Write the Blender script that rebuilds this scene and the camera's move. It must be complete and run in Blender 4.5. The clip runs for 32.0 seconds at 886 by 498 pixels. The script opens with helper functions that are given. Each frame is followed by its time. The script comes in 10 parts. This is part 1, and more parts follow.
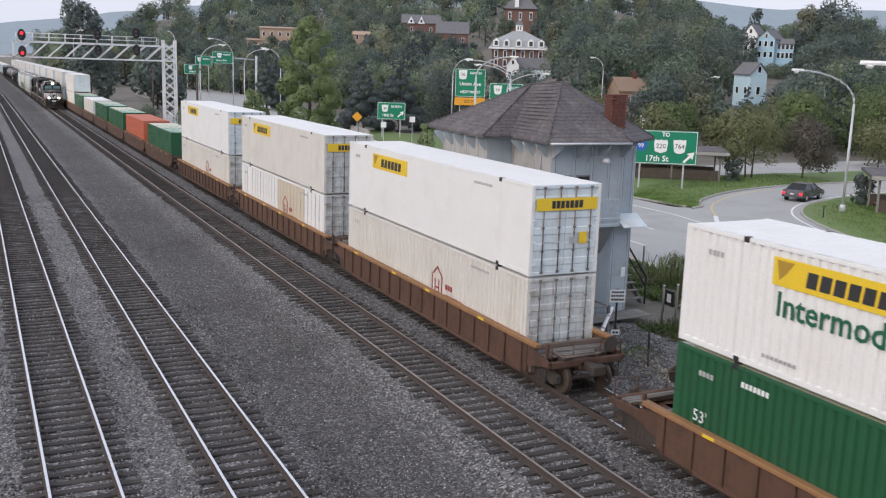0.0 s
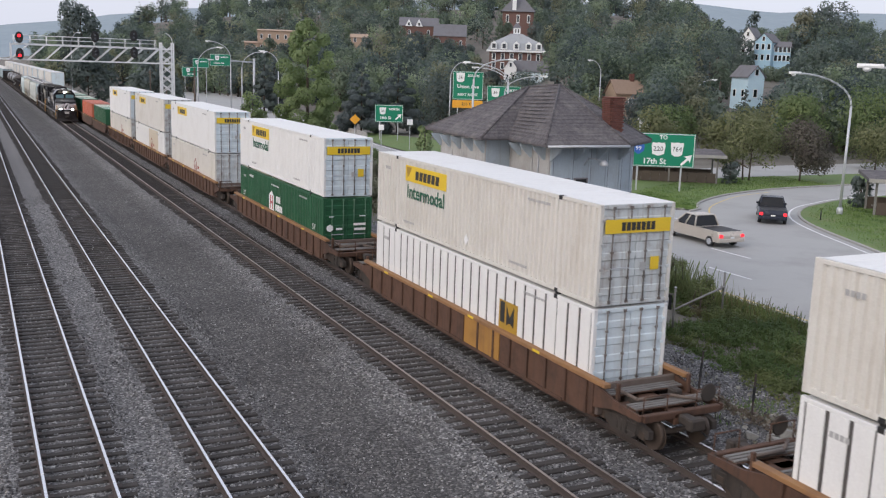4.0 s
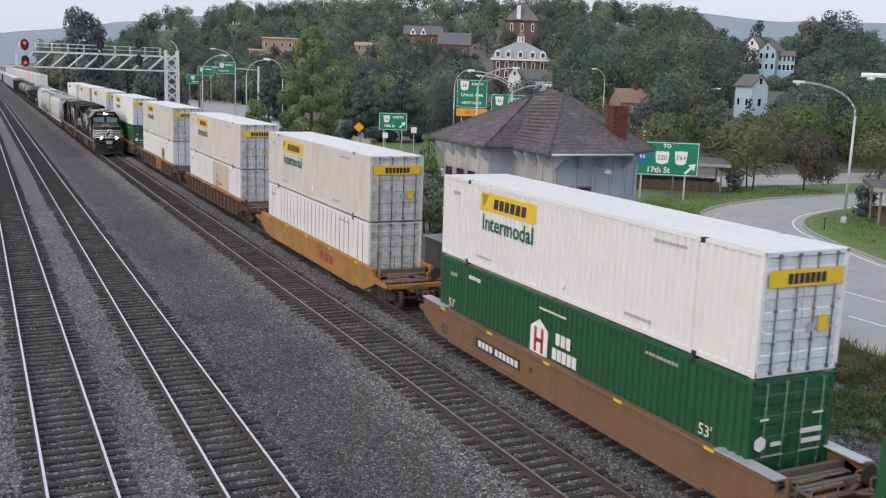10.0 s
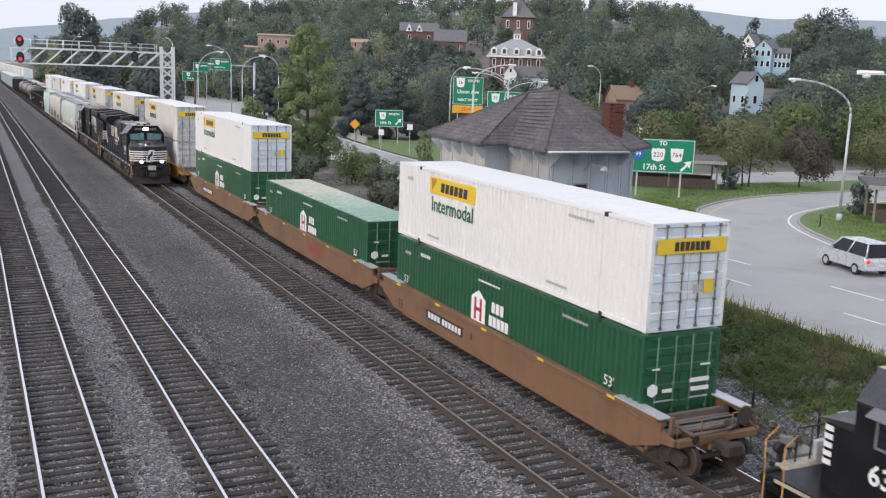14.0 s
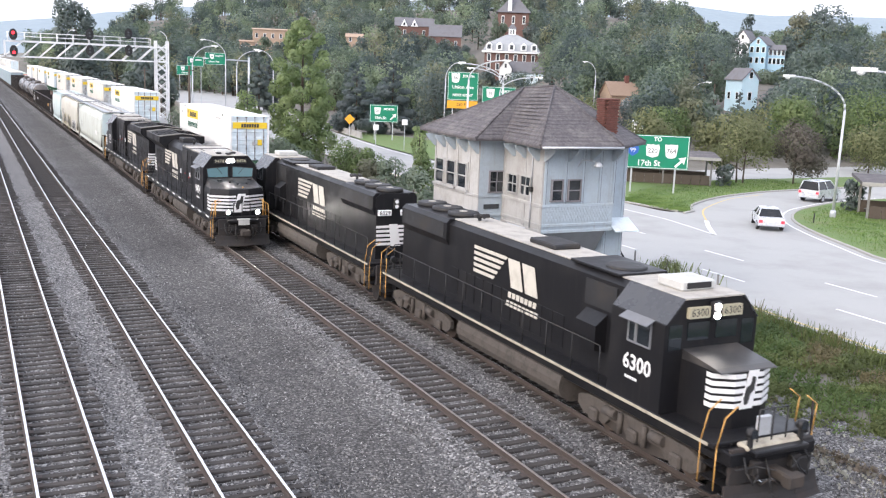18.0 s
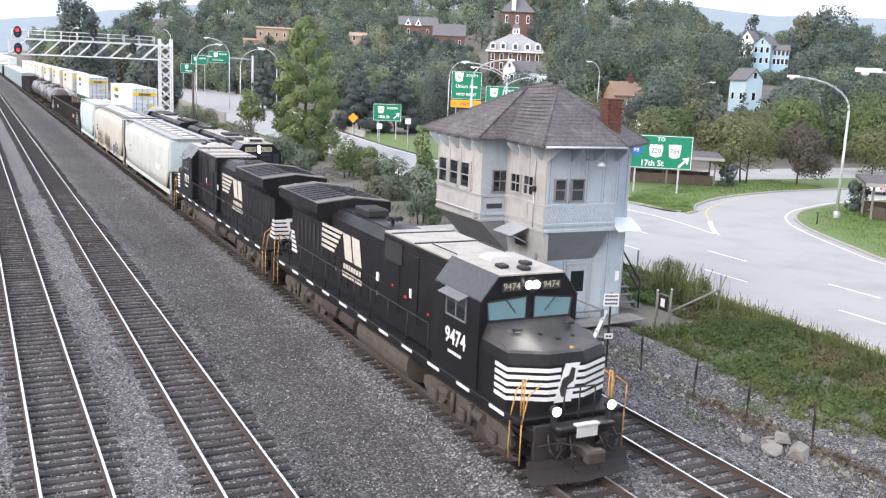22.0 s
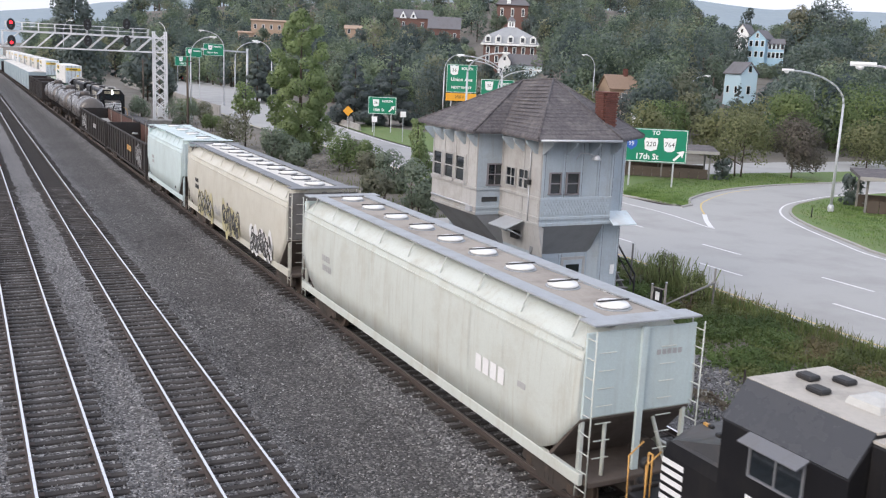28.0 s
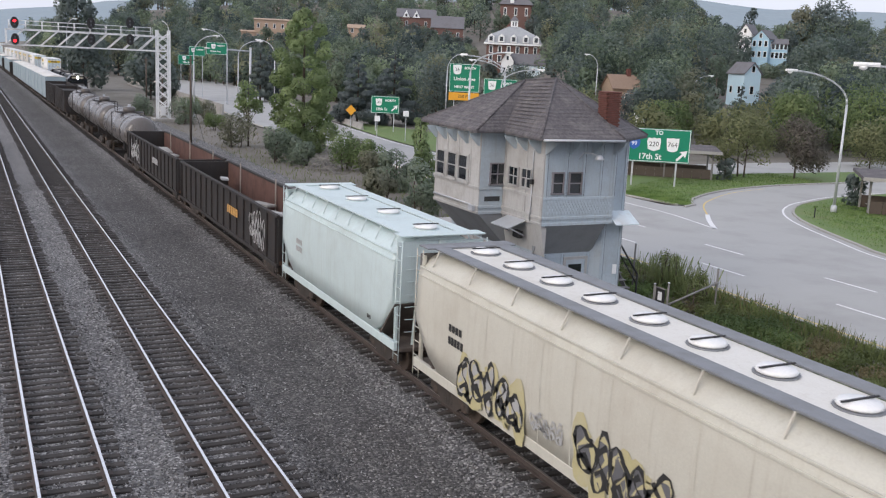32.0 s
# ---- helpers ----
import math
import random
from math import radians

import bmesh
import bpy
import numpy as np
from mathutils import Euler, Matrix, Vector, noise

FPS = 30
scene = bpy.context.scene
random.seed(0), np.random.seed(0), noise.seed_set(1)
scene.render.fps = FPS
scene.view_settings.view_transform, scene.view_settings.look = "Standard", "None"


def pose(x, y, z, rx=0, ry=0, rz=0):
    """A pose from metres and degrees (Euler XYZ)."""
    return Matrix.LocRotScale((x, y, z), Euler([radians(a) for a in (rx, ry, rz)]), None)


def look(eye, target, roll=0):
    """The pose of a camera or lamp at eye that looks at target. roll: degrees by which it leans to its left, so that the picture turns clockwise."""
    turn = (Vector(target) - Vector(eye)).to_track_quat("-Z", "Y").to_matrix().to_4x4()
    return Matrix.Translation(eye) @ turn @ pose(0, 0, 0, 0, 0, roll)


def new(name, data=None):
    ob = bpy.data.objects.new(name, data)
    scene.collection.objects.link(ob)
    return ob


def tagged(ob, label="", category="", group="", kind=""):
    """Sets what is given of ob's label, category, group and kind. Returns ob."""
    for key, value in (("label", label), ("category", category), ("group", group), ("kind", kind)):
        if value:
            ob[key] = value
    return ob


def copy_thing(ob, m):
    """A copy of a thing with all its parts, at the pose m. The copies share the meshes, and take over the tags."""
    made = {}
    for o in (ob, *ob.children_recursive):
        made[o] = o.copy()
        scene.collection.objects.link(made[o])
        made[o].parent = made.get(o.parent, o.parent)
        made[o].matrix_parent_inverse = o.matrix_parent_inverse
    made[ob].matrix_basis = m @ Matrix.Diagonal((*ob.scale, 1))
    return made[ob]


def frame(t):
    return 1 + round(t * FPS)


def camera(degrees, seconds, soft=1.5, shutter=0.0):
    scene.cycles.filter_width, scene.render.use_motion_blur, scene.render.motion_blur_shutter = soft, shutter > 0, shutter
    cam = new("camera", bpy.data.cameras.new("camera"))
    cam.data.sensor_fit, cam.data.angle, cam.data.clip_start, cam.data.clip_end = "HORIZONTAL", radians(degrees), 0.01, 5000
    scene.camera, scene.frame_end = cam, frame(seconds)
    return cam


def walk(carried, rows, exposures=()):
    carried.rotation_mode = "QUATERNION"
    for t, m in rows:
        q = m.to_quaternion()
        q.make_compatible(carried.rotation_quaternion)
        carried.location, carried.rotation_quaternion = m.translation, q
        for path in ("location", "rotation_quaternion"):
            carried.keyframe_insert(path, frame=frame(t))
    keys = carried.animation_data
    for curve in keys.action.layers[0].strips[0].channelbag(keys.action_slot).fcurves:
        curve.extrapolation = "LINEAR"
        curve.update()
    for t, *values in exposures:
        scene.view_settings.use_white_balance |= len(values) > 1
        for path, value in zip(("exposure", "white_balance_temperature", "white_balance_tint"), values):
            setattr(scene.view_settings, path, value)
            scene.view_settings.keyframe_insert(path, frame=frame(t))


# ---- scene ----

cam = camera(49.591, 32.0, soft=1.2, shutter=0.15)
EYE_Z = 9.897                       # eye height over the rail heads, on a bridge
TRACKS = (1.875, 5.710, 13.195, 16.793)   # centre lines; trains run on the last two


def aim(yaw, pitch, roll):
    a, b = radians(yaw), radians(pitch)
    eye = Vector((0, 0, EYE_Z))
    return look(eye, eye + Vector((math.sin(a) * math.cos(b), math.cos(a) * math.cos(b), math.sin(b))) * 50, roll)


# seconds, pan to the right of the tracks, tilt, roll: a hand-held camera on the bridge
walk(cam, [(t, aim(a, b, c)) for t, a, b, c in (
    (0, 26.240, -10.890, 1.844), (0.5, 26.246, -10.780, 1.909), (1, 26.242, -10.709, 1.975), (1.5, 26.156, -10.723, 1.938),
    (2, 26.146, -10.758, 1.884), (2.5, 26.244, -10.852, 1.822), (3, 26.244, -10.848, 1.821), (3.5, 26.390, -10.719, 1.863),
    (5.5, 26.246, -10.779, 1.961), (6, 26.251, -10.656, 2.024), (6.5, 26.058, -10.664, 1.858), (7, 26.061, -10.847, 1.759),
    (7.5, 26.006, -10.874, 1.834), (8, 26.054, -10.828, 1.873), (8.5, 26.075, -10.663, 1.861), (9, 26.111, -10.530, 1.903),
    (9.5, 26.133, -10.397, 1.938), (10, 26.146, -10.262, 2.014), (10.5, 26.180, -10.360, 1.998), (11, 26.291, -10.507, 2.005),
    (11.5, 26.334, -10.533, 1.964), (12, 26.477, -10.445, 2.004), (12.5, 26.431, -10.301, 2.024), (13, 26.406, -10.203, 2.074),
    (13.5, 26.345, -10.243, 2.147), (14, 26.397, -10.431, 2.090), (14.5, 26.479, -10.576, 2.280), (16.5, 26.712, -10.359, 2.283),
    (17, 26.575, -10.451, 2.314), (17.5, 26.639, -10.642, 2.361), (18, 26.743, -10.695, 2.313), (18.5, 26.781, -10.690, 2.337),
    (19, 26.674, -10.621, 2.284), (19.5, 26.446, -10.508, 2.400), (20, 26.430, -10.451, 2.366), (20.5, 26.326, -10.569, 2.420),
    (21, 26.397, -10.654, 2.358), (21.5, 26.550, -10.848, 2.356), (22, 26.572, -10.751, 2.531), (22.5, 26.617, -10.547, 2.541),
    (23, 26.569, -10.389, 2.598), (23.5, 26.427, -10.447, 2.625), (24, 26.384, -10.569, 2.646), (24.5, 26.543, -10.779, 2.746),
    (25, 26.775, -10.896, 2.840), (25.5, 26.969, -10.819, 2.850), (27.5, 26.831, -10.941, 2.689), (28, 26.894, -11.136, 2.626),
    (28.5, 26.945, -11.150, 2.642), (29, 26.946, -11.017, 2.738), (29.5, 26.850, -10.909, 2.852), (30, 26.856, -10.881, 2.904),
    (30.5, 26.732, -10.917, 2.790), (31, 26.720, -11.003, 2.809), (31.5, 26.765, -11.085, 2.742), (32, 26.745, -11.179, 2.760))],
    exposures=[(t, e, 6500, 13.0) for t, e in ((0, 0.0), (5.5, -0.08), (6.4, -0.08), (7, 0.0), (8, -0.14), (9, -0.02), (10, -0.12), (11, 0.12), (12, 0.27), (13, 0.25), (14, 0.12), (14.5, 0.25), (17, 0.88), (25.5, 0.84), (27.5, 0.42), (28.2, 0.30), (29.2, 0.10), (32, 0.06))])

# ---- light ----
world = bpy.data.worlds.new("sky")
scene.world = world
world.use_nodes = True
wn = world.node_tree
sky = wn.nodes.new("ShaderNodeTexSky")
sky.sky_type = "NISHITA"
sky.sun_disc = False
sky.sun_elevation, sky.sun_rotation = radians(24), radians(250)
sky.air_density, sky.dust_density, sky.ozone_density = 1.0, 6.0, 1.5
hazy = wn.nodes.new("ShaderNodeMixRGB")          # a bright, thin overcast over the sky
hazy.inputs[0].default_value = 0.72
hazy.inputs[2].default_value = (6.9, 7.3, 8.3, 1)
wn.links.new(sky.outputs[0], hazy.inputs[1])
wn.links.new(hazy.outputs[0], wn.nodes["Background"].inputs[0])
wn.nodes["Background"].inputs[1].default_value = 0.15
sun = new("sun", bpy.data.lights.new("sun", "SUN"))
sun.data.energy, sun.data.angle, sun.data.color = 0.9, radians(25), (1.0, 0.97, 0.93)
sun.matrix_world = look((0, 0, 60), (0 + 60 * math.sin(radians(70)), 60 * math.cos(radians(70)), 60 - 40))


# ---- materials ----
def ramp(nt, fac, stops):
    r = nt.nodes.new("ShaderNodeValToRGB")
    while len(r.color_ramp.elements) < len(stops):
        r.color_ramp.elements.new(0.5)
    for e, (p, c) in zip(r.color_ramp.elements, stops):
        e.position, e.color = p, (*c, 1) if len(c) == 3 else c
    nt.links.new(fac, r.inputs[0])
    return r.outputs[0]


def tex(nt, scale, detail=4.0, rough=0.6, stretch=None, coord="Object"):
    c = nt.nodes.new("ShaderNodeTexCoord")
    n = nt.nodes.new("ShaderNodeTexNoise")
    n.inputs["Scale"].default_value, n.inputs["Detail"].default_value, n.inputs["Roughness"].default_value = scale, detail, rough
    out = c.outputs[coord]
    if stretch:
        m = nt.nodes.new("ShaderNodeMapping")
        m.inputs["Scale"].default_value = stretch
        nt.links.new(out, m.inputs[0])
        out = m.outputs[0]
    nt.links.new(out, n.inputs["Vector"])
    return n.outputs["Fac"]


def mix(nt, fac, a, b, mode="MIX"):
    m = nt.nodes.new("ShaderNodeMixRGB")
    m.blend_type = mode
    for i, v in enumerate((fac, a, b)):
        if isinstance(v, (int, float)):
            m.inputs[i].default_value = v
        elif isinstance(v, tuple):
            m.inputs[i].default_value = (*v, 1)
        else:
            nt.links.new(v, m.inputs[i])
    return m.outputs[0]


def clear(name):
    m = bpy.data.materials.new(name)
    m.use_nodes = True
    return m, m.node_tree, m.node_tree.nodes["Principled BSDF"]


def surface(name, color, rough=0.6, metal=0.0, dirt=(0.12, 0.10, 0.08), amount=0.3, scale=1.5, fine=25.0, bump=0.15,
            streak=0.0, vary=0.0, dist=0.01):
    """Paint, metal, wood or stone: colour with broad stains, fine grain, downward streaks, a random tone a piece, and relief."""
    m, nt, b = clear(name)
    broad = tex(nt, scale, 5, 0.65)
    grain = tex(nt, fine, 3, 0.7)
    dark = tuple(c * 0.62 for c in color)
    col = mix(nt, ramp(nt, grain, ((0.3, (0, 0, 0)), (0.75, (0.35, 0.35, 0.35)))), color, dark)
    col = mix(nt, ramp(nt, broad, ((0.48, (0, 0, 0)), (0.78, (amount,) * 3))), col, dirt)
    if streak:
        s = tex(nt, 3.0, 4, 0.7, (2.2, 2.2, 0.12))
        col = mix(nt, ramp(nt, s, ((0.52, (0, 0, 0)), (0.75, (streak,) * 3))), col, dirt)
    if vary:
        o = nt.nodes.new("ShaderNodeObjectInfo")
        col = mix(nt, 1.0, col, ramp(nt, o.outputs["Random"], ((0, (1 - vary,) * 3), (1, (1, 1, 1)))), "MULTIPLY")
    nt.links.new(col, b.inputs["Base Color"])
    b.inputs["Metallic"].default_value = metal
    nt.links.new(ramp(nt, broad, ((0.3, (max(rough - 0.12, 0.05),) * 3), (0.8, (min(rough + 0.18, 1),) * 3))), b.inputs["Roughness"])
    if bump:
        h = nt.nodes.new("ShaderNodeBump")
        h.inputs["Strength"].default_value, h.inputs["Distance"].default_value = bump, dist
        nt.links.new(grain, h.inputs["Height"])
        nt.links.new(h.outputs[0], b.inputs["Normal"])
    return m


def leafy(name, low, high, coord="Object", scale=0.16):
    """Leaves: each clump of its own tone, whole crowns lighter or darker."""
    m, nt, b = clear(name)
    g = nt.nodes.new("ShaderNodeNewGeometry")
    broad = ramp(nt, tex(nt, scale, 3, 0.55), ((0.32, low), (0.68, high)))
    leaf = ramp(nt, g.outputs["Random Per Island"], ((0.0, (0.90, 0.91, 0.90)), (0.7, (1.0, 1.0, 1.0)), (1.0, (1.08, 1.07, 1.02))))
    tone = nt.nodes.new("ShaderNodeAttribute")               # each tree of the woods has its own tone
    tone.attribute_name = "tone"
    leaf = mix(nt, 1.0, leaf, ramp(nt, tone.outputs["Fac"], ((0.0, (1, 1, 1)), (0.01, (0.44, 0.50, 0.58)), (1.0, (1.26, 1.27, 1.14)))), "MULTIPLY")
    col = mix(nt, 1.0, broad, leaf, "MULTIPLY")
    nt.links.new(col, b.inputs["Base Color"])
    thin = nt.nodes.new("ShaderNodeBsdfTranslucent")       # light comes through the leaves
    nt.links.new(mix(nt, 1.0, col, (1.2, 1.32, 1.0), "MULTIPLY"), thin.inputs[0])
    both = nt.nodes.new("ShaderNodeMixShader")
    both.inputs[0].default_value = 0.42
    nt.links.new(b.outputs[0], both.inputs[1])
    nt.links.new(thin.outputs[0], both.inputs[2])
    nt.links.new(both.outputs[0], nt.nodes["Material Output"].inputs[0])
    b.inputs["Roughness"].default_value = 0.6
    b.inputs["Specular IOR Level"].default_value = 0.3
    return m


def glow(name, color, strength):
    m, nt, b = clear(name)
    b.inputs["Base Color"].default_value = (*color, 1)
    b.inputs["Emission Color"].default_value = (*color, 1)
    b.inputs["Emission Strength"].default_value = strength
    return m


def glass(name, color, rough=0.05):
    m, nt, b = clear(name)
    b.inputs["Base Color"].default_value = (*color, 1)
    b.inputs["Roughness"].default_value = rough
    b.inputs["Specular IOR Level"].default_value = 0.9
    return m


def stony(name, stops, scale, broad_stops, broad=0.12, bump=0.8, dist=0.04, extra=None, path=None):
    """Crushed stone: one tone a cell, broad stains over it."""
    m, nt, b = clear(name)
    c = nt.nodes.new("ShaderNodeTexCoord")
    v = nt.nodes.new("ShaderNodeTexVoronoi")
    v.inputs["Scale"].default_value = scale
    nt.links.new(c.outputs["Object"], v.inputs["Vector"])
    bw = nt.nodes.new("ShaderNodeSeparateColor")
    nt.links.new(v.outputs["Color"], bw.inputs[0])
    col = ramp(nt, bw.outputs[0], stops)
    col = mix(nt, 1.0, col, ramp(nt, tex(nt, broad, 6, 0.6, extra), broad_stops), "MULTIPLY")
    if path:                                                # a cinder path with a ragged edge, x from path[0] to path[1]
        sx = nt.nodes.new("ShaderNodeSeparateXYZ")
        nt.links.new(c.outputs["Object"], sx.inputs[0])
        wob = nt.nodes.new("ShaderNodeMath")
        wob.operation = "MULTIPLY_ADD"
        nt.links.new(tex(nt, 0.35, 5, 0.7), wob.inputs[0])
        wob.inputs[1].default_value = 2.4
        nt.links.new(sx.outputs[0], wob.inputs[2])
        rng_ = nt.nodes.new("ShaderNodeMapRange")
        rng_.inputs[1].default_value, rng_.inputs[2].default_value = path[0], path[1]
        nt.links.new(wob.outputs[0], rng_.inputs[0])
        k = ramp(nt, rng_.outputs[0], ((0.0, (0, 0, 0)), (0.25, (0.8, 0.8, 0.8)), (0.75, (0.8, 0.8, 0.8)), (1.0, (0, 0, 0))))
        col = mix(nt, k, col, mix(nt, 1.0, col, (0.45, 0.435, 0.42), "MULTIPLY"))
    nt.links.new(col, b.inputs["Base Color"])
    b.inputs["Roughness"].default_value = 0.9
    h = nt.nodes.new("ShaderNodeBump")
    h.inputs["Strength"].default_value, h.inputs["Distance"].default_value = bump, dist
    nt.links.new(v.outputs["Distance"], h.inputs["Height"])
    h.invert = True
    nt.links.new(h.outputs[0], b.inputs["Normal"])
    return m


BALLAST = stony("ballast stone", ((0.0, (0.055, 0.054, 0.056)), (0.5, (0.135, 0.132, 0.132)), (0.85, (0.24, 0.236, 0.232)), (1.0, (0.46, 0.45, 0.44))), 16.0,
                ((0.3, (0.62, 0.61, 0.62)), (0.7, (1.0, 1.0, 1.0))), path=(8.0, 12.8))
TIE = surface("creosoted tie", (0.055, 0.047, 0.043), 0.9, dirt=(0.11, 0.10, 0.095), amount=0.55, scale=1.2, fine=18, bump=0.5, vary=0.5)
RAIL = surface("worn rail head", (0.86, 0.85, 0.86), 0.22, 1.0, dirt=(0.5, 0.46, 0.44), amount=0.15, scale=0.4, fine=8, bump=0.02)
RUST = surface("rusty rail web", (0.066, 0.050, 0.044), 0.85, 0.0, dirt=(0.05, 0.04, 0.035), amount=0.5, scale=2)
RAIL_DULL = surface("dull rail head", (0.42, 0.37, 0.34), 0.38, 0.8, dirt=(0.2, 0.13, 0.1), amount=0.4, scale=0.6, fine=8, bump=0.02)
ASPHALT = surface("worn asphalt", (0.375, 0.375, 0.367), 0.85, dirt=(0.27, 0.268, 0.262), amount=0.75, scale=0.22, fine=60, bump=0.1)
CONCRETE = surface("weathered concrete", (0.36, 0.35, 0.33), 0.9, dirt=(0.17, 0.16, 0.15), amount=0.6, scale=0.8, fine=20, streak=0.3)
ROADPAINT = surface("white road paint", (0.75, 0.75, 0.76), 0.7, dirt=(0.4, 0.4, 0.4), amount=0.5, scale=1.0, fine=30)
YELLOWLINE = surface("yellow road paint", (0.62, 0.47, 0.18), 0.7, dirt=(0.35, 0.3, 0.2), amount=0.6, scale=1.0, fine=30)
SOIL = surface("rough soil and dry grass", (0.17, 0.155, 0.135), 0.95, dirt=(0.085, 0.085, 0.055), amount=0.85, scale=0.12, fine=3, bump=0.6, dist=0.1)
LAWN = surface("mown lawn", (0.13, 0.20, 0.062), 0.95, dirt=(0.20, 0.20, 0.10), amount=0.8, scale=0.6, fine=30, bump=0.5, dist=0.05)
GRASS = leafy("weeds", (0.07, 0.11, 0.04), (0.17, 0.235, 0.09))
DRYWEED = leafy("dry weeds", (0.10, 0.085, 0.045), (0.24, 0.20, 0.12))
# the hill's haze is put into these leaf colours: lifted, greyed and blued
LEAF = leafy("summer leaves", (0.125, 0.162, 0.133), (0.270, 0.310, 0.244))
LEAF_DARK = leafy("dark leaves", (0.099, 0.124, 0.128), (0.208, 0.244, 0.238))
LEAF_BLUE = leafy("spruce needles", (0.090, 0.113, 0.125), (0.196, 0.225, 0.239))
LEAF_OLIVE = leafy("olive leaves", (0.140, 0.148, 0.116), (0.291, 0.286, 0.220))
BARK = surface("bark", (0.09, 0.07, 0.055), 0.95, amount=0.5, fine=12, bump=0.6)
GALV = surface("pale galvanised steel", (0.78, 0.79, 0.80), 0.6, 0.0, dirt=(0.5, 0.48, 0.46), amount=0.3, scale=1.0)
STEEL = surface("galvanised steel", (0.55, 0.57, 0.6), 0.5, 0.35, dirt=(0.3, 0.28, 0.26), amount=0.35, scale=1.0)
DARKSTEEL = surface("dark steel", (0.03, 0.03, 0.032), 0.6, 0.3, dirt=(0.1, 0.08, 0.06), amount=0.4)
BLACK = surface("black paint", (0.012, 0.012, 0.014), 0.40, 0.0, dirt=(0.05, 0.045, 0.04), amount=0.26, scale=0.9, fine=20, bump=0.05, streak=0.22)
BLACK.node_tree.nodes["Principled BSDF"].inputs["Specular IOR Level"].default_value = 0.22
BLACKTOP = surface("sooty roof paint", (0.45, 0.42, 0.375), 0.7, 0.0, dirt=(0.16, 0.15, 0.14), amount=0.6, scale=1.6, fine=10, bump=0.1)
GRIME = surface("grimy running gear", (0.045, 0.037, 0.032), 0.9, 0.0, dirt=(0.10, 0.075, 0.06), amount=0.6, scale=2)
GRATING = surface("grey steel grating", (0.21, 0.20, 0.19), 0.8, 0.2, dirt=(0.11, 0.075, 0.055), amount=0.6, scale=2.5)
SOOT = surface("rusty black steel", (0.022, 0.020, 0.020), 0.85, 0.0, dirt=(0.075, 0.05, 0.04), amount=0.5, scale=1.2, streak=0.3)
WHITE = surface("white paint", (0.80, 0.80, 0.79), 0.5, dirt=(0.5, 0.47, 0.43), amount=0.2, scale=0.7, streak=0.08)
WHITE_BEIGE = surface("yellowed white paint", (0.68, 0.66, 0.615), 0.55, dirt=(0.40, 0.35, 0.29), amount=0.35, scale=0.6, streak=0.3)
WHITE_ROOF = surface("white container roof", (0.79, 0.79, 0.78), 0.55, dirt=(0.6, 0.58, 0.55), amount=0.3, scale=0.5)
PALEDOOR = surface("bluish white doors", (0.66, 0.75, 0.80), 0.5, dirt=(0.36, 0.30, 0.26), amount=0.4, scale=0.8, streak=0.35)
OLDDOOR = surface("rust-stained white doors", (0.58, 0.62, 0.63), 0.6, dirt=(0.20, 0.125, 0.085), amount=0.85, scale=1.1, streak=0.9)
GREEN = surface("green container paint", (0.016, 0.100, 0.043), 0.5, dirt=(0.02, 0.06, 0.03), amount=0.4, scale=0.6, streak=0.2)


def faded_roof(name, paint, fade):
    """Container roof paint, bleached over the half away from the doors with a ragged edge."""
    m = surface(name, paint, 0.3, dirt=(0.30, 0.42, 0.30), amount=0.7, scale=0.4)
    nt = m.node_tree
    b = nt.nodes["Principled BSDF"]
    sep = nt.nodes.new("ShaderNodeSeparateXYZ")
    nt.links.new(nt.nodes.new("ShaderNodeTexCoord").outputs["Object"], sep.inputs[0])
    edge = nt.nodes.new("ShaderNodeMath")
    edge.operation = "MULTIPLY_ADD"
    nt.links.new(tex(nt, 0.5, 5, 0.65), edge.inputs[0])
    edge.inputs[1].default_value = 9.0
    nt.links.new(sep.outputs[1], edge.inputs[2])
    span = nt.nodes.new("ShaderNodeMapRange")
    span.inputs[1].default_value, span.inputs[2].default_value = 0.5, 6.5
    nt.links.new(edge.outputs[0], span.inputs[0])
    col = mix(nt, ramp(nt, span.outputs[0], ((0.0, (0, 0, 0)), (1.0, (0.85, 0.85, 0.85)))), b.inputs["Base Color"].links[0].from_socket, fade)
    nt.links.new(col, b.inputs["Base Color"])
    return m


GREEN_ROOF = faded_roof("faded green roof", (0.15, 0.33, 0.21), (0.56, 0.54, 0.40))
GREEN_BAR = surface("worn green bar", (0.10, 0.20, 0.13), 0.5, amount=0.3)
# container panel joints, and the painted shade line beside tower battens
JOINT_SHADE = surface("dark joint", (0.085, 0.08, 0.076), 0.7, amount=0.2)
YELLOWED = surface("yellowed stained panel", (0.60, 0.53, 0.42), 0.6, dirt=(0.42, 0.32, 0.22), amount=0.5, scale=0.9, streak=0.4)
DARKBAR = surface("grimy locking bar", (0.17, 0.155, 0.145), 0.6, dirt=(0.12, 0.06, 0.04), amount=0.6, scale=3)
RED_FADED = surface("faded red lettering", (0.30, 0.05, 0.04), 0.6, amount=0.5)
REDBOX = surface("orange red container paint", (0.50, 0.12, 0.06), 0.55, dirt=(0.35, 0.2, 0.15), amount=0.4, scale=0.6)
YELLOW = surface("yellow sign paint", (0.80, 0.55, 0.03), 0.5, dirt=(0.5, 0.35, 0.1), amount=0.2)
SIGNBROWN = surface("dark ochre emblem", (0.42, 0.25, 0.03), 0.6, amount=0.2)
INK = surface("dark lettering", (0.03, 0.03, 0.03), 0.6, amount=0.1)
INK_GREEN = surface("green lettering", (0.01, 0.11, 0.06), 0.55, amount=0.1)
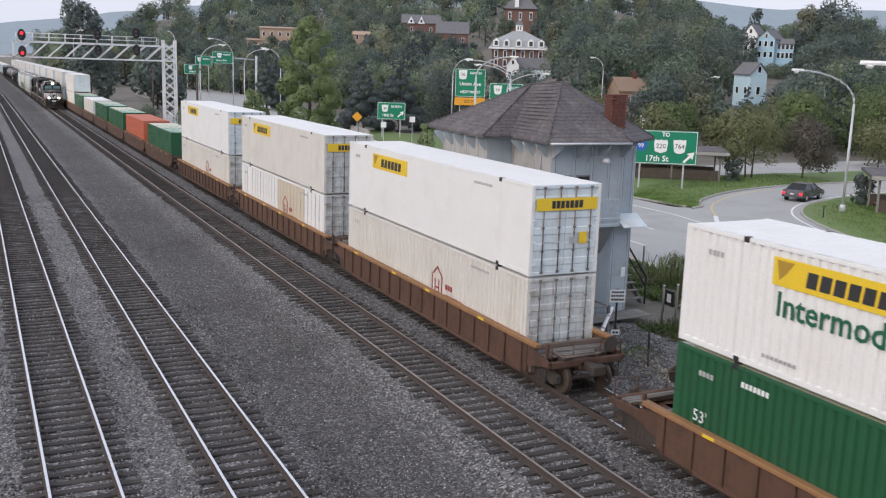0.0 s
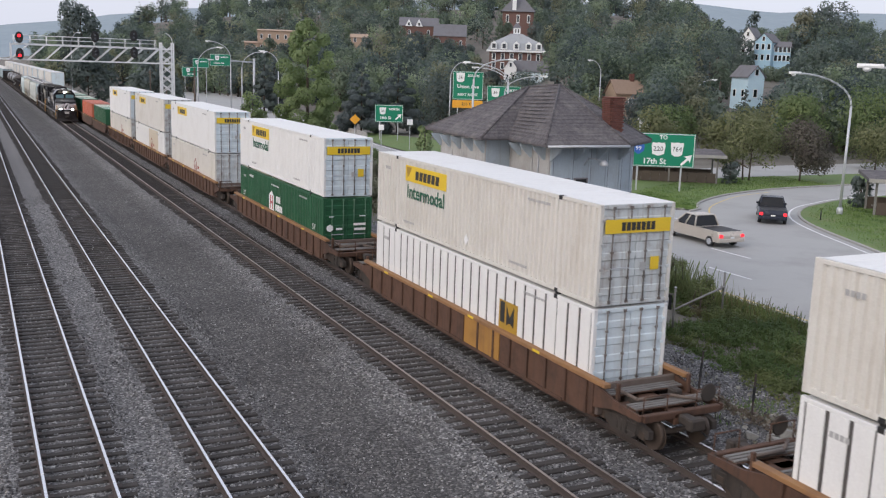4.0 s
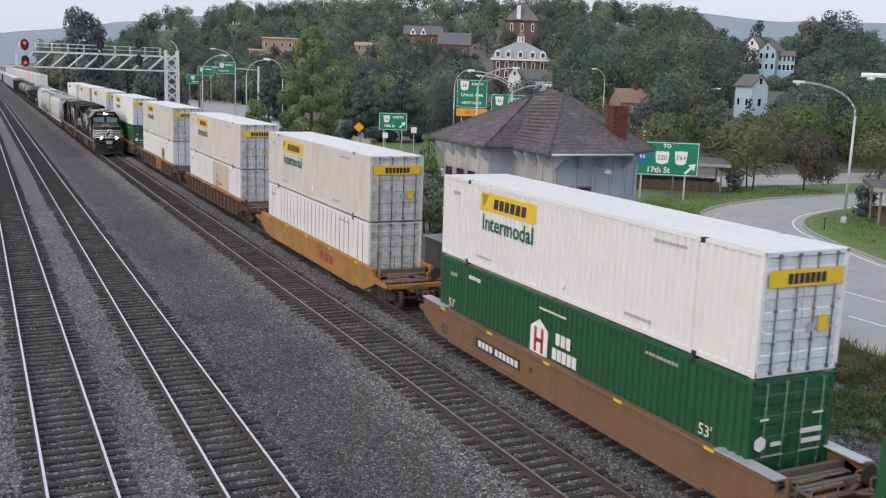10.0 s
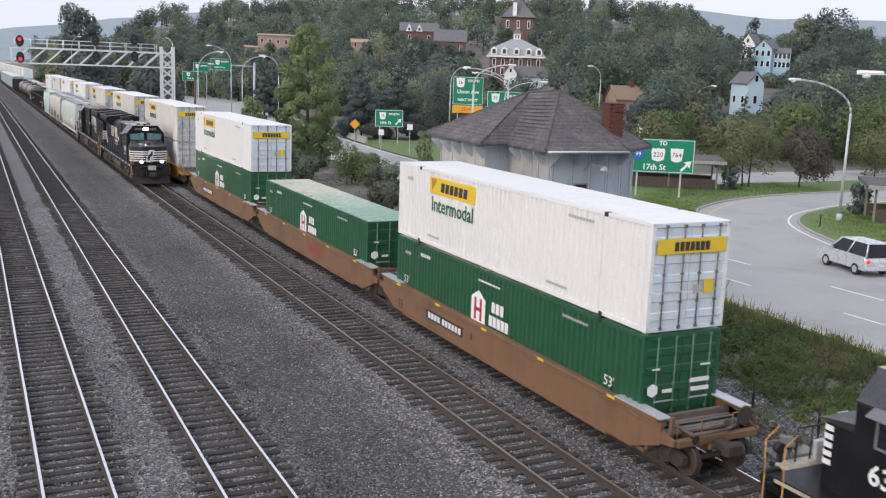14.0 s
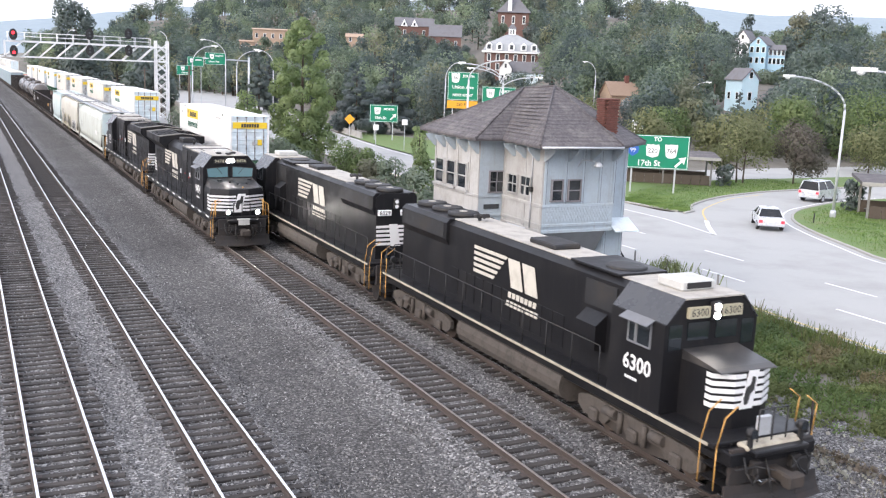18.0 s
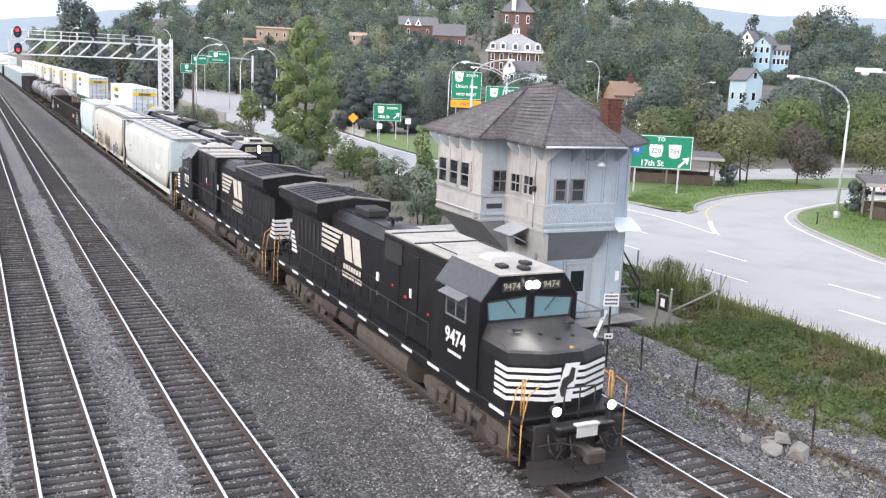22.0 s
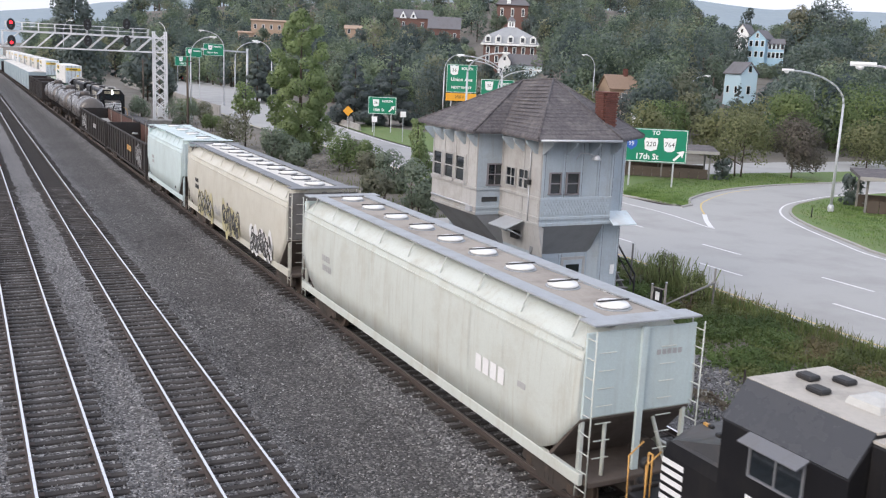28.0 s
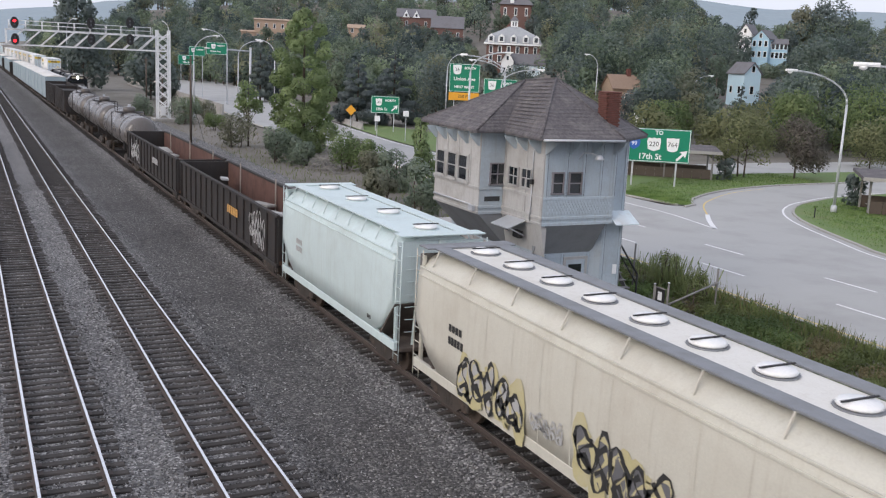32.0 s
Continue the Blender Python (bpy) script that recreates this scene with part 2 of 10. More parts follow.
INK_RED = surface("red lettering", (0.45, 0.04, 0.04), 0.55, amount=0.1)
INK_GREY = surface("grey lettering", (0.42, 0.42, 0.42), 0.6, amount=0.1)
INK_WHITE = surface("white lettering", (0.80, 0.80, 0.80), 0.55, amount=0.15)
WELL_BROWN = surface("rusty brown car paint", (0.115, 0.058, 0.036), 0.8, dirt=(0.04, 0.028, 0.024), amount=0.75, scale=1.4, streak=0.7, vary=0.25)
WELL_TOP = surface("worn ochre sill paint", (0.30, 0.155, 0.065), 0.75, dirt=(0.16, 0.09, 0.06), amount=0.6, scale=0.9)
WELL_YELLOW = surface("worn yellow car paint", (0.39, 0.20, 0.045), 0.65, dirt=(0.17, 0.09, 0.045), amount=0.7, scale=0.9, streak=0.55)
WELL_TAN = surface("tan car paint", (0.20, 0.112, 0.058), 0.65, dirt=(0.11, 0.065, 0.045), amount=0.6, scale=0.6, streak=0.5)
DECK = surface("rusty deck plate", (0.14, 0.11, 0.095), 0.85, dirt=(0.09, 0.055, 0.04), amount=0.7, scale=1.5)
ORANGE = surface("orange yellow handrail paint", (0.60, 0.33, 0.09), 0.6, dirt=(0.28, 0.17, 0.08), amount=0.4)
WHEEL = surface("wheel steel", (0.10, 0.075, 0.06), 0.7, 0.5, amount=0.5)
HEADLIGHT = glow("lit headlight", (1.0, 0.97, 0.9), 120.0)
PANE = glass("dark window glass", (0.015, 0.02, 0.025))
# the sky's blue-green reflection is put into the glass's base colour
CABGLASS = glass("blue tinted cab glass", (0.14, 0.25, 0.28))
SIGNGREEN = surface("green sign sheeting", (0.0, 0.22, 0.12), 0.45, amount=0.08, bump=0.0)
SIGNWHITE = surface("white sign sheeting", (0.85, 0.86, 0.86), 0.45, amount=0.05, bump=0.0)
SIGNORANGE = surface("orange sign sheeting", (0.80, 0.38, 0.03), 0.5, amount=0.05, bump=0.0)
SIGNBLUE = surface("blue sign sheeting", (0.03, 0.12, 0.45), 0.5, amount=0.05, bump=0.0)
# distance haze is put into this base colour
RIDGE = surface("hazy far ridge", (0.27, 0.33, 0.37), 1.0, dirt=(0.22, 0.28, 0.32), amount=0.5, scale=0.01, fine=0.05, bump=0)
TRUCKDUST = surface("dusty cast truck", (0.078, 0.066, 0.057), 0.9, dirt=(0.03, 0.027, 0.025), amount=0.7, scale=3, fine=12)
RED_LAMP = glow("red signal lamp", (1.0, 0.02, 0.03), 3.0)


# ---- shaping tools ----
class Shape:
    """Collects corners and faces of one part."""

    def __init__(self):
        self.v, self.f, self.s = [], [], []

    def add(self, vs, fs, smooth=False):
        o = len(self.v)
        self.v += [tuple(v) for v in vs]
        self.f += [tuple(i + o for i in f) for f in fs]
        self.s += [smooth] * len(fs)
        return self

    def box(self, x0, x1, y0, y1, z0, z1, c=0.0):
        """A box; c: the width of its chamfered edges."""
        if c <= 0:
            vs = [(x, y, z) for x in (x0, x1) for y in (y0, y1) for z in (z0, z1)]
            return self.add(vs, [(0, 1, 3, 2), (4, 6, 7, 5), (0, 4, 5, 1), (2, 3, 7, 6), (0, 2, 6, 4), (1, 5, 7, 3)])
        lo, hi = (x0, y0, z0), (x1, y1, z1)
        vs, idx = [], {}
        for k in range(8):
            sg = (k & 1, k >> 1 & 1, k >> 2 & 1)
            for a in range(3):
                idx[sg, a] = len(vs)
                vs.append([(hi[i] if sg[i] else lo[i]) + (0 if i == a else (-c if sg[i] else c)) for i in range(3)])
        fs = []
        for a in range(3):
            b, d = (a + 1) % 3, (a + 2) % 3
            for s in (0, 1):
                ring = []
                for u, w in ((0, 0), (1, 0), (1, 1), (0, 1)):
                    sg = [0, 0, 0]
                    sg[a], sg[b], sg[d] = s, u, w
                    ring.append(idx[tuple(sg), a])
                fs.append(ring if s else ring[::-1])
                for t in (0, 1):
                    p, q = [0, 0, 0], [0, 0, 0]
                    p[b] = q[b] = s
                    p[d] = q[d] = t
                    q[a] = 1
                    e = [idx[tuple(p), b], idx[tuple(q), b], idx[tuple(q), d], idx[tuple(p), d]]
                    fs.append(e if s == t else e[::-1])
        for k in range(8):
            sg = (k & 1, k >> 1 & 1, k >> 2 & 1)
            e = [idx[sg, 0], idx[sg, 1], idx[sg, 2]]
            fs.append(e if sum(sg) % 2 else e[::-1])
        return self.add(vs, fs)

    def prism(self, profile, axis, a0, a1, smooth=False):
        """A profile pushed from a0 to a1 along axis. Its points are (y, z) for x, (x, z) for y, (x, y) for z."""
        n = len(profile)
        put = {"x": lambda a, p: (a, p[0], p[1]), "y": lambda a, p: (p[0], a, p[1]), "z": lambda a, p: (p[0], p[1], a)}[axis]
        vs = [put(a, p) for a in (a0, a1) for p in profile]
        area = sum(profile[i][0] * profile[(i + 1) % n][1] - profile[(i + 1) % n][0] * profile[i][1] for i in range(n))
        turn = (area > 0) != (axis == "y")
        o = len(self.f)
        sides = [(i, (i + 1) % n, n + (i + 1) % n, n + i) for i in range(n)]
        caps = [tuple(range(n))[::-1], tuple(range(n, 2 * n))]
        if not turn:
            sides, caps = [s[::-1] for s in sides], [c[::-1] for c in caps]
        self.add(vs, sides, smooth)
        self.f += [tuple(i + len(self.v) - 2 * n for i in c) for c in caps]
        self.s += [False, False]
        return self

    def rod(self, p, q, r, n=8, r1=None, caps=True):
        """A round bar from p to q; r1: its radius at q."""
        p, q = Vector(p), Vector(q)
        d = (q - p).normalized()
        u = d.orthogonal().normalized()
        w = d.cross(u)
        r1 = r if r1 is None else r1
        vs = []
        for c, k in ((p, r), (q, r1)):
            for i in range(n):
                a = 2 * math.pi * i / n
                vs.append(c + (u * math.cos(a) + w * math.sin(a)) * k)
        self.add(vs, [(i, (i + 1) % n, n + (i + 1) % n, n + i) for i in range(n)], n > 5)
        if caps:
            o = len(self.v) - 2 * n
            self.f += [tuple(o + i for i in range(n))[::-1], tuple(o + n + i for i in range(n))]
            self.s += [False, False]
        return self

    def pipe(self, pts, r, n=6):
        for a, b in zip(pts, pts[1:]):
            self.rod(a, b, r, n)
        return self

    def ring(self, prof, centre, axis="z", n=16):
        """A turned shape: prof of (radius, height along the axis)."""
        vs = []
        for r, h in prof:
            for i in range(n):
                a = 2 * math.pi * i / n
                c, s = r * math.cos(a), r * math.sin(a)
                o = {"z": (c, s, h), "x": (h, c, s), "y": (s, h, c)}[axis]
                vs.append([o[k] + centre[k] for k in range(3)])
        fs = [(j * n + i, j * n + (i + 1) % n, (j + 1) * n + (i + 1) % n, (j + 1) * n + i) for j in range(len(prof) - 1) for i in range(n)]
        self.add(vs, fs, True)
        o = len(self.v) - len(vs)
        self.f += [tuple(o + i for i in range(n))[::-1], tuple(o + len(vs) - n + i for i in range(n))]
        self.s += [False, False]
        return self

    def loft(self, rings, smooth=False, closed=True):
        """Skin over rings of equal count, with both ends closed."""
        n = len(rings[0])
        o = len(self.v)
        m = n if closed else n - 1
        self.add([p for r in rings for p in r], [(j * n + i, j * n + (i + 1) % n, (j + 1) * n + (i + 1) % n, (j + 1) * n + i) for j in range(len(rings) - 1) for i in range(m)], smooth)
        if closed:
            self.f += [tuple(o + i for i in range(n))[::-1], tuple(o + (len(rings) - 1) * n + i for i in range(n))]
            self.s += [False, False]
        return self

    def mesh(self, name, material):
        me = bpy.data.meshes.new(name)
        me.from_pydata([tuple(v) for v in self.v], [], self.f)
        me.polygons.foreach_set("use_smooth", self.s)
        me.materials.append(material)
        me.update()
        return me


def part(name, shape, material, parent, label=""):
    """One mesh object under a thing or a part."""
    ob = new(name, shape.mesh(name, material) if isinstance(shape, Shape) else shape)
    ob.parent = parent
    return tagged(ob, label)


def thing(name, label, category, group="", kind="", at=None):
    ob = new(name)
    ob.empty_display_size = 0.2
    if at is not None:
        ob.matrix_basis = at
    return tagged(ob, label, category, group, kind)


def single(name, shape, material, label, category, group="", kind="", at=None):
    """A thing that is one mesh."""
    ob = new(name, shape.mesh(name, material))
    if at is not None:
        ob.matrix_basis = at
    return tagged(ob, label, category, group, kind)


def sheet(name, verts, faces, material, smooth=True):
    me = bpy.data.meshes.new(name)
    me.from_pydata(verts, [], faces)
    me.polygons.foreach_set("use_smooth", [smooth] * len(me.polygons))
    me.materials.append(material)
    return me


def letters(words, size, m, material, name, parent, depth=0.004, align="CENTER", bold=0.0, label="", width=0.0, stretch=0.0):
    """Writing in the built-in font, set at the pose m (its x along the line, its z out of the surface)."""
    cu = bpy.data.curves.new(name, "FONT")
    cu.body, cu.size, cu.align_x, cu.align_y, cu.extrude, cu.offset = words, size, align, "CENTER", depth, bold
    cu.resolution_u = 2
    ob = bpy.data.objects.new(name, cu)
    me = bpy.data.meshes.new_from_object(ob)
    bpy.data.objects.remove(ob)
    bpy.data.curves.remove(cu)
    if width:
        xs = [v.co.x for v in me.vertices]
        k = width / (max(xs) - min(xs))
        me.transform(Matrix.Diagonal((k, stretch or k, 1, 1)))
    me.transform(m)
    me.materials.clear()
    me.materials.append(material)
    return part(name, me, material, parent, label)


def bars(count, width, height, m, material, name, parent, gap=0.35, slant=0.0, depth=0.006, label=""):
    """Unread writing: plain bars of its size."""
    s = Shape()
    w = width / (count + (count - 1) * gap)
    for i in range(count):
        x = -width / 2 + i * w * (1 + gap)
        vs = [(x, -height / 2, 0), (x + w, -height / 2, 0), (x + w + slant * height, height / 2, 0), (x + slant * height, height / 2, 0)]
        s.add([m @ Vector(v) for v in vs] + [m @ Vector((a, b, depth)) for a, b, _ in vs],
              [(4, 5, 6, 7), (0, 1, 5, 4), (1, 2, 6, 5), (2, 3, 7, 6), (3, 0, 4, 7)])
    return part(name, s, material, parent, label)


# walls that face the tracks' left side (-x), the near end (-y), the right side (+x) and the far end (+y)
FACE_LEFT = Matrix(((0, 0, -1, 0), (-1, 0, 0, 0), (0, 1, 0, 0), (0, 0, 0, 1)))
FACE_NEAR = Matrix(((1, 0, 0, 0), (0, 0, -1, 0), (0, 1, 0, 0), (0, 0, 0, 1)))
FACE_RIGHT = Matrix(((0, 0, 1, 0), (1, 0, 0, 0), (0, 1, 0, 0), (0, 0, 0, 1)))


def on(face, x, y, z):
    return Matrix.Translation((x, y, z)) @ face


# ---- ground ----
def smooth(a, b, x):
    t = min(max((x - a) / (b - a), 0.0), 1.0)
    return t * t * (3 - 2 * t)


def along(x, xs, ys):
    for i in range(len(xs) - 1):
        if x <= xs[i + 1]:
            t = max((x - xs[i]) / (xs[i + 1] - xs[i]), 0)
            return ys[i] + (ys[i + 1] - ys[i]) * t
    return ys[-1]


def skyline(az):
    """The height of the wooded horizon, in degrees, by bearing."""
    return along(az, (0, 3, 4.3, 7.3, 8.5, 9.5, 16, 26, 33, 40, 41, 42.4, 45.6, 46.6, 49, 49.6, 60), (0.9, 1.15, 1.4, 1.5, 2.7, 3.2, 4.0, 4.6, 4.7, 4.25, 3.3, 2.75, 2.85, 3.2, 3.4, 2.95, 2.9))


def rise(x, y):
    """The height of the land: flat by the railway, a wooded hillside beyond the road."""
    r, az = math.hypot(x, y), math.degrees(math.atan2(x, y))
    if az < 0 or az > 110:
        return -0.5
    off = along(az, (0, 5, 8, 13, 22, 30), (260, 210, 180, 150, 40, 0))
    h = along(r - off, (0, 170, 220, 320, 420, 500, 620, 900, 5000), (0, 0, 4.5, 12.5, 26, 42, 50, 50, 50))
    h *= smooth(1.5, 5.5, az)
    h *= 1 - 0.55 * smooth(26, 28.5, az) * (1 - smooth(31.5, 34, az)) * (1 - smooth(322, 360, r))
    if h > 1.0:
        h += 1.5 * noise.noise((x * 0.012, y * 0.012, 0.3))
    return -0.5 + min(h, max(10.4 + r * math.tan(math.radians(skyline(az) - 1.3)), 6))


gx = [-400, -200, -100, -60, -30] + [i * 10 for i in range(-2, 30)] + [300 + 25 * i for i in range(20)] + [800 + 150 * i for i in range(17)]
gy = [-200, -100, -50] + [i * 12 for i in range(-3, 40)] + [480 + 30 * i for i in range(18)] + [1020 + 160 * i for i in range(15)]
gv = [(x, y, rise(x, y) - 0.12) for y in gy for x in gx]
gf = [(j * len(gx) + i, j * len(gx) + i + 1, (j + 1) * len(gx) + i + 1, (j + 1) * len(gx) + i) for j in range(len(gy) - 1) for i in range(len(gx) - 1)]
ground = new("ground", sheet("ground", gv, gf, SOIL))
tagged(ground, "rough ground of soil and dry grass rising to a wooded hill", "ground", kind="structure")

# the far ridge across the valley, its haze painted into the colour
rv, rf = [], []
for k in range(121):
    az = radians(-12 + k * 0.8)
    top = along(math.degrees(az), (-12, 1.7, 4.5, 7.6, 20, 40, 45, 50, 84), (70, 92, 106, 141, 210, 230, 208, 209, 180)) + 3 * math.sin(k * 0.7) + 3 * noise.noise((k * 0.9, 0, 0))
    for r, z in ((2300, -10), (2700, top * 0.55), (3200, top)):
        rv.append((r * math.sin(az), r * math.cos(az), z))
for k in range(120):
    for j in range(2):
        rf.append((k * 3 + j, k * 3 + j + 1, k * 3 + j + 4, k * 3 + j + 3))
tagged(new("far_ridge", sheet("far_ridge", rv, rf, RIDGE)), "far ridge across the valley, coloured blue for haze", "hills", kind="structure")

# the ballast bed: shoulders a little lower than the ties, rising under each track
cross = []
for x in [-9 + 0.3 * i for i in range(112)]:
    z = -0.42
    for c in TRACKS:
        z = max(z, -0.40 + 0.165 * (1 - smooth(1.45, 2.3, abs(x - c))))
    if x > 18.2:
        z = min(z, -0.30 - 0.2 * smooth(18.2, 20.3, x))
    cross.append((x, z))
rowsy = [-12 + 0.6 * i for i in range(150)] + [78 + 6 * i for i in range(100)]
bv = []
for y in rowsy:
    for x, z in cross:
        bv.append((x, y, z + 0.035 * noise.noise((x * 1.3, y * 1.3, 0)) + 0.02 * noise.noise((x * 4, y * 4, 3))))
n = len(cross)
bf = [(j * n + i, j * n + i + 1, (j + 1) * n + i + 1, (j + 1) * n + i) for j in range(len(rowsy) - 1) for i in range(n - 1)]
ballast = new("ballast_bed", sheet("ballast_bed", bv, bf, BALLAST))
tagged(ballast, "grey crushed-stone ballast bed under four tracks", "ballast", kind="structure")

# ---- tracks ----
TRACK_FAR = 560.0


def build_track(number, x, head):
    t = thing("railway_track", "straight track of %s steel rails on dark timber ties" % ("shiny" if head is RAIL else "dull"), "railway track",
              "parallel tracks", "structure", pose(x, 0, 0))
    for s in (-1, 1):
        web = Shape()
        c = s * 0.755
        web.prism([(c - 0.07, -0.18), (c + 0.07, -0.18), (c + 0.07, -0.165), (c + 0.012, -0.145), (c + 0.012, -0.04), (c + 0.036, -0.034),
                   (c + 0.036, -0.012), (c - 0.036, -0.012), (c - 0.036, -0.034), (c - 0.012, -0.04), (c - 0.012, -0.145), (c - 0.07, -0.165)], "y", -14, TRACK_FAR)
        rail = part("rail", web, RUST, t, "rusty steel rail")
        top = Shape().prism([(c - 0.036, -0.012), (c + 0.036, -0.012), (c + 0.034, -0.002), (c + 0.018, 0.0), (c - 0.018, 0.0), (c - 0.034, -0.002)], "y", -14, TRACK_FAR)
        part("rail_head", top, head, rail, "polished running surface" if head is RAIL else "brown running surface")
    return t


tracks = [build_track(i, x, RAIL_DULL if i == 2 else RAIL) for i, x in enumerate(TRACKS)]


# ---- double-stack train: containers and well cars ----
CL, CW, CH = 16.15, 2.59, 2.90
MOVING = []          # (thing, track, place along it at 0 s, height)


def side_sheet(x, y0, y1, z0, z1, pitch, depth, out):
    """A corrugated wall in the plane x; out: -1 or 1, the side that it faces."""
    s = Shape()
    ys, y, k = [], y0, 0
    step = (pitch * 0.35, pitch * 0.15, pitch * 0.35, pitch * 0.15)
    level = (0, 0, 1, 1)
    while y < y1:
        ys.append((y, level[k % 4]))
        y += step[k % 4]
        k += 1
    ys.append((y1, 0))
    vs = [(x + out * (depth * l - depth), yy, z) for yy, l in ys for z in (z0, z1)]
    fs = [(2 * i, 2 * i + 2, 2 * i + 3, 2 * i + 1) for i in range(len(ys) - 1)]
    return s.add(vs, fs if out > 0 else [f[::-1] for f in fs])


def container(label, wall, roof, door, style="ribbed", length=CL, sign=True, word=True, logo="", group="stacked freight containers", frame_mat=None, lite=False):
    """A freight container with its doors at the near end. style: ribbed, panel or smooth walls."""
    t = thing("freight_container", label, "freight container", group)
    h, w = length / 2, CW / 2
    frame_mat = frame_mat or wall
    part("body", Shape().box(-w + 0.11, w - 0.11, -h + 0.08, h - 0.06, 0.10, CH - 0.06), wall, t)
    for s in (-1, 1):
        x = s * w
        if style == "ribbed":
            part("side_wall", side_sheet(x, -h + 0.12, h - 0.12, 0.14, CH - 0.10, 0.275, 0.07, s), wall, t)
        elif style == "smooth":
            part("side_wall", side_sheet(x, -h + 0.14, h - 0.14, 0.14, CH - 0.1, 4.0, 0.012, s), wall, t)
        else:
            back = Shape().box(min(x - s * 0.03, x - s * 0.07), max(x - s * 0.03, x - s * 0.07), -h + 0.12, h - 0.12, 0.14, CH - 0.1)
            wall_part = part("side_wall", back, JOINT_SHADE, t, "dark recessed joints")
            n = 26
            p = (length - 0.24) / n
            panel = Shape().box(min(x, x - s * 0.035), max(x, x - s * 0.035), -p / 2 + 0.055, p / 2 - 0.055, 0.15, CH - 0.11, 0.012).mesh("panel", wall)
            stained = Shape().box(min(x, x - s * 0.035), max(x, x - s * 0.035), -p / 2 + 0.03, p / 2 - 0.03, 0.15, CH - 0.11, 0.012).mesh("stained_panel", YELLOWED) if logo == "red" else None
            for k in range(n if s < 0 else 0):
                q = part("panel", stained if logo == "red" and 4 < k < 13 else panel, wall, wall_part)
                q.location.y = -h + 0.12 + p * (k + 0.5)
            if s > 0:
                part("outer_skin", Shape().box(x - 0.03, x, -h + 0.12, h - 0.12, 0.15, CH - 0.11), wall, wall_part)
        part("top_rail", Shape().box(min(x, x - s * 0.09), max(x, x - s * 0.09), -h, h, CH - 0.11, CH - 0.005, 0.012), frame_mat, t)
        part("bottom_rail", Shape().box(min(x, x - s * 0.09), max(x, x - s * 0.09), -h, h, 0.01, 0.15, 0.012), frame_mat, t)
        for y in ([-6.05, 6.05] if length > 14 and not lite else []):
            part("lifting_post", Shape().box(min(x + s * 0.004, x - s * 0.06), max(x + s * 0.004, x - s * 0.06), y - 0.07, y + 0.07, 0.0, CH, 0.01), frame_mat, t)
            for z in (0.0, CH - 0.12):
                part("corner_casting", Shape().box(min(x + s * 0.012, x - s * 0.16), max(x + s * 0.012, x - s * 0.16), y - 0.09, y + 0.09, z - 0.004, z + 0.124, 0.012), DARKSTEEL, t, "dark steel casting")
        for y in (-h, h):
            e = 1 if y > 0 else -1
            part("corner_post", Shape().box(min(x + s * 0.002, x - s * 0.13), max(x + s * 0.002, x - s * 0.13), min(y, y - e * 0.13), max(y, y - e * 0.13), 0.0, CH, 0.012), frame_mat, t)
    if sign:
        for xx in (-w + 0.1, w - 0.1):
            for yy in (-6.05, 6.05):
                part("stacking_cone", Shape().box(xx - 0.07, xx + 0.07, yy - 0.08, yy + 0.08, -0.082, 0.004, 0.01), DARKSTEEL, t, "dark twist lock")
    n = int(length / 0.55)
    prof = []
    for k in range(n):
        a, d = -h + 0.06 + k * (length - 0.12) / n, (length - 0.12) / n
        prof += [(a, CH - 0.012), (a + 0.04, CH + 0.004), (a + d - 0.05, CH + 0.004)]
    prof += [(h - 0.06, CH - 0.012)]
    rows = [[(x, y, z) for y, z in prof] for x in (-w + 0.03, w - 0.03)]
    part("roof", Shape().loft([rows[1], rows[0]], closed=False), roof, t)
    if lite:
        part("door", Shape().box(-w + 0.1, w - 0.1, -h, -h + 0.08, 0.12, CH - 0.1), door, t)
        return t
    part("front_wall", Shape().box(-w + 0.1, w - 0.1, h - 0.07, h - 0.01, 0.1, CH - 0.06), wall, t)
    part("door_header", Shape().box(-w + 0.12, w - 0.12, -h, -h + 0.08, CH - 0.13, CH - 0.01, 0.01), door, t)
    part("door_sill", Shape().box(-w + 0.12, w - 0.12, -h, -h + 0.08, 0.0, 0.12, 0.01), door, t)
    for s in (-1, 1):
        a, b = (0.01, w - 0.14) if s > 0 else (-w + 0.14, -0.01)
        prof = [(-h + 0.09, 0.13), (-h + 0.035, 0.13)]
        for k in range(5):
            z = 0.42 + k * 0.5
            prof += [(-h + 0.035, z - 0.12), (-h + 0.008, z - 0.09), (-h + 0.008, z + 0.09), (-h + 0.035, z + 0.12)]
        leaf = Shape().prism(prof + [(-h + 0.035, CH - 0.14), (-h + 0.09, CH - 0.14)], "x", a, b)
        d = part("door", leaf, door, t)
        for u in (0.28, 0.80):
            xr = a + (b - a) * u
            rod = Shape().rod((xr, -h - 0.012, 0.08), (xr, -h - 0.012, CH - 0.07), 0.022, 6)
            rod.box(xr - 0.05, xr + 0.05, -h - 0.03, -h + 0.012, 0.06, 0.14).box(xr - 0.05, xr + 0.05, -h - 0.03, -h + 0.012, CH - 0.14, CH - 0.06)
            for z in (0.75, 1.5, 2.2):
                rod.box(xr - 0.045, xr + 0.045, -h - 0.028, -h + 0.012, z, z + 0.06)
            part("locking_bar", rod, DARKBAR if door in (PALEDOOR, OLDDOOR) else GREEN_BAR if door is GREEN else DARKSTEEL, d, "steel locking bar")
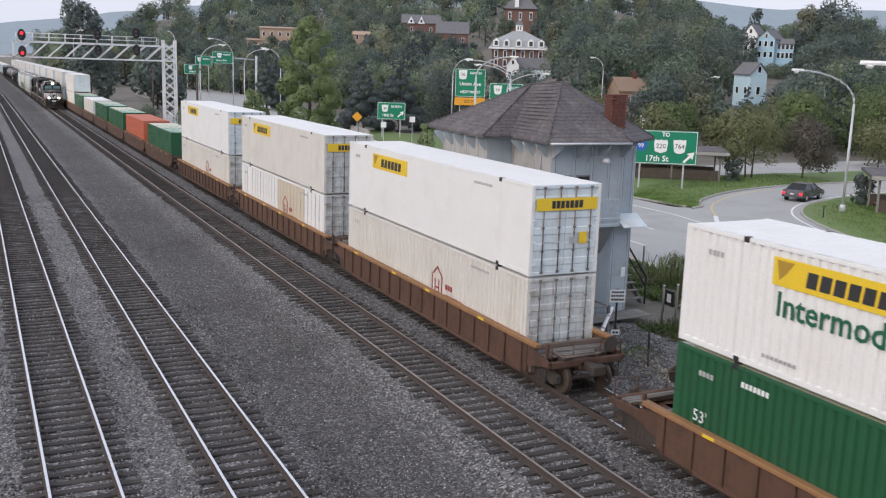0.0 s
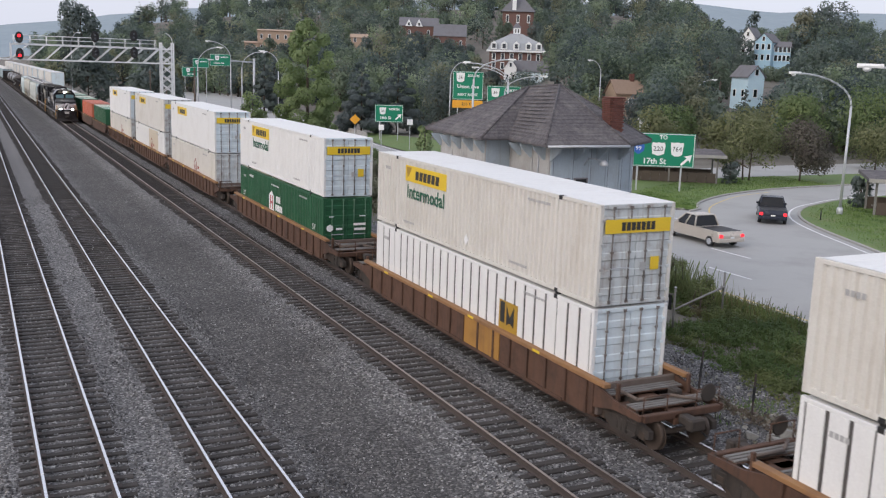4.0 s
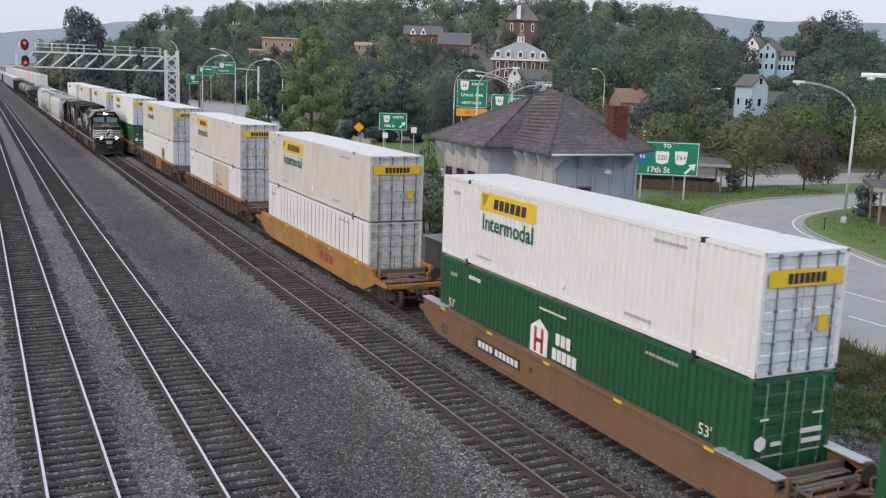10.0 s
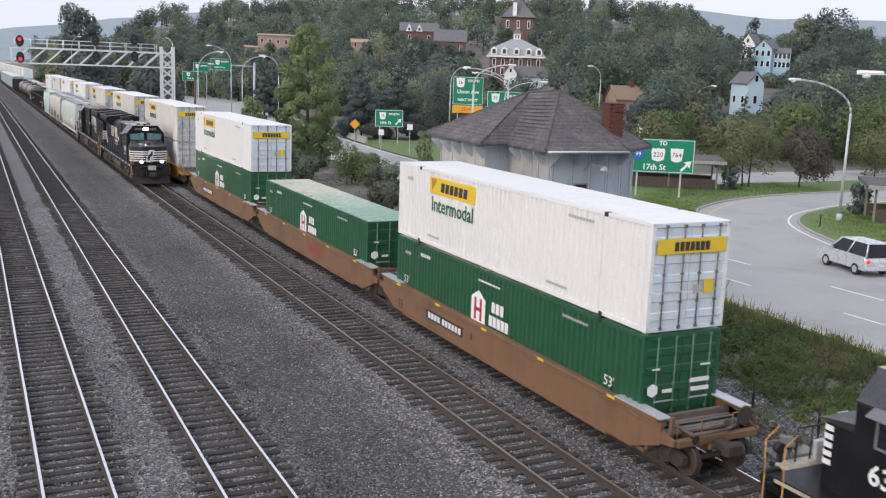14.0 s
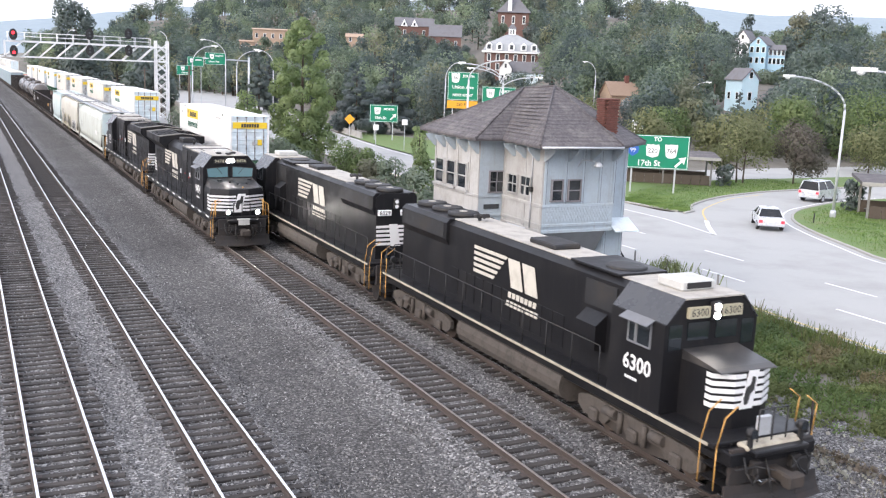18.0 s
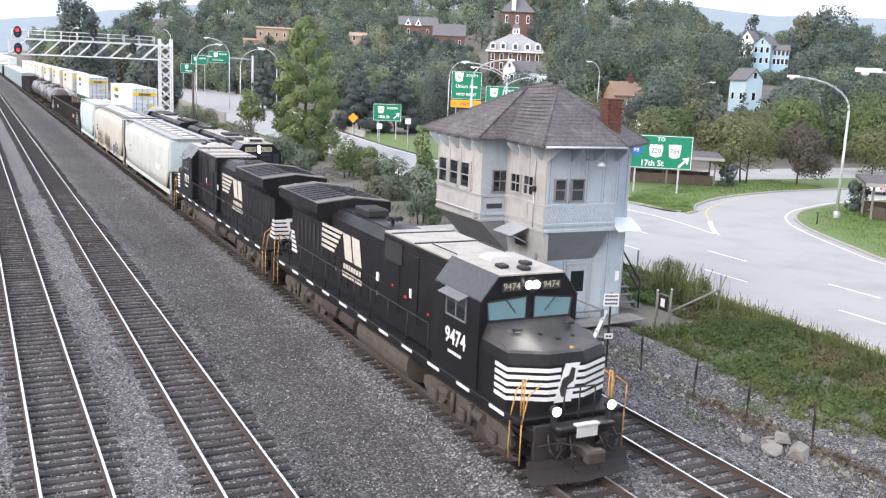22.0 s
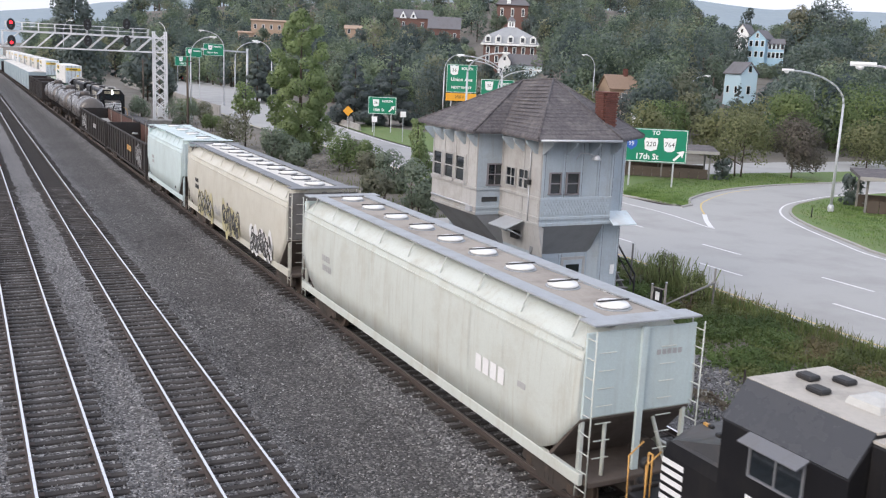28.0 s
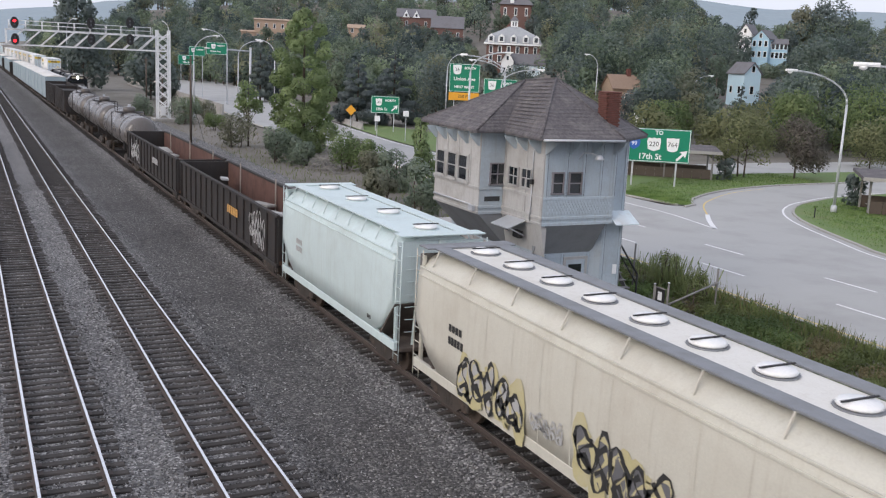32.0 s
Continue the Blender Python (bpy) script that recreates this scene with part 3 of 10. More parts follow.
            part("door_handle", Shape().box(xr - 0.02, xr + 0.32 * (1 if u < 0.5 else -1), -h - 0.035, -h - 0.01, 1.05, 1.09) if u < 0.5 else Shape().box(xr - 0.32, xr + 0.02, -h - 0.035, -h - 0.01, 1.05, 1.09), STEEL, d)
        for k in range(4):
            z = 0.35 + k * 0.7
            xh = b if s > 0 else a
            part("hinge", Shape().box(xh - 0.07, xh + 0.07, -h - 0.012, -h + 0.02, z - 0.04, z + 0.04, 0.006), door, d)
    if sign:
        plate = part("sign_plate", Shape().box(-w - 0.012, -w + 0.005, h - 6.55, h - 2.9, 2.02, 2.64, 0.004), YELLOW, t, "yellow sign plate")
        for k in range(6):
            bars(1, 0.28, 0.34, on(FACE_LEFT, -w - 0.012, h - 3.98 - 0.36 * k, 2.31), INK, "sign_mark", plate, 0.3, 0.12)
        part("sign_emblem", Shape().prism([(h - 3.0, 2.58), (h - 3.5, 2.58), (h - 3.3, 2.32), (h - 3.1, 2.14)], "x", -w - 0.016, -w - 0.010), SIGNBROWN, plate)
        end = part("door_plate", Shape().box(-w + 0.16, w - 0.16, -h - 0.042, -h - 0.034, 2.08, 2.48, 0.003), YELLOW, t, "yellow door sign")
        for k in range(7):
            bars(1, 0.135, 0.24, on(FACE_NEAR, -0.51 + 0.17 * k, -h - 0.042, 2.27), INK, "door_mark", end)
        part("notice", Shape().box(0.50, 0.80, -h - 0.046, -h - 0.036, 0.98, 1.36), YELLOW, t, "small yellow notice")
        part("notice", Shape().box(0.15, 0.32, -h - 0.046, -h - 0.036, 0.98, 1.22), INK_GREY, t)
    if word:
        letters("Intermodal", 0.80, on(FACE_LEFT, -w - 0.006, h - 4.75, 1.60), INK_GREEN, "wording", t, 0.004, bold=0.012, label="green painted word", width=3.3)
        bars(8, 1.0, 0.085, on(FACE_LEFT, -w - 0.006, h - 3.3, 0.38), INK_GREY, "small_lettering", t)
        bars(8, 1.1, 0.085, on(FACE_LEFT, -w - 0.006, -h + 4.3, 0.38), INK_GREY, "small_lettering", t)
        part("diamond_mark", Shape().prism([(h - 8.1, 0.55), (h - 8.25, 0.75), (h - 8.4, 0.55), (h - 8.25, 0.35)], "x", -w - 0.012, -w - 0.002), SIGNWHITE, t)
    bars(9, 1.3, 0.085, on(FACE_LEFT, -w - 0.006, -h + 3.2, 2.55), INK_GREY, "small_lettering", t)
    bars(4, 0.5, 0.13, on(FACE_LEFT, -w - 0.006, h - 1.1, 2.35), INK_GREY, "small_lettering", t)
    if logo == "house":
        c = 1.0
        part("house_emblem", Shape().prism([(c + 0.5, 1.05), (c + 0.5, 1.85), (c, 2.14), (c - 0.5, 1.85), (c - 0.5, 1.05), (c, 0.86)], "x", -w - 0.012, -w - 0.002), SIGNWHITE, t, "white six-sided emblem")
        for o in (-0.2, 0.2):
            part("emblem_bar", Shape().box(-w - 0.018, -w - 0.010, c + o - 0.07, c + o + 0.07, 1.08, 1.86), INK_RED, t)
        part("emblem_bar", Shape().box(-w - 0.018, -w - 0.010, c - 0.2, c + 0.2, 1.40, 1.53), INK_RED, t)
        bars(3, 0.80, 0.36, on(FACE_LEFT, -w - 0.006, -0.35, 1.76), INK_WHITE, "lettering", t, 0.25)
        bars(5, 1.30, 0.36, on(FACE_LEFT, -w - 0.006, -0.45, 1.28), INK_WHITE, "lettering", t, 0.25)
        letters("53'", 0.42, on(FACE_LEFT, -w - 0.006, h - 1.0, 1.25), INK_WHITE, "length_mark", t)
        letters("53'", 0.42, on(FACE_LEFT, -w - 0.006, -h + 1.4, 1.25), INK_WHITE, "length_mark", t)
        bars(7, 0.85, 0.13, on(FACE_LEFT, -w - 0.006, h - 2.7, 2.5), INK_WHITE, "small_lettering", t)
        bars(9, 1.5, 0.07, on(FACE_LEFT, -w - 0.006, 0.3, 2.5), INK_WHITE, "small_lettering", t)
        for x0, x1, z0, z1 in ((-1.0, -0.75, 1.95, 2.0), (0.62, 0.95, 1.95, 2.0), (-0.15 + 0.45, 0.95, 1.5, 1.62), (0.35, 0.95, 1.25, 1.37), (-0.62, -0.3, 1.3, 1.4)):
            part("door_lettering", Shape().box(x0, x1, -h - 0.045, -h - 0.034, z0, z1), INK_WHITE, t)
        part("door_emblem", Shape().prism([(-0.95 + 0.19 * math.cos(a), 1.4 + 0.19 * math.sin(a)) for a in [math.pi / 6 + k * math.pi / 3 for k in range(6)]], "y", -h - 0.045, -h - 0.034), SIGNWHITE, t)
    if logo == "red":
        c = h - 9.6
        for o0, o1, z0, z1 in ((0.42, 0.40, 0.75, 1.6), (-0.40, -0.42, 0.75, 1.6), (0.17, 0.15, 0.85, 1.5), (-0.15, -0.17, 0.85, 1.5), (0.17, -0.17, 1.15, 1.2)):
            part("emblem_line", Shape().box(-w - 0.014, -w - 0.002, c + min(o0, o1) - 0.025, c + max(o0, o1) + 0.025, z0, z1), RED_FADED, t, "faded red outline mark")
        for e in (-1, 1):
            part("emblem_line", Shape().prism([(c + e * 0.46, 1.57), (c, 1.92), (c, 2.0), (c + e * 0.5, 1.62)], "x", -w - 0.014, -w - 0.002), RED_FADED, t)
        bars(3, 0.55, 0.2, on(FACE_LEFT, -w - 0.006, c - 1.0, 1.35), RED_FADED, "lettering", t)
        bars(8, 1.3, 0.13, on(FACE_LEFT, -w - 0.006, c - 1.4, 1.0), RED_FADED, "lettering", t)
    if logo == "square":
        c = h - 11.4
        sq = part("logo_plate", Shape().box(-w - 0.012, -w - 0.002, c - 0.6, c + 0.6, 0.95, 2.0), SIGNBROWN, t, "ochre square logo")
        part("logo_mark", Shape().box(-w - 0.018, -w - 0.010, c + 0.22, c + 0.5, 1.25, 1.95), INK, sq)
        part("logo_mark", Shape().prism([(c + 0.1, 1.2), (c + 0.1, 1.85), (c - 0.12, 1.5), (c - 0.38, 1.9), (c - 0.38, 1.2), (c - 0.12, 1.32)], "x", -w - 0.018, -w - 0.010), INK, sq)
    return t


def bogie(parent, y, wheelbase=1.78, r=0.42, mat=None, axles=2, lite=False):
    """A truck: a part with its frames, and wheels one level deeper."""
    mat = mat or GRIME
    n = axles
    ys = [y + (k - (n - 1) / 2) * wheelbase for k in range(n)]
    b = Shape().box(-0.75, 0.75, y - 0.22, y + 0.22, 0.42, 0.78, 0.03)
    tr = part("truck", b, mat, parent, "grimy cast steel truck")
    for s in (-1, 1):
        f = Shape()
        x0, x1 = (1.0, 1.16) if s > 0 else (-1.16, -1.0)
        lo, hi = ys[0] - 0.3, ys[-1] + 0.3
        f.prism([(lo, 0.40), (lo + 0.5, 0.36), (y - 0.45, 0.20), (y + 0.45, 0.20), (hi - 0.5, 0.36), (hi, 0.40), (hi, 0.62), (hi - 0.45, 0.74), (y + 0.3, 0.86), (y - 0.3, 0.86), (lo + 0.45, 0.74), (lo, 0.62)], "x", x0, x1)
        part("side_frame", f, mat, tr)
        if lite:
            continue
        sp = Shape()
        for o in (-0.18, 0, 0.18):
            sp.rod((s * 1.1, y + o, 0.26), (s * 1.1, y + o, 0.6), 0.075, 8)
        part("spring", sp, mat, tr)
    for yy in ys:
        wset = Shape().rod((-0.8, yy, r), (0.8, yy, r), 0.08, 8)
        for s in (-1, 1):
            wset.rod((s * 0.70, yy, r), (s * 0.83, yy, r), r, 20).rod((s * 0.68, yy, r), (s * 0.70, yy, r), r + 0.03, 20)
            wset.box(min(s * 1.17, s * 0.98), max(s * 1.17, s * 0.98), yy - 0.14, yy + 0.14, r - 0.12, r + 0.14, 0.03)
        part("wheelset", wset, WHEEL, tr)
    return tr


def coupler(parent, y, e):
    s = Shape().box(-0.16, 0.16, min(y, y - e * 0.9), max(y, y - e * 0.9), 0.72, 0.98, 0.04).box(-0.26, 0.26, min(y - e * 0.1, y + e * 0.18), max(y - e * 0.1, y + e * 0.18), 0.68, 1.02, 0.05)
    return part("coupler", s, GRIME, parent)


def ladder(parent, x, y, z0, z1, out, n=4, mat=None, width=0.4, name="ladder"):
    s = Shape()
    for o in (-width / 2, width / 2):
        s.rod((x, y + o, z0), (x, y + o, z1), 0.018, 6)
    for k in range(n):
        z = z0 + (k + 0.5) * (z1 - z0) / n
        s.rod((x, y - width / 2, z), (x, y + width / 2, z), 0.015, 6)
    return part(name, s, mat or GRIME, parent)


def well_car(label, mat, top, ribs=True, half=10.6, wellhalf=8.45, lettered="", both=True, lite=False):
    """A well car for one stack; both: with a truck at each end."""
    t = thing("well_car", label, "well car", "well cars of the stack train")
    for s in (-1, 1):
        x0, x1 = (1.34, 1.44) if s > 0 else (-1.44, -1.34)
        L = wellhalf
        if ribs:
            prof = [(-L, 0.42), (-L + 0.5, 0.32), (L - 0.5, 0.32), (L, 0.42), (L, 1.36), (-L, 1.36)]
        else:
            prof = [(-L - 0.7, 0.78), (-L + 0.5, 0.32), (L - 0.5, 0.32), (L + 0.7, 0.78), (L + 0.7, 1.36), (-L - 0.7, 1.36)]
        side = part("side_sill", Shape().prism(prof, "x", x0, x1), mat, t)
        xo = s * 1.44
        part("top_chord", Shape().box(min(xo - s * 0.16, xo + s * 0.06), max(xo - s * 0.16, xo + s * 0.06), -L - 0.6, L + 0.6, 1.34, 1.46, 0.015), top, side, "worn top chord")
        part("bottom_chord", Shape().box(min(xo - s * 0.1, xo + s * 0.05), max(xo - s * 0.1, xo + s * 0.05), -L + 1.5, L - 1.5, 0.27, 0.38, 0.01), mat, side)
        if ribs:
            rib = Shape().box(min(xo, xo + s * 0.07), max(xo, xo + s * 0.07), -0.05, 0.05, 0.36, 1.34, 0.01).mesh("rib", mat)
            n = 16
            for k in range(0 if lite else n):
                q = part("rib", rib, mat, side)
                q.location.y = -L + 0.3 + k * (2 * L - 0.6) / (n - 1)
            for k in (() if lite else (2, 6, 9, 13)):
                y = -L + 0.3 + (k + 0.3) * (2 * L - 0.6) / (n - 1)
                part("reflector", Shape().box(min(xo + s * 0.06, xo + s * 0.07), max(xo + s * 0.06, xo + s * 0.07), y, y + 0.4, 1.36, 1.44), YELLOW, side, "yellow reflector strip")
        else:
            for k in range(5):
                y = -L + 1.2 + k * (2 * L - 2.4) / 4
                part("reflector", Shape().box(min(xo + s * 0.055, xo + s * 0.068), max(xo + s * 0.055, xo + s * 0.068), y, y + 0.35, 1.36, 1.44), YELLOW, side, "yellow reflector strip")
            part("lap_seam", Shape().box(min(xo, xo + s * 0.012), max(xo, xo + s * 0.012), -L - 0.2, L + 0.2, 1.18, 1.21), mat, side)
    floor_ = Shape()
    for k in range(7):
        y = -wellhalf + 0.2 + k * (2 * wellhalf - 0.4) / 6
        floor_.box(-1.34, 1.34, y - 0.18, y + 0.18, 0.30, 0.42)
    part("well_floor", floor_, mat, t)
    for e in (-1, 1):
        a, b = wellhalf, half
        lo, hi = (a, b) if e > 0 else (-b, -a)
        part("end_bulkhead", Shape().box(-1.36, 1.36, min(e * a, e * (a + 0.12)), max(e * a, e * (a + 0.12)), 0.4, 1.30, 0.02), DECK, t)
        part("centre_sill", Shape().box(-0.30, 0.30, lo, hi, 0.68, 1.0, 0.03), mat, t)
        part("end_sill", Shape().box(-1.3, 1.3, min(e * (b - 0.18), e * b), max(e * (b - 0.18), e * b), 0.86, 1.06, 0.02), mat, t)
        part("body_bolster", Shape().box(-1.25, 1.25, min(e * (b - 1.35), e * (b - 0.95)), max(e * (b - 1.35), e * (b - 0.95)), 0.74, 1.0, 0.04), mat, t)
        for k, yy in enumerate((a + 0.34, b - 0.62)):
            slat = Shape().box(-1.28, 1.28, -0.05, 0.05, 1.10, 1.135).mesh("crossover_slat", GRATING)
            walk_board = part("crossover_walk", Shape().box(-1.30, 1.30, e * yy - 0.24, e * yy + 0.24, 1.075, 1.10), mat, t, "grated crossover walk")
            for q in range(0 if lite else 3):
                part("crossover_slat", slat, GRATING, walk_board).location.y = e * yy - 0.15 + 0.15 * q
        if lite:
            bogie(t, e * (half - 1.15), lite=True)
            continue
        part("pipe_run", Shape().pipe([(-0.9, e * (a + 0.3), 1.2), (-0.9, e * (a + 1.3), 1.2), (0.2, e * (a + 1.3), 1.2), (0.9, e * (b - 0.3), 1.15)], 0.05, 6), DECK, t)
        part("brake_valve", Shape().box(0.55, 0.85, min(e * (a + 0.75), e * (a + 1.1)), max(e * (a + 0.75), e * (a + 1.1)), 0.95, 1.22, 0.05), GRIME, t)
        part("brake_cylinder", Shape().rod((-0.75, e * (a + 0.7), 1.02), (-0.75, e * (a + 1.25), 1.02), 0.13, 10), GRIME, t)
        for s in (-1, 1):
            if mat is WELL_TAN:
                part("walk_grating", Shape().box(min(s * 1.14, s * 1.52), max(s * 1.14, s * 1.52), min(e * (a - 1.2), e * (a + 0.75)), max(e * (a - 1.2), e * (a + 0.75)), 1.465, 1.50), STEEL, t, "grey steel grating")
            part("end_stake", Shape().box(s * 1.22 - 0.05, s * 1.22 + 0.05, e * (a + 0.85) - 0.05, e * (a + 0.85) + 0.05, 1.0, 1.55, 0.01), mat, t)
            part("side_extension", Shape().prism([(e * a, 0.62), (e * (a + 0.9), 0.86), (e * (b - 0.05), 0.90), (e * (b - 0.05), 1.06), (e * (a + 0.9), 1.12), (e * a, 1.34)], "x", s * 1.38 - 0.04, s * 1.38 + 0.04), mat, t)
            ladder(t, s * 1.36, e * (b - 0.45), 0.35, 1.15, s, 3, GRIME)
            part("handrail", Shape().pipe([(s * 1.28, e * (b - 0.1), 1.08), (s * 1.28, e * (b - 0.1), 1.55), (s * 0.5, e * (b - 0.1), 1.55), (s * 0.5, e * (b - 0.1), 1.08)], 0.02), mat, t)
        part("brake_wheel", Shape().ring([(0.24, -0.02), (0.27, 0.0), (0.24, 0.02)], (0.85, e * (b - 0.05), 1.45), "y", 14), GRIME, t)
        if both or e < 0:
            bogie(t, e * (half - 1.15))
        coupler(t, e * (half + 0.45), e)
        part("brake_hose", Shape().pipe([(0.4, e * b, 0.8), (0.5, e * (b + 0.2), 0.45), (0.45, e * (b + 0.45), 0.42)], 0.03), DARKSTEEL, t)
    if lettered == "panel":
        board = part("number_board", Shape().box(-1.462, -1.44, 3.33 - 1.5, 3.33 + 1.5, 0.66, 1.0), INK, t, "black lettering panel")
        bars(4, 1.0, 0.22, on(FACE_LEFT, -1.462, 4.13, 0.83), INK_WHITE, "board_lettering", board, 0.35)
        bars(6, 1.5, 0.22, on(FACE_LEFT, -1.462, 2.68, 0.83), INK_WHITE, "board_lettering", board, 0.35)
        letters("53", 0.5, on(FACE_LEFT, -1.446, 7.3, 0.62), INK, "length_mark", t)
        letters("B", 0.32, on(FACE_LEFT, -1.446, 1.15, 0.86), INK, "unit_mark", t)
    if lettered == "red":
        bars(3, 1.95, 0.42, on(FACE_LEFT, -1.446, -1.47 if mat is WELL_TAN else -2.85, 0.84), RED_FADED, "red_lettering", t, 0.3, 0.0)
    return t


W_RIB = container("white ribbed steel freight container with yellow door sign", WHITE, WHITE_ROOF, PALEDOOR)
W_OLD = container("off-white ribbed freight container with yellow sign", WHITE_BEIGE, WHITE_ROOF, OLDDOOR)
W_SMOOTH = container("smooth white freight container with yellow sign", WHITE, WHITE_ROOF, PALEDOOR, "smooth", word=False)
W_GREY = container("grey-white smooth freight container with stained doors", WHITE_BEIGE, WHITE_ROOF, OLDDOOR, "smooth", word=False)
C_GREEN = container("dark green ribbed freight container with white emblem", GREEN, GREEN_ROOF, GREEN, sign=False, word=False, logo="house")
C_BEIGE = container("yellowed white ribbed freight container with red mark", WHITE_BEIGE, WHITE_ROOF, OLDDOOR, sign=False, word=False, logo="red")
C_PANEL = container("white panelled freight container with grey joints", WHITE, WHITE_ROOF, OLDDOOR, "panel", sign=False, word=False)
C_PANEL_RED = container("white panelled freight container with faded red mark", WHITE, WHITE_ROOF, OLDDOOR, "panel", sign=False, word=False, logo="red")
C_PANEL_SQ = container("white panelled freight container with ochre square logo", WHITE, WHITE_ROOF, PALEDOOR, "panel", sign=False, word=False, logo="square")
S_GREEN = container("dark green forty-foot freight container", GREEN, GREEN_ROOF, GREEN, length=12.19, sign=False, word=False, lite=True)
S_RED = container("orange-red forty-foot freight container", REDBOX, REDBOX, REDBOX, length=12.19, sign=False, word=False, lite=True)
S_WHITE = container("off-white forty-foot freight container", WHITE_BEIGE, WHITE_ROOF, PALEDOOR, length=12.19, sign=False, word=False, lite=True)
CAR_RIB = well_car("rust-brown ribbed well car with ochre top sill", WELL_BROWN, WELL_TOP)
CAR_YELLOW = well_car("worn yellow well car with smooth sides", WELL_YELLOW, WELL_YELLOW, False, 10.6, 8.45, "red")
CAR_TAN = well_car("tan well car with smooth sides and number panel", WELL_TAN, WELL_TAN, False, 9.7, 8.45, "panel")
CAR_TAN_RED = well_car("tan well car with smooth sides and red lettering", WELL_TAN, WELL_TAN, False, 9.7, 8.45, "red")
CAR_SHORT = well_car("brown well car carrying a single short container", WELL_BROWN, WELL_BROWN, False, 7.3, 6.4, lite=True)
CAR_FAR = well_car("brown well car far along the train", WELL_BROWN, WELL_TOP, True, 10.6, lite=True)
F_GREY = container("grey-white freight container far along the train", WHITE_BEIGE, WHITE_ROOF, PALEDOOR, "smooth", sign=False, word=False, lite=True)
F_BEIGE = container("yellowed white freight container far along the train", WHITE_BEIGE, WHITE_ROOF, PALEDOOR, "smooth", sign=False, word=False, lite=True)
CAR_ART = well_car("rust-brown ribbed articulated well car", WELL_BROWN, WELL_TOP, True, 9.75)

used = set()


def place(proto, track, y, z=0.0):
    """The first use takes the thing itself, later ones a copy."""
    m = pose(TRACKS[track], y, z)
    ob = proto if proto.name not in used else copy_thing(proto, m)
    used.add(proto.name)
    ob.matrix_basis = m
    MOVING.append((ob, track, y, z))
    return ob


LOW, HIGH = 0.43, 3.41
# near ends of the stacks at 0 s, with what each well carries
for y, car, low, high in (
        (64.8, CAR_ART, C_BEIGE, W_SMOOTH), (45.0, CAR_ART, C_PANEL_RED, W_GREY), (25.3, CAR_ART, C_BEIGE, W_SMOOTH), (1.9, CAR_RIB, C_GREEN, W_RIB),
        (-21.3, CAR_RIB, C_PANEL_SQ, W_OLD), (-45.0, CAR_RIB, C_PANEL_RED, W_OLD), (-68.0, CAR_YELLOW, C_PANEL, W_OLD),
        (-91.6, CAR_TAN, C_GREEN, W_RIB), (-111.2, CAR_TAN_RED, C_GREEN, None), (-130.7, CAR_TAN, C_GREEN, W_RIB)):
    unit = place(car, 3, y + CL / 2)
    if y == -21.3:
        part("painted_panel", Shape().box(-1.475, -1.44, -3.1, -0.6, 0.38, 1.33, 0.01), WELL_YELLOW, unit, "ochre painted side panel")
    place(low, 3, y + CL / 2, LOW)
    if high:
        place(high, 3, y + CL / 2, HIGH)
for k, low in enumerate((S_GREEN, S_RED, S_GREEN, S_GREEN, S_WHITE, S_GREEN)):
    y = 84.9 + 7.0 + 14.75 * k
    place(CAR_SHORT, 3, y)
    place(low, 3, y, LOW)
for k in range(12):
    y = 180 + 22.0 * k
    place(CAR_FAR, 3, y)
    place(F_BEIGE, 3, y, LOW)
    place(F_GREY, 3, y, HIGH)


# ---- locomotives ----
SILLCREAM = surface("worn cream stripe", (0.42, 0.38, 0.30), 0.7, dirt=(0.14, 0.11, 0.09), amount=0.8, scale=2.5, fine=12)
ACGREY = surface("pale grey box paint", (0.52, 0.52, 0.50), 0.6, amount=0.4, dirt=(0.25, 0.23, 0.2))
NOSETOP = surface("dusty black nose paint", (0.032, 0.031, 0.032), 0.42, dirt=(0.12, 0.105, 0.095), amount=0.6, scale=1.2, fine=18)
ROOFDUST = surface("dusty grey roof paint", (0.17, 0.155, 0.135), 0.7, dirt=(0.05, 0.047, 0.045), amount=0.7, scale=1.4)
BOARDCREAM = surface("yellowed number board", (0.46, 0.42, 0.30), 0.5, amount=0.2)
SHADE = surface("grey shade paint", (0.16, 0.165, 0.18), 0.6, amount=0.3)
MARKCREAM = surface("worn cream lettering paint", (0.60, 0.57, 0.50), 0.6, dirt=(0.25, 0.22, 0.19), amount=0.45, scale=2.0)
ROOFEDGE = surface("glossy dark roof paint", (0.05, 0.052, 0.058), 0.28, amount=0.5, dirt=(0.08, 0.08, 0.08))


def stripes(parent, count, x0, x1, z0, z1, y, mat, face="near", slope=0.0):
    """White stripes on a nose or an end."""
    d = (z1 - z0) / count
    for k in range(count):
        z = z0 + k * d
        part("stripe", Shape().box(x0 + slope * k, x1 - slope * k, y - 0.012, y, z + d * 0.2, z + d * 0.8), mat, parent)


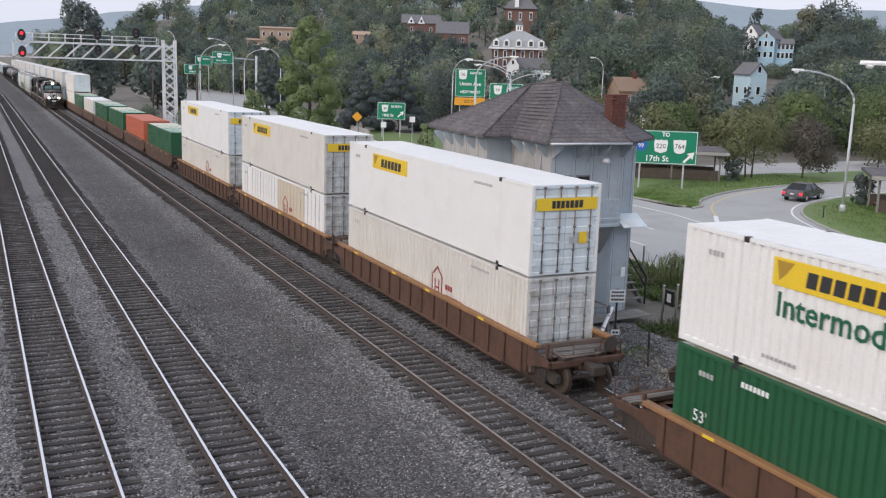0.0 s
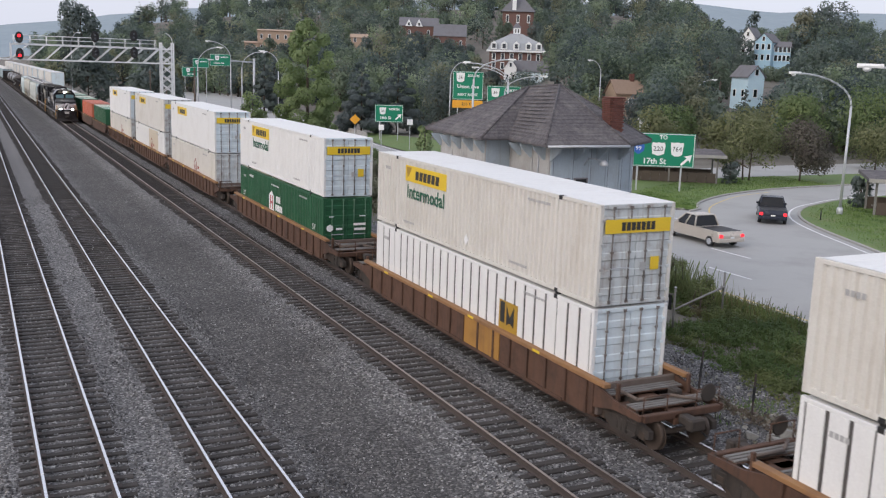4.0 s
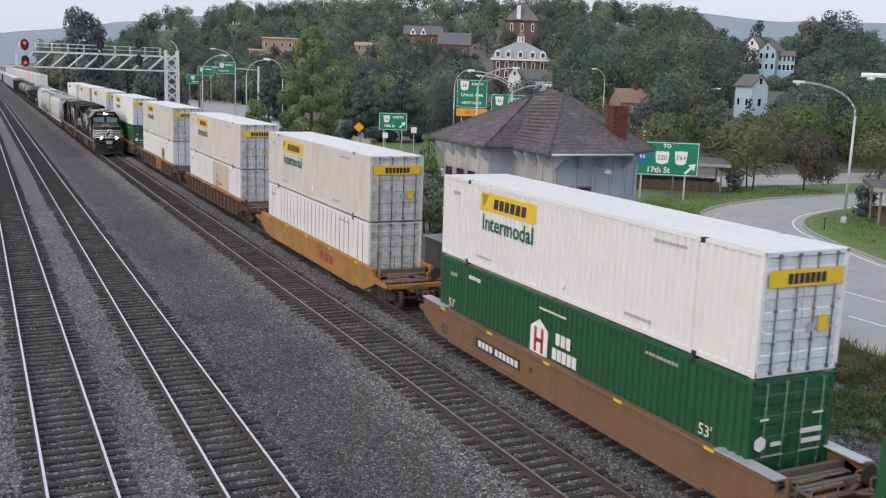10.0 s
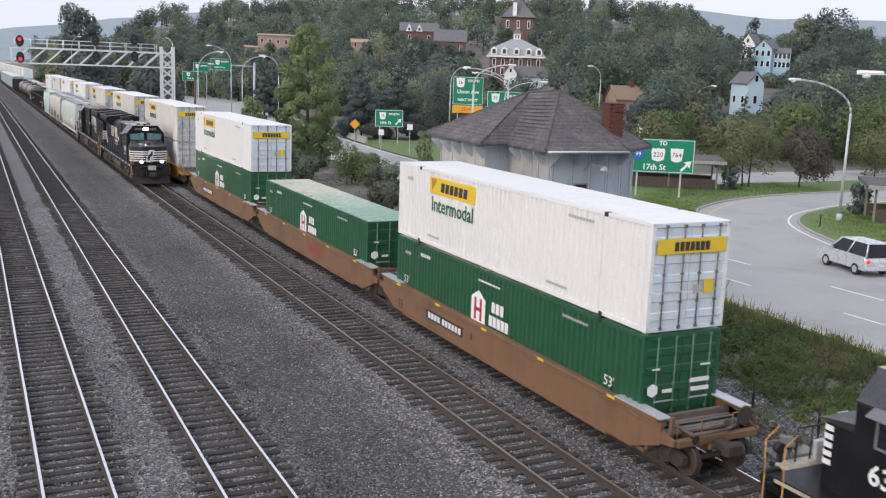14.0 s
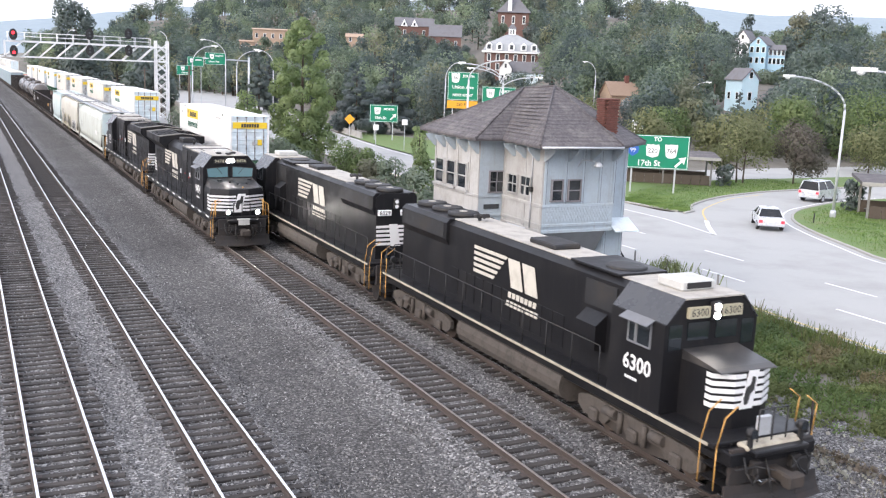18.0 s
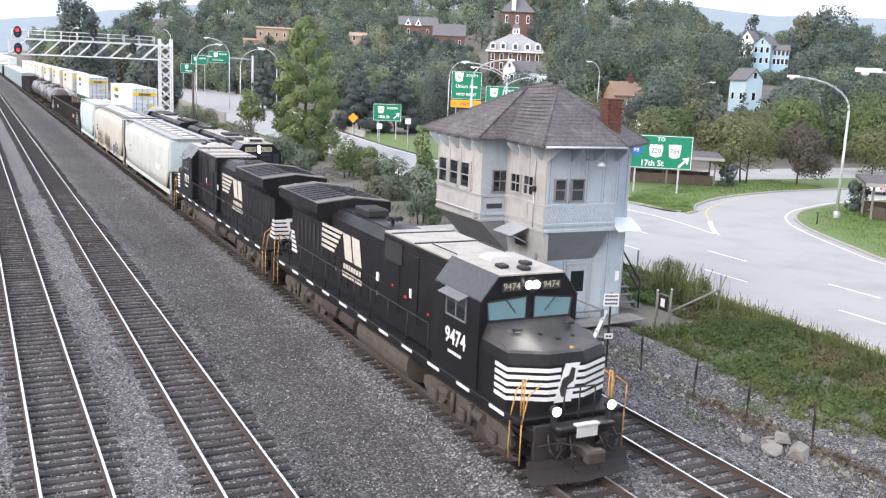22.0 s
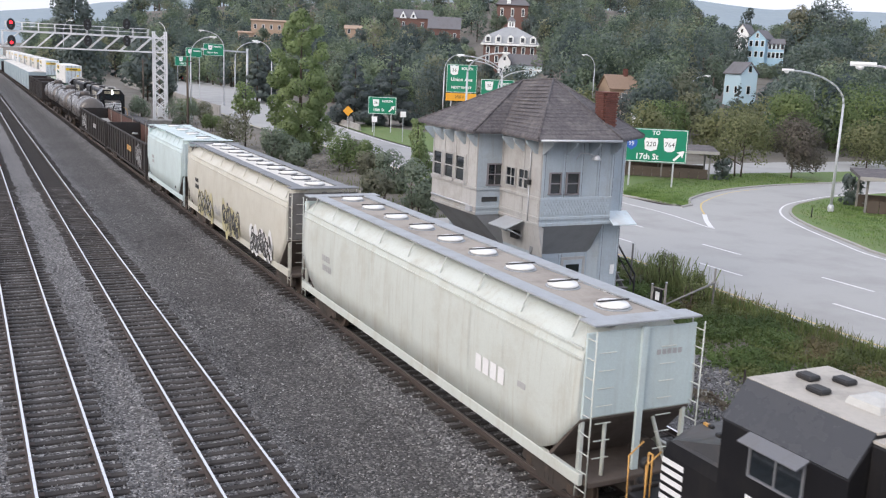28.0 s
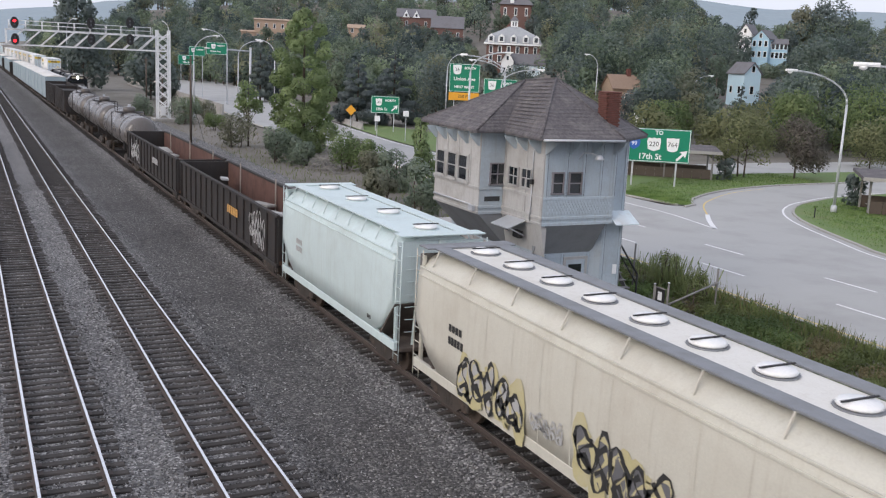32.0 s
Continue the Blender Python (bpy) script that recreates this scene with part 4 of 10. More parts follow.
def hood_mark(parent, x, y, z, s, mat):
    """Five stripes and two slanted blocks on a hood's side, and two lines of plain bars under them."""
    f = -1 if x < 0 else 1
    lo, hi = min(x, x + f * 0.012), max(x, x + f * 0.012)
    for k in range(5):
        zz = z + 0.40 - k * 0.205
        part("side_stripe", Shape().prism([(y - s * (0.75 + 0.2 * k), zz), (y - s * 2.95, zz), (y - s * 2.95, zz + 0.115), (y - s * (0.64 + 0.2 * k), zz + 0.115)], "x", lo, hi), mat, parent)
    for o, w in ((0.48, 0.74), (-0.42, 0.74)):
        part("side_mark", Shape().prism([(y - s * (o - 0.14), z - 0.44), (y - s * (o - 0.14 - w), z - 0.44), (y - s * (o + 0.14 - w), z + 0.50), (y - s * (o + 0.14), z + 0.50)], "x", lo, hi), mat, parent)
    for n, w, zz in ((7, 1.75, z - 0.70), (8, 1.95, z - 1.0)):
        m = on(FACE_LEFT if f < 0 else FACE_RIGHT, x, y + s * 0.35, zz)
        bars(n, w, 0.19, m, mat, "side_lettering", parent, 0.3, 0.15)


def handrails(parent, y0, y1, x, z, mat, n, h=1.05):
    ps = [y0 + (y1 - y0) * k / (n - 1) for k in range(n)]
    post = Shape().rod((0, 0, 0), (0, 0, h), 0.02, 6).mesh("rail_post", mat)
    for y in ps:
        q = part("rail_post", post, mat, parent)
        q.location = (x, y, z)
    part("handrail", Shape().rod((x, y0, z + h), (x, y1, z + h), 0.02, 6), mat, parent)


def running_gear(t, ys, sill_y, tank):
    for y in ys:
        tr = bogie(t, y, 1.75, 0.52, GRIME, 3)
        for s in (-1, 1):
            for o in (-1.0, 1.0):
                part("brake_cylinder", Shape().rod((s * 1.33, y + o - 0.26, 0.84), (s * 1.33, y + o + 0.26, 0.84), 0.14, 10), TRUCKDUST, tr)
                part("damper", Shape().rod((s * 1.36, y + o * 0.52, 0.42), (s * 1.36, y + o * 0.52, 1.0), 0.075, 8), TRUCKDUST, tr)
            for o in (-1.75, 0, 1.75):
                part("axle_box", Shape().box(s * 1.34 - 0.08, s * 1.34 + 0.08, y + o - 0.2, y + o + 0.2, 0.36, 0.72, 0.05), TRUCKDUST, tr)
            part("frame_beam", Shape().prism([(y - 2.6, 0.6), (y - 2.3, 0.40), (y - 1.3, 0.40), (y - 1.1, 0.6), (y - 0.5, 0.6), (y - 0.3, 0.40), (y + 0.3, 0.40), (y + 0.5, 0.6), (y + 1.1, 0.6), (y + 1.3, 0.40), (y + 2.3, 0.40), (y + 2.6, 0.6), (y + 2.6, 0.86), (y + 2.1, 1.0), (y - 2.1, 1.0), (y - 2.6, 0.86)], "x", s * 1.22 - 0.07, s * 1.22 + 0.07), TRUCKDUST, tr)
    a, b = tank
    part("fuel_tank", Shape().prism([(-1.44, 1.16), (-1.5, 0.95), (-1.5, 0.72), (-1.38, 0.5), (-1.1, 0.34), (1.1, 0.34), (1.38, 0.5), (1.5, 0.72), (1.5, 0.95), (1.44, 1.16)], "y", a, b), TRUCKDUST, t, "dusty grey-brown fuel tank")
    part("underframe", Shape().box(-1.35, 1.35, -sill_y, sill_y, 1.08, 1.42, 0.03), BLACK, t)


def steps(t, y, e, mat):
    for s in (-1, 1):
        st = Shape()
        for k in range(4):
            st.box(min(s * 1.0, s * 1.52), max(s * 1.0, s * 1.52), min(y - e * 0.1 * (k % 1), y + e * 0.42), max(y - e * 0.1, y + e * 0.42), 0.32 + 0.33 * k, 0.36 + 0.33 * k)
        st.box(s * 1.0 - 0.02, s * 1.0 + 0.02, min(y, y + e * 0.45), max(y, y + e * 0.45), 0.3, 1.5)
        part("steps", st, BLACK, t)
        for o in (-0.05, 0.5):
            part("grab_rail", Shape().pipe([(s * 1.52, y + e * o, 0.45), (s * 1.52, y + e * o, 1.5), (s * 1.45, y + e * (o - 0.12), 2.25), (s * 1.1, y + e * (o - 0.12), 2.5)], 0.017), mat, t, "orange-yellow grab rail")


def front_gear(t, y, e, lit):
    """Coupler, hoses, plough and ditch lights at an end; e: the way out."""
    part("pilot", Shape().box(-1.3, 1.3, min(y, y + e * 0.12), max(y, y + e * 0.12), 0.62, 1.5, 0.02), SOOT, t, "dark pilot plate")
    part("plough", Shape().loft([[(x, y + e * (o - 0.14 * abs(x)), z) for x in (-1.46, -0.8, 0, 0.8, 1.46)] + [(x, y + e * (o - 0.14 * abs(x) - 0.06), z) for x in (1.46, 0.8, 0, -0.8, -1.46)] for o, z in ((0.58, 0.12), (0.48, 0.22), (0.38, 0.42), (0.34, 0.64))]), SOOT, t, "dark snow plough")
    part("anticlimber", Shape().box(-0.85, 0.85, min(y + e * 0.12, y + e * 0.42), max(y + e * 0.12, y + e * 0.42), 1.36, 1.5, 0.03), BLACK, t)
    for x in (-0.62, 0.62):
        part("draft_box", Shape().box(x - 0.14, x + 0.14, min(y + e * 0.1, y + e * 0.3), max(y + e * 0.1, y + e * 0.3), 0.85, 1.2, 0.03), SOOT, t)
    for s in (-1, 1):
        part("hanging_hose", Shape().pipe([(s * 0.4, y + e * 0.3, 1.25), (s * 0.48, y + e * 0.55, 0.9), (s * 0.42, y + e * 0.55, 0.5), (s * 0.3, y + e * 0.6, 0.4)], 0.025, 6), DARKSTEEL, t)
    coupler(t, y + e * 0.75, e)
    if lit:
        part("step_plate", Shape().box(-0.34, 0.34, min(y + e * 0.30, y + e * 0.48), max(y + e * 0.30, y + e * 0.48), 1.5, 1.56, 0.015).box(-0.30, 0.30, min(y + e * 0.425, y + e * 0.45), max(y + e * 0.425, y + e * 0.45), 1.22, 1.5), ACGREY, t, "pale worn step plate")
    for s in (-1, 1):
        part("cut_lever", Shape().pipe([(s * 1.25, y + e * 0.22, 1.05), (s * 0.7, y + e * 0.3, 1.1), (s * 0.25, y + e * 0.5, 1.02)], 0.018, 5), DARKSTEEL, t)
        part("hose_bundle", Shape().pipe([(s * 0.95, y + e * 0.15, 1.3), (s * 1.0, y + e * 0.34, 1.0), (s * 0.85, y + e * 0.42, 0.72), (s * 0.66, y + e * 0.36, 0.9), (s * 0.6, y + e * 0.2, 1.2)], 0.026, 6), DARKSTEEL, t)
    part("hoses", Shape().pipe([(-0.75, y + e * 0.2, 0.95), (-0.55, y + e * 0.35, 0.62), (-0.3, y + e * 0.4, 0.78), (0.0, y + e * 0.42, 0.58), (0.3, y + e * 0.4, 0.78), (0.6, y + e * 0.32, 0.6), (0.8, y + e * 0.2, 0.95)], 0.022), GRIME, t, "grimy air hoses")
    for s in (-1, 1):
        dl = part("ditch_light", Shape().rod((s * 0.80, y + e * 0.10, 1.88), (s * 0.80, y + e * 0.26, 1.88), 0.13, 14).box(s * 0.80 - 0.05, s * 0.80 + 0.05, min(y + e * 0.1, y + e * 0.2), max(y + e * 0.1, y + e * 0.2), 1.48, 1.8), DARKSTEEL, t)
        part("lens", Shape().rod((s * 0.80, y + e * 0.262, 1.88), (s * 0.80, y + e * 0.272, 1.88), 0.11, 14), HEADLIGHT if lit else PANE, dl, "lit white lens" if lit else "unlit dark lens")
    for k, x in enumerate((-0.45, 0.0, 0.45)):
        part("end_rail", Shape().pipe([(x, y + e * 0.02, 1.5), (x, y + e * 0.02, 2.35)], 0.022), DARKSTEEL, t)
    part("end_rail", Shape().pipe([(-0.45, y + e * 0.02, 2.35), (0.45, y + e * 0.02, 2.35)], 0.022), DARKSTEEL, t)


def horn(t, x, y, z):
    h = Shape().box(x - 0.05, x + 0.05, y - 0.05, y + 0.05, z, z + 0.16)
    for o, q in ((-0.2, 0.35), (0.0, 0.45), (0.2, 0.35)):
        h.rod((x + o, y + 0.1, z + 0.2), (x + o, y - q + 0.1, z + 0.2), 0.03, 8, 0.09)
    part("horn", h, DARKSTEEL, t)


def mirror_parts(t, names):
    """The same fittings on the other side of a locomotive."""
    for o in [c for c in t.children if c.name.split(".")[0] in names]:
        me = o.data.copy()
        me.transform(Matrix.Scale(-1, 4, (1, 0, 0)))
        me.flip_normals()
        part(o.name.split(".")[0], me, o.data.materials[0], t)


def loco_wide(number, lit):
    """A wide-nosed six-axle diesel; its cab end is at -y."""
    t = thing("locomotive", "black wide-nosed diesel locomotive with white nose stripes", "locomotive", "locomotives")
    running_gear(t, (-7.0, 7.0), 10.6, (-3.6, 0.6))
    part("walkway", Shape().box(-1.55, 1.55, -10.3, 10.5, 1.42, 1.56, 0.02), BLACK, t)
    for s in (-1, 1):
        for k in range(11):
            y = -9.6 + k * 1.85
            part("sill_stripe", Shape().box(min(s * 1.55, s * 1.562), max(s * 1.55, s * 1.562), y, y + 0.75, 1.44, 1.53), INK_WHITE, t)
    for y, l in ((1.2, 1.5), (3.0, 1.6)):
        for s in (-1, 1):
            part("air_tank", Shape().rod((s * 1.15, y, 0.85), (s * 1.15, y + l, 0.85), 0.27, 14), GRIME, t, "dusty round air tank")
    ring = lambda z, yf, yb, w, c: [(-w, yb, z), (-w, yf + 0.45, z), (-c, yf, z), (c, yf, z), (w, yf + 0.45, z), (w, yb, z)]
    part("nose", Shape().loft([ring(1.56, -9.95, -8.0, 1.46, 0.55), ring(2.74, -9.95, -8.0, 1.46, 0.55), ring(3.0, -9.84, -8.0, 1.42, 0.5)]), BLACK, t)
    part("nose_top", Shape().loft([ring(3.0, -9.835, -8.0, 1.415, 0.5), ring(3.05, -9.75, -8.0, 1.38, 0.45)]).add([(-1.37, -9.3, 3.045), (-0.45, -9.74, 3.05), (0.45, -9.74, 3.05), (1.37, -9.3, 3.045), (1.25, -8.0, 3.42), (-1.25, -8.0, 3.42), (-1.38, -8.0, 3.045), (1.38, -8.0, 3.045)], [(0, 1, 2, 3, 4, 5), (0, 5, 6), (3, 7, 4)]), NOSETOP, t, "dusty sloped nose top")
    for x, y, w in ((-0.75, -8.7, 0.13), (0.1, -9.3, 0.06), (0.6, -9.2, 0.05), (0.95, -8.55, 0.12), (-0.25, -9.0, 0.05)):
        part("nose_fitting", Shape().box(x - w, x + w, y - 0.06, y + 0.06, 3.1 + (y + 9.74) * 0.2, 3.17 + (y + 9.74) * 0.21, 0.02), DARKSTEEL, t)
    for k in range(5):
        z = 1.82 + 0.185 * k
        for s in (-1, 1):
            part("nose_stripe", Shape().prism([(s * 0.18, -9.965), (s * 0.55, -9.965), (s * 1.475, -9.505), (s * 1.475, -8.9), (s * 1.463, -8.9), (s * 1.463, -9.48), (s * 0.55, -9.945), (s * 0.18, -9.945)], "z", z, z + 0.105), INK_WHITE, t, "white nose stripe")
    part("nose_panel", Shape().prism([(-0.34, 1.76), (0.16, 1.76), (0.36, 2.76), (-0.06, 2.76)], "y", -9.972, -9.955), INK_WHITE, t, "white emblem field")
    part("nose_emblem", Shape().prism([(-0.14, 1.9), (-0.02, 1.92), (0.04, 2.2), (0.2, 2.3), (0.24, 2.62), (0.12, 2.66), (0.05, 2.45), (-0.12, 2.38), (-0.2, 2.1)], "y", -9.980, -9.970), INK, t, "black emblem")
    part("nose_door_latch", Shape().box(0.25, 0.31, -9.74, -9.62, 2.95, 3.1), ORANGE, t)
    cab = part("cab", Shape().prism([(-1.5, 1.56), (1.5, 1.56), (1.5, 3.95), (0.98, 4.62), (-0.98, 4.62), (-1.5, 3.95)], "y", -8.0, -5.3), BLACK, t)
    part("cab_roof", Shape().prism([(-1.0, 4.62), (1.0, 4.62), (1.0, 4.66), (-1.0, 4.66)], "y", -8.05, -5.3), BLACKTOP, cab, "dusty tan roof")
    for s in (-1, 1):
        part("roof_slope", Shape().prism([(s * 1.50, 3.99), (s * 0.99, 4.66), (s * 0.97, 4.63), (s * 1.48, 3.96)], "y", -8.04, -5.32), ROOFEDGE, cab, "grey sloped roof edge")
        part("windscreen", Shape().prism([(s * 0.14, 3.46), (s * 1.22, 3.46), (s * 1.28, 3.92), (s * 0.14, 4.02)], "y", -8.03, -7.99), CABGLASS, cab, "windscreen with the sky's blue reflection in its colour")
        part("windscreen_frame", Shape().pipe([(s * 0.12, -8.03, 3.44), (s * 1.25, -8.03, 3.44), (s * 1.31, -8.03, 3.94), (s * 0.12, -8.03, 4.04), (s * 0.12, -8.03, 3.44)], 0.022, 5), DARKSTEEL, cab)
        nb = part("number_board", Shape().box(min(s * 0.32, s * 0.9), max(s * 0.32, s * 0.9), -8.06, -7.98, 4.20, 4.46), INK, cab, "dark number board")
        part("board_rim", Shape().pipe([(s * 0.3, -8.06, 4.2), (s * 0.92, -8.06, 4.2), (s * 0.92, -8.06, 4.46), (s * 0.3, -8.06, 4.46), (s * 0.3, -8.06, 4.2)], 0.022, 4), BLACK, nb)
        part("wiper", Shape().rod((s * 0.75, -8.06, 3.98), (s * 0.45, -8.06, 3.62), 0.014, 5), DARKSTEEL, cab)
        letters(number, 0.26, on(FACE_NEAR, s * 0.61, -8.062, 4.33), BOARDCREAM, "board_number", nb, 0.002)
        win = part("side_window", Shape().box(min(s * 1.495, s * 1.515), max(s * 1.495, s * 1.515), -7.25, -6.15, 3.25, 3.85), PANE, cab)
        part("window_frame", Shape().pipe([(s * 1.52, -7.28, 3.22), (s * 1.52, -6.12, 3.22), (s * 1.52, -6.12, 3.88), (s * 1.52, -7.28, 3.88), (s * 1.52, -7.28, 3.22)], 0.03, 5).rod((s * 1.52, -6.7, 3.22), (s * 1.52, -6.7, 3.88), 0.025, 5), SHADE, win, "grey window frame")
        part("sun_shade", Shape().prism([(s * 1.5, 3.98), (s * 1.78, 3.86), (s * 1.78, 3.84), (s * 1.5, 3.95)], "y", -7.35, -6.05), SHADE, cab, "dark grey sun shade")
        letters(number, 0.62, on(FACE_LEFT if s < 0 else FACE_RIGHT, s * 1.503, -6.7, 2.62), INK_WHITE, "cab_number", cab, 0.004, bold=0.012)
        bars(6, 0.8, 0.09, on(FACE_LEFT if s < 0 else FACE_RIGHT, s * 1.503, -6.7, 2.2), INK_WHITE, "small_lettering", cab)
    lamp = part("headlight", Shape().rod((0, -8.1, 4.36), (0, -7.95, 4.36), 0.2, 14), DARKSTEEL, cab)
    for s in (-1, 1):
        part("lens", Shape().rod((s * 0.11, -8.112, 4.36), (s * 0.11, -8.1, 4.36), 0.10, 12), HEADLIGHT if lit else SIGNWHITE, lamp, "bright lit lens" if lit else "unlit lens")
    part("antenna_dome", Shape().loft([[(-0.4, -6.5, 4.66), (0.35, -6.5, 4.66), (0.35, -5.8, 4.66), (-0.4, -5.8, 4.66)], [(-0.36, -6.46, 4.78), (0.31, -6.46, 4.78), (0.31, -5.84, 4.78), (-0.36, -5.84, 4.78)], [(-0.15, -6.3, 4.84), (0.1, -6.3, 4.84), (0.1, -6.0, 4.84), (-0.15, -6.0, 4.84)]]), ACGREY, cab, "cream antenna dome")
    for x, y in ((-0.45, -7.2), (0.4, -7.0), (0.0, -7.6)):
        part("roof_fitting", Shape().box(x - 0.14, x + 0.14, y - 0.18, y + 0.18, 4.66, 4.76, 0.03), DARKSTEEL, cab)
    part("cabin", Shape().box(-1.12, 1.12, -5.3, -0.6, 1.56, 4.52, 0.04), BLACK, t, "black equipment cabin")
    part("cabin_roof", Shape().box(-1.1, 1.1, -5.28, -0.62, 4.52, 4.57), BLACKTOP, t, "dusty tan roof")
    for y in (-5.0, -3.4, -2.0):
        part("cabin_door", Shape().box(-1.15, -1.12, y, y + 0.75, 2.1, 4.2, 0.01), BLACK, t)
    part("vent", Shape().box(-1.16, -1.12, -2.2, -0.8, 3.7, 4.35), DARKSTEEL, t)
    part("hood", Shape().prism([(-0.93, 1.56), (0.93, 1.56), (0.93, 4.12), (0.62, 4.42), (-0.62, 4.42), (-0.93, 4.12)], "y", -0.6, 9.9), BLACK, t)
    part("hood_roof", Shape().box(-0.55, 0.55, -0.5, 5.0, 4.42, 4.45), BLACK, t)
    part("exhaust", Shape().box(-0.42, 0.42, 2.6, 3.9, 4.42, 4.72, 0.05), DARKSTEEL, t)
    for k in range(9):
        y = -0.3 + k * 0.68
        part("hood_door", Shape().box(-0.948, -0.92, y, y + 0.60, 1.75, 2.72, 0.006), BLACK, t)
        part("door_latch", Shape().box(-0.965, -0.945, y + 0.5, y + 0.56, 2.2, 2.32), INK_GREY if k % 3 == 0 else DARKSTEEL, t)
    hood_mark(t, -0.957, 3.0, 3.25, -1, MARKCREAM)
    hood_mark(t, 0.957, 3.0, 3.25, 1, MARKCREAM)
    part("radiator", Shape().prism([(-0.93, 3.72), (0.93, 3.72), (1.5, 4.25), (1.5, 4.62), (0.0, 4.80), (-1.5, 4.62), (-1.5, 4.25)], "y", 5.0, 9.95), BLACK, t, "black flared radiator housing")
    grille = Shape()
    for s in (-1, 1):
        grille.add([(s * 0.12, 5.25, 4.80), (s * 1.38, 5.25, 4.655), (s * 1.38, 9.7, 4.655), (s * 0.12, 9.7, 4.80)], [(0, 1, 2, 3) if s > 0 else (3, 2, 1, 0)])
    part("radiator_grille", grille, DARKSTEEL, t, "dark radiator grille")
    part("radiator_rim", Shape().pipe([(-1.46, 5.05, 4.65), (0, 5.05, 4.83), (1.46, 5.05, 4.65), (1.46, 9.9, 4.65), (0, 9.9, 4.83), (-1.46, 9.9, 4.65), (-1.46, 5.05, 4.65)], 0.02, 5), SHADE, t, "grey worn rim")
    for y0, y1 in ((5.0, 5.5), (9.35, 9.98)):
        part("radiator_end_strip", Shape().prism([(-1.5, 4.625), (0.0, 4.805), (1.5, 4.625), (1.5, 4.665), (0.0, 4.845), (-1.5, 4.665)], "y", y0, y1), ROOFDUST, t, "dusty grey roof strip")
    for k in range(7):
        y = 5.9 + 0.48 * k
        part("radiator_bar", Shape().prism([(-1.4, 4.65), (0.0, 4.82), (1.4, 4.65), (1.4, 4.675), (0.0, 4.845), (-1.4, 4.675)], "y", y - 0.018, y + 0.018), BLACK, t)
    horn(t, 0.0, 1.3, 4.44)
    for k in range(8):
        y = 5.3 + k * 0.52
        part("intake_slot", Shape().box(-0.945, -0.93, y, y + 0.2, 2.5, 3.5), DARKSTEEL, t, "dark intake slot")
    for y, z in ((-1.6, 2.9), (-2.6, 2.75), (-4.3, 2.6)):
        part("marker_lamp", Shape().box(-1.17, -1.12, y, y + 0.14, z, z + 0.07), INK_RED, t, "small red marker")
    for y, z in ((-3.0, 2.85), (-0.3, 2.8)):
        part("label_plate", Shape().box(-1.165, -1.12, y, y + 0.16, z, z + 0.28), SIGNWHITE, t, "small white label")
    part("roof_seam", Shape().box(-1.13, 1.13, -3.1, -3.0, 4.57, 4.60), DARKSTEEL, t)
    part("roof_seam", Shape().box(-1.13, 1.13, -1.3, -1.24, 4.57, 4.60), DARKSTEEL, t)
    part("exhaust_mouth", Shape().box(-0.3, 0.3, 2.75, 3.75, 4.72, 4.735), SOOT, t)
    for x in (-0.8, 0.8):
        part("roof_rail", Shape().rod((x, -5.2, 4.66), (x, -3.6, 4.66), 0.02, 5), DARKSTEEL, t)
    for s in (-1, 1):
        handrails(t, -5.0, 9.9, s * 1.5, 1.56, DARKSTEEL, 11)
        handrails(t, -10.1, -9.98, s * 1.3, 1.56, ORANGE, 2, 0.9)
        for k in range(5):
            z = 1.9 + 0.19 * k
            part("rear_stripe", Shape().box(min(s * 0.2, s * 0.92), max(s * 0.2, s * 0.92), 9.9, 9.912, z, z + 0.12), INK_WHITE, t)
            part("rear_stripe", Shape().box(min(s * 0.93, s * 0.942), max(s * 0.93, s * 0.942), 9.15 + 0.1 * k, 9.9, z, z + 0.12), INK_WHITE, t)
        letters(number, 0.3, Matrix.Translation((s * 0.5, 9.955, 4.15)) @ pose(0, 0, 0, 0, 0, 180) @ FACE_NEAR, INK_WHITE, "rear_number", t, 0.004)
    part("rear_field", Shape().prism([(-0.42, 1.86), (0.2, 1.86), (0.42, 2.82), (-0.1, 2.82)], "y", 9.914, 9.926), INK_WHITE, t, "white emblem field")
    part("rear_emblem", Shape().prism([(-0.16, 2.0), (-0.02, 2.02), (0.06, 2.25), (0.2, 2.35), (0.24, 2.66), (0.12, 2.68), (0.04, 2.48), (-0.12, 2.42), (-0.2, 2.2)], "y", 9.927, 9.935), INK, t, "black emblem")
    part("rear_headlight", Shape().rod((0, 9.9, 4.3), (0, 10.0, 4.3), 0.15, 12), STEEL, t)
    steps(t, -10.35, 1, ORANGE)
    steps(t, 10.5, -1, ORANGE)
    front_gear(t, -10.55, -1, lit)
    front_gear(t, 10.65, 1, False)
    mirror_parts(t, ("hood_door", "door_latch", "intake_slot", "cabin_door", "vent", "marker_lamp", "label_plate"))
    return t


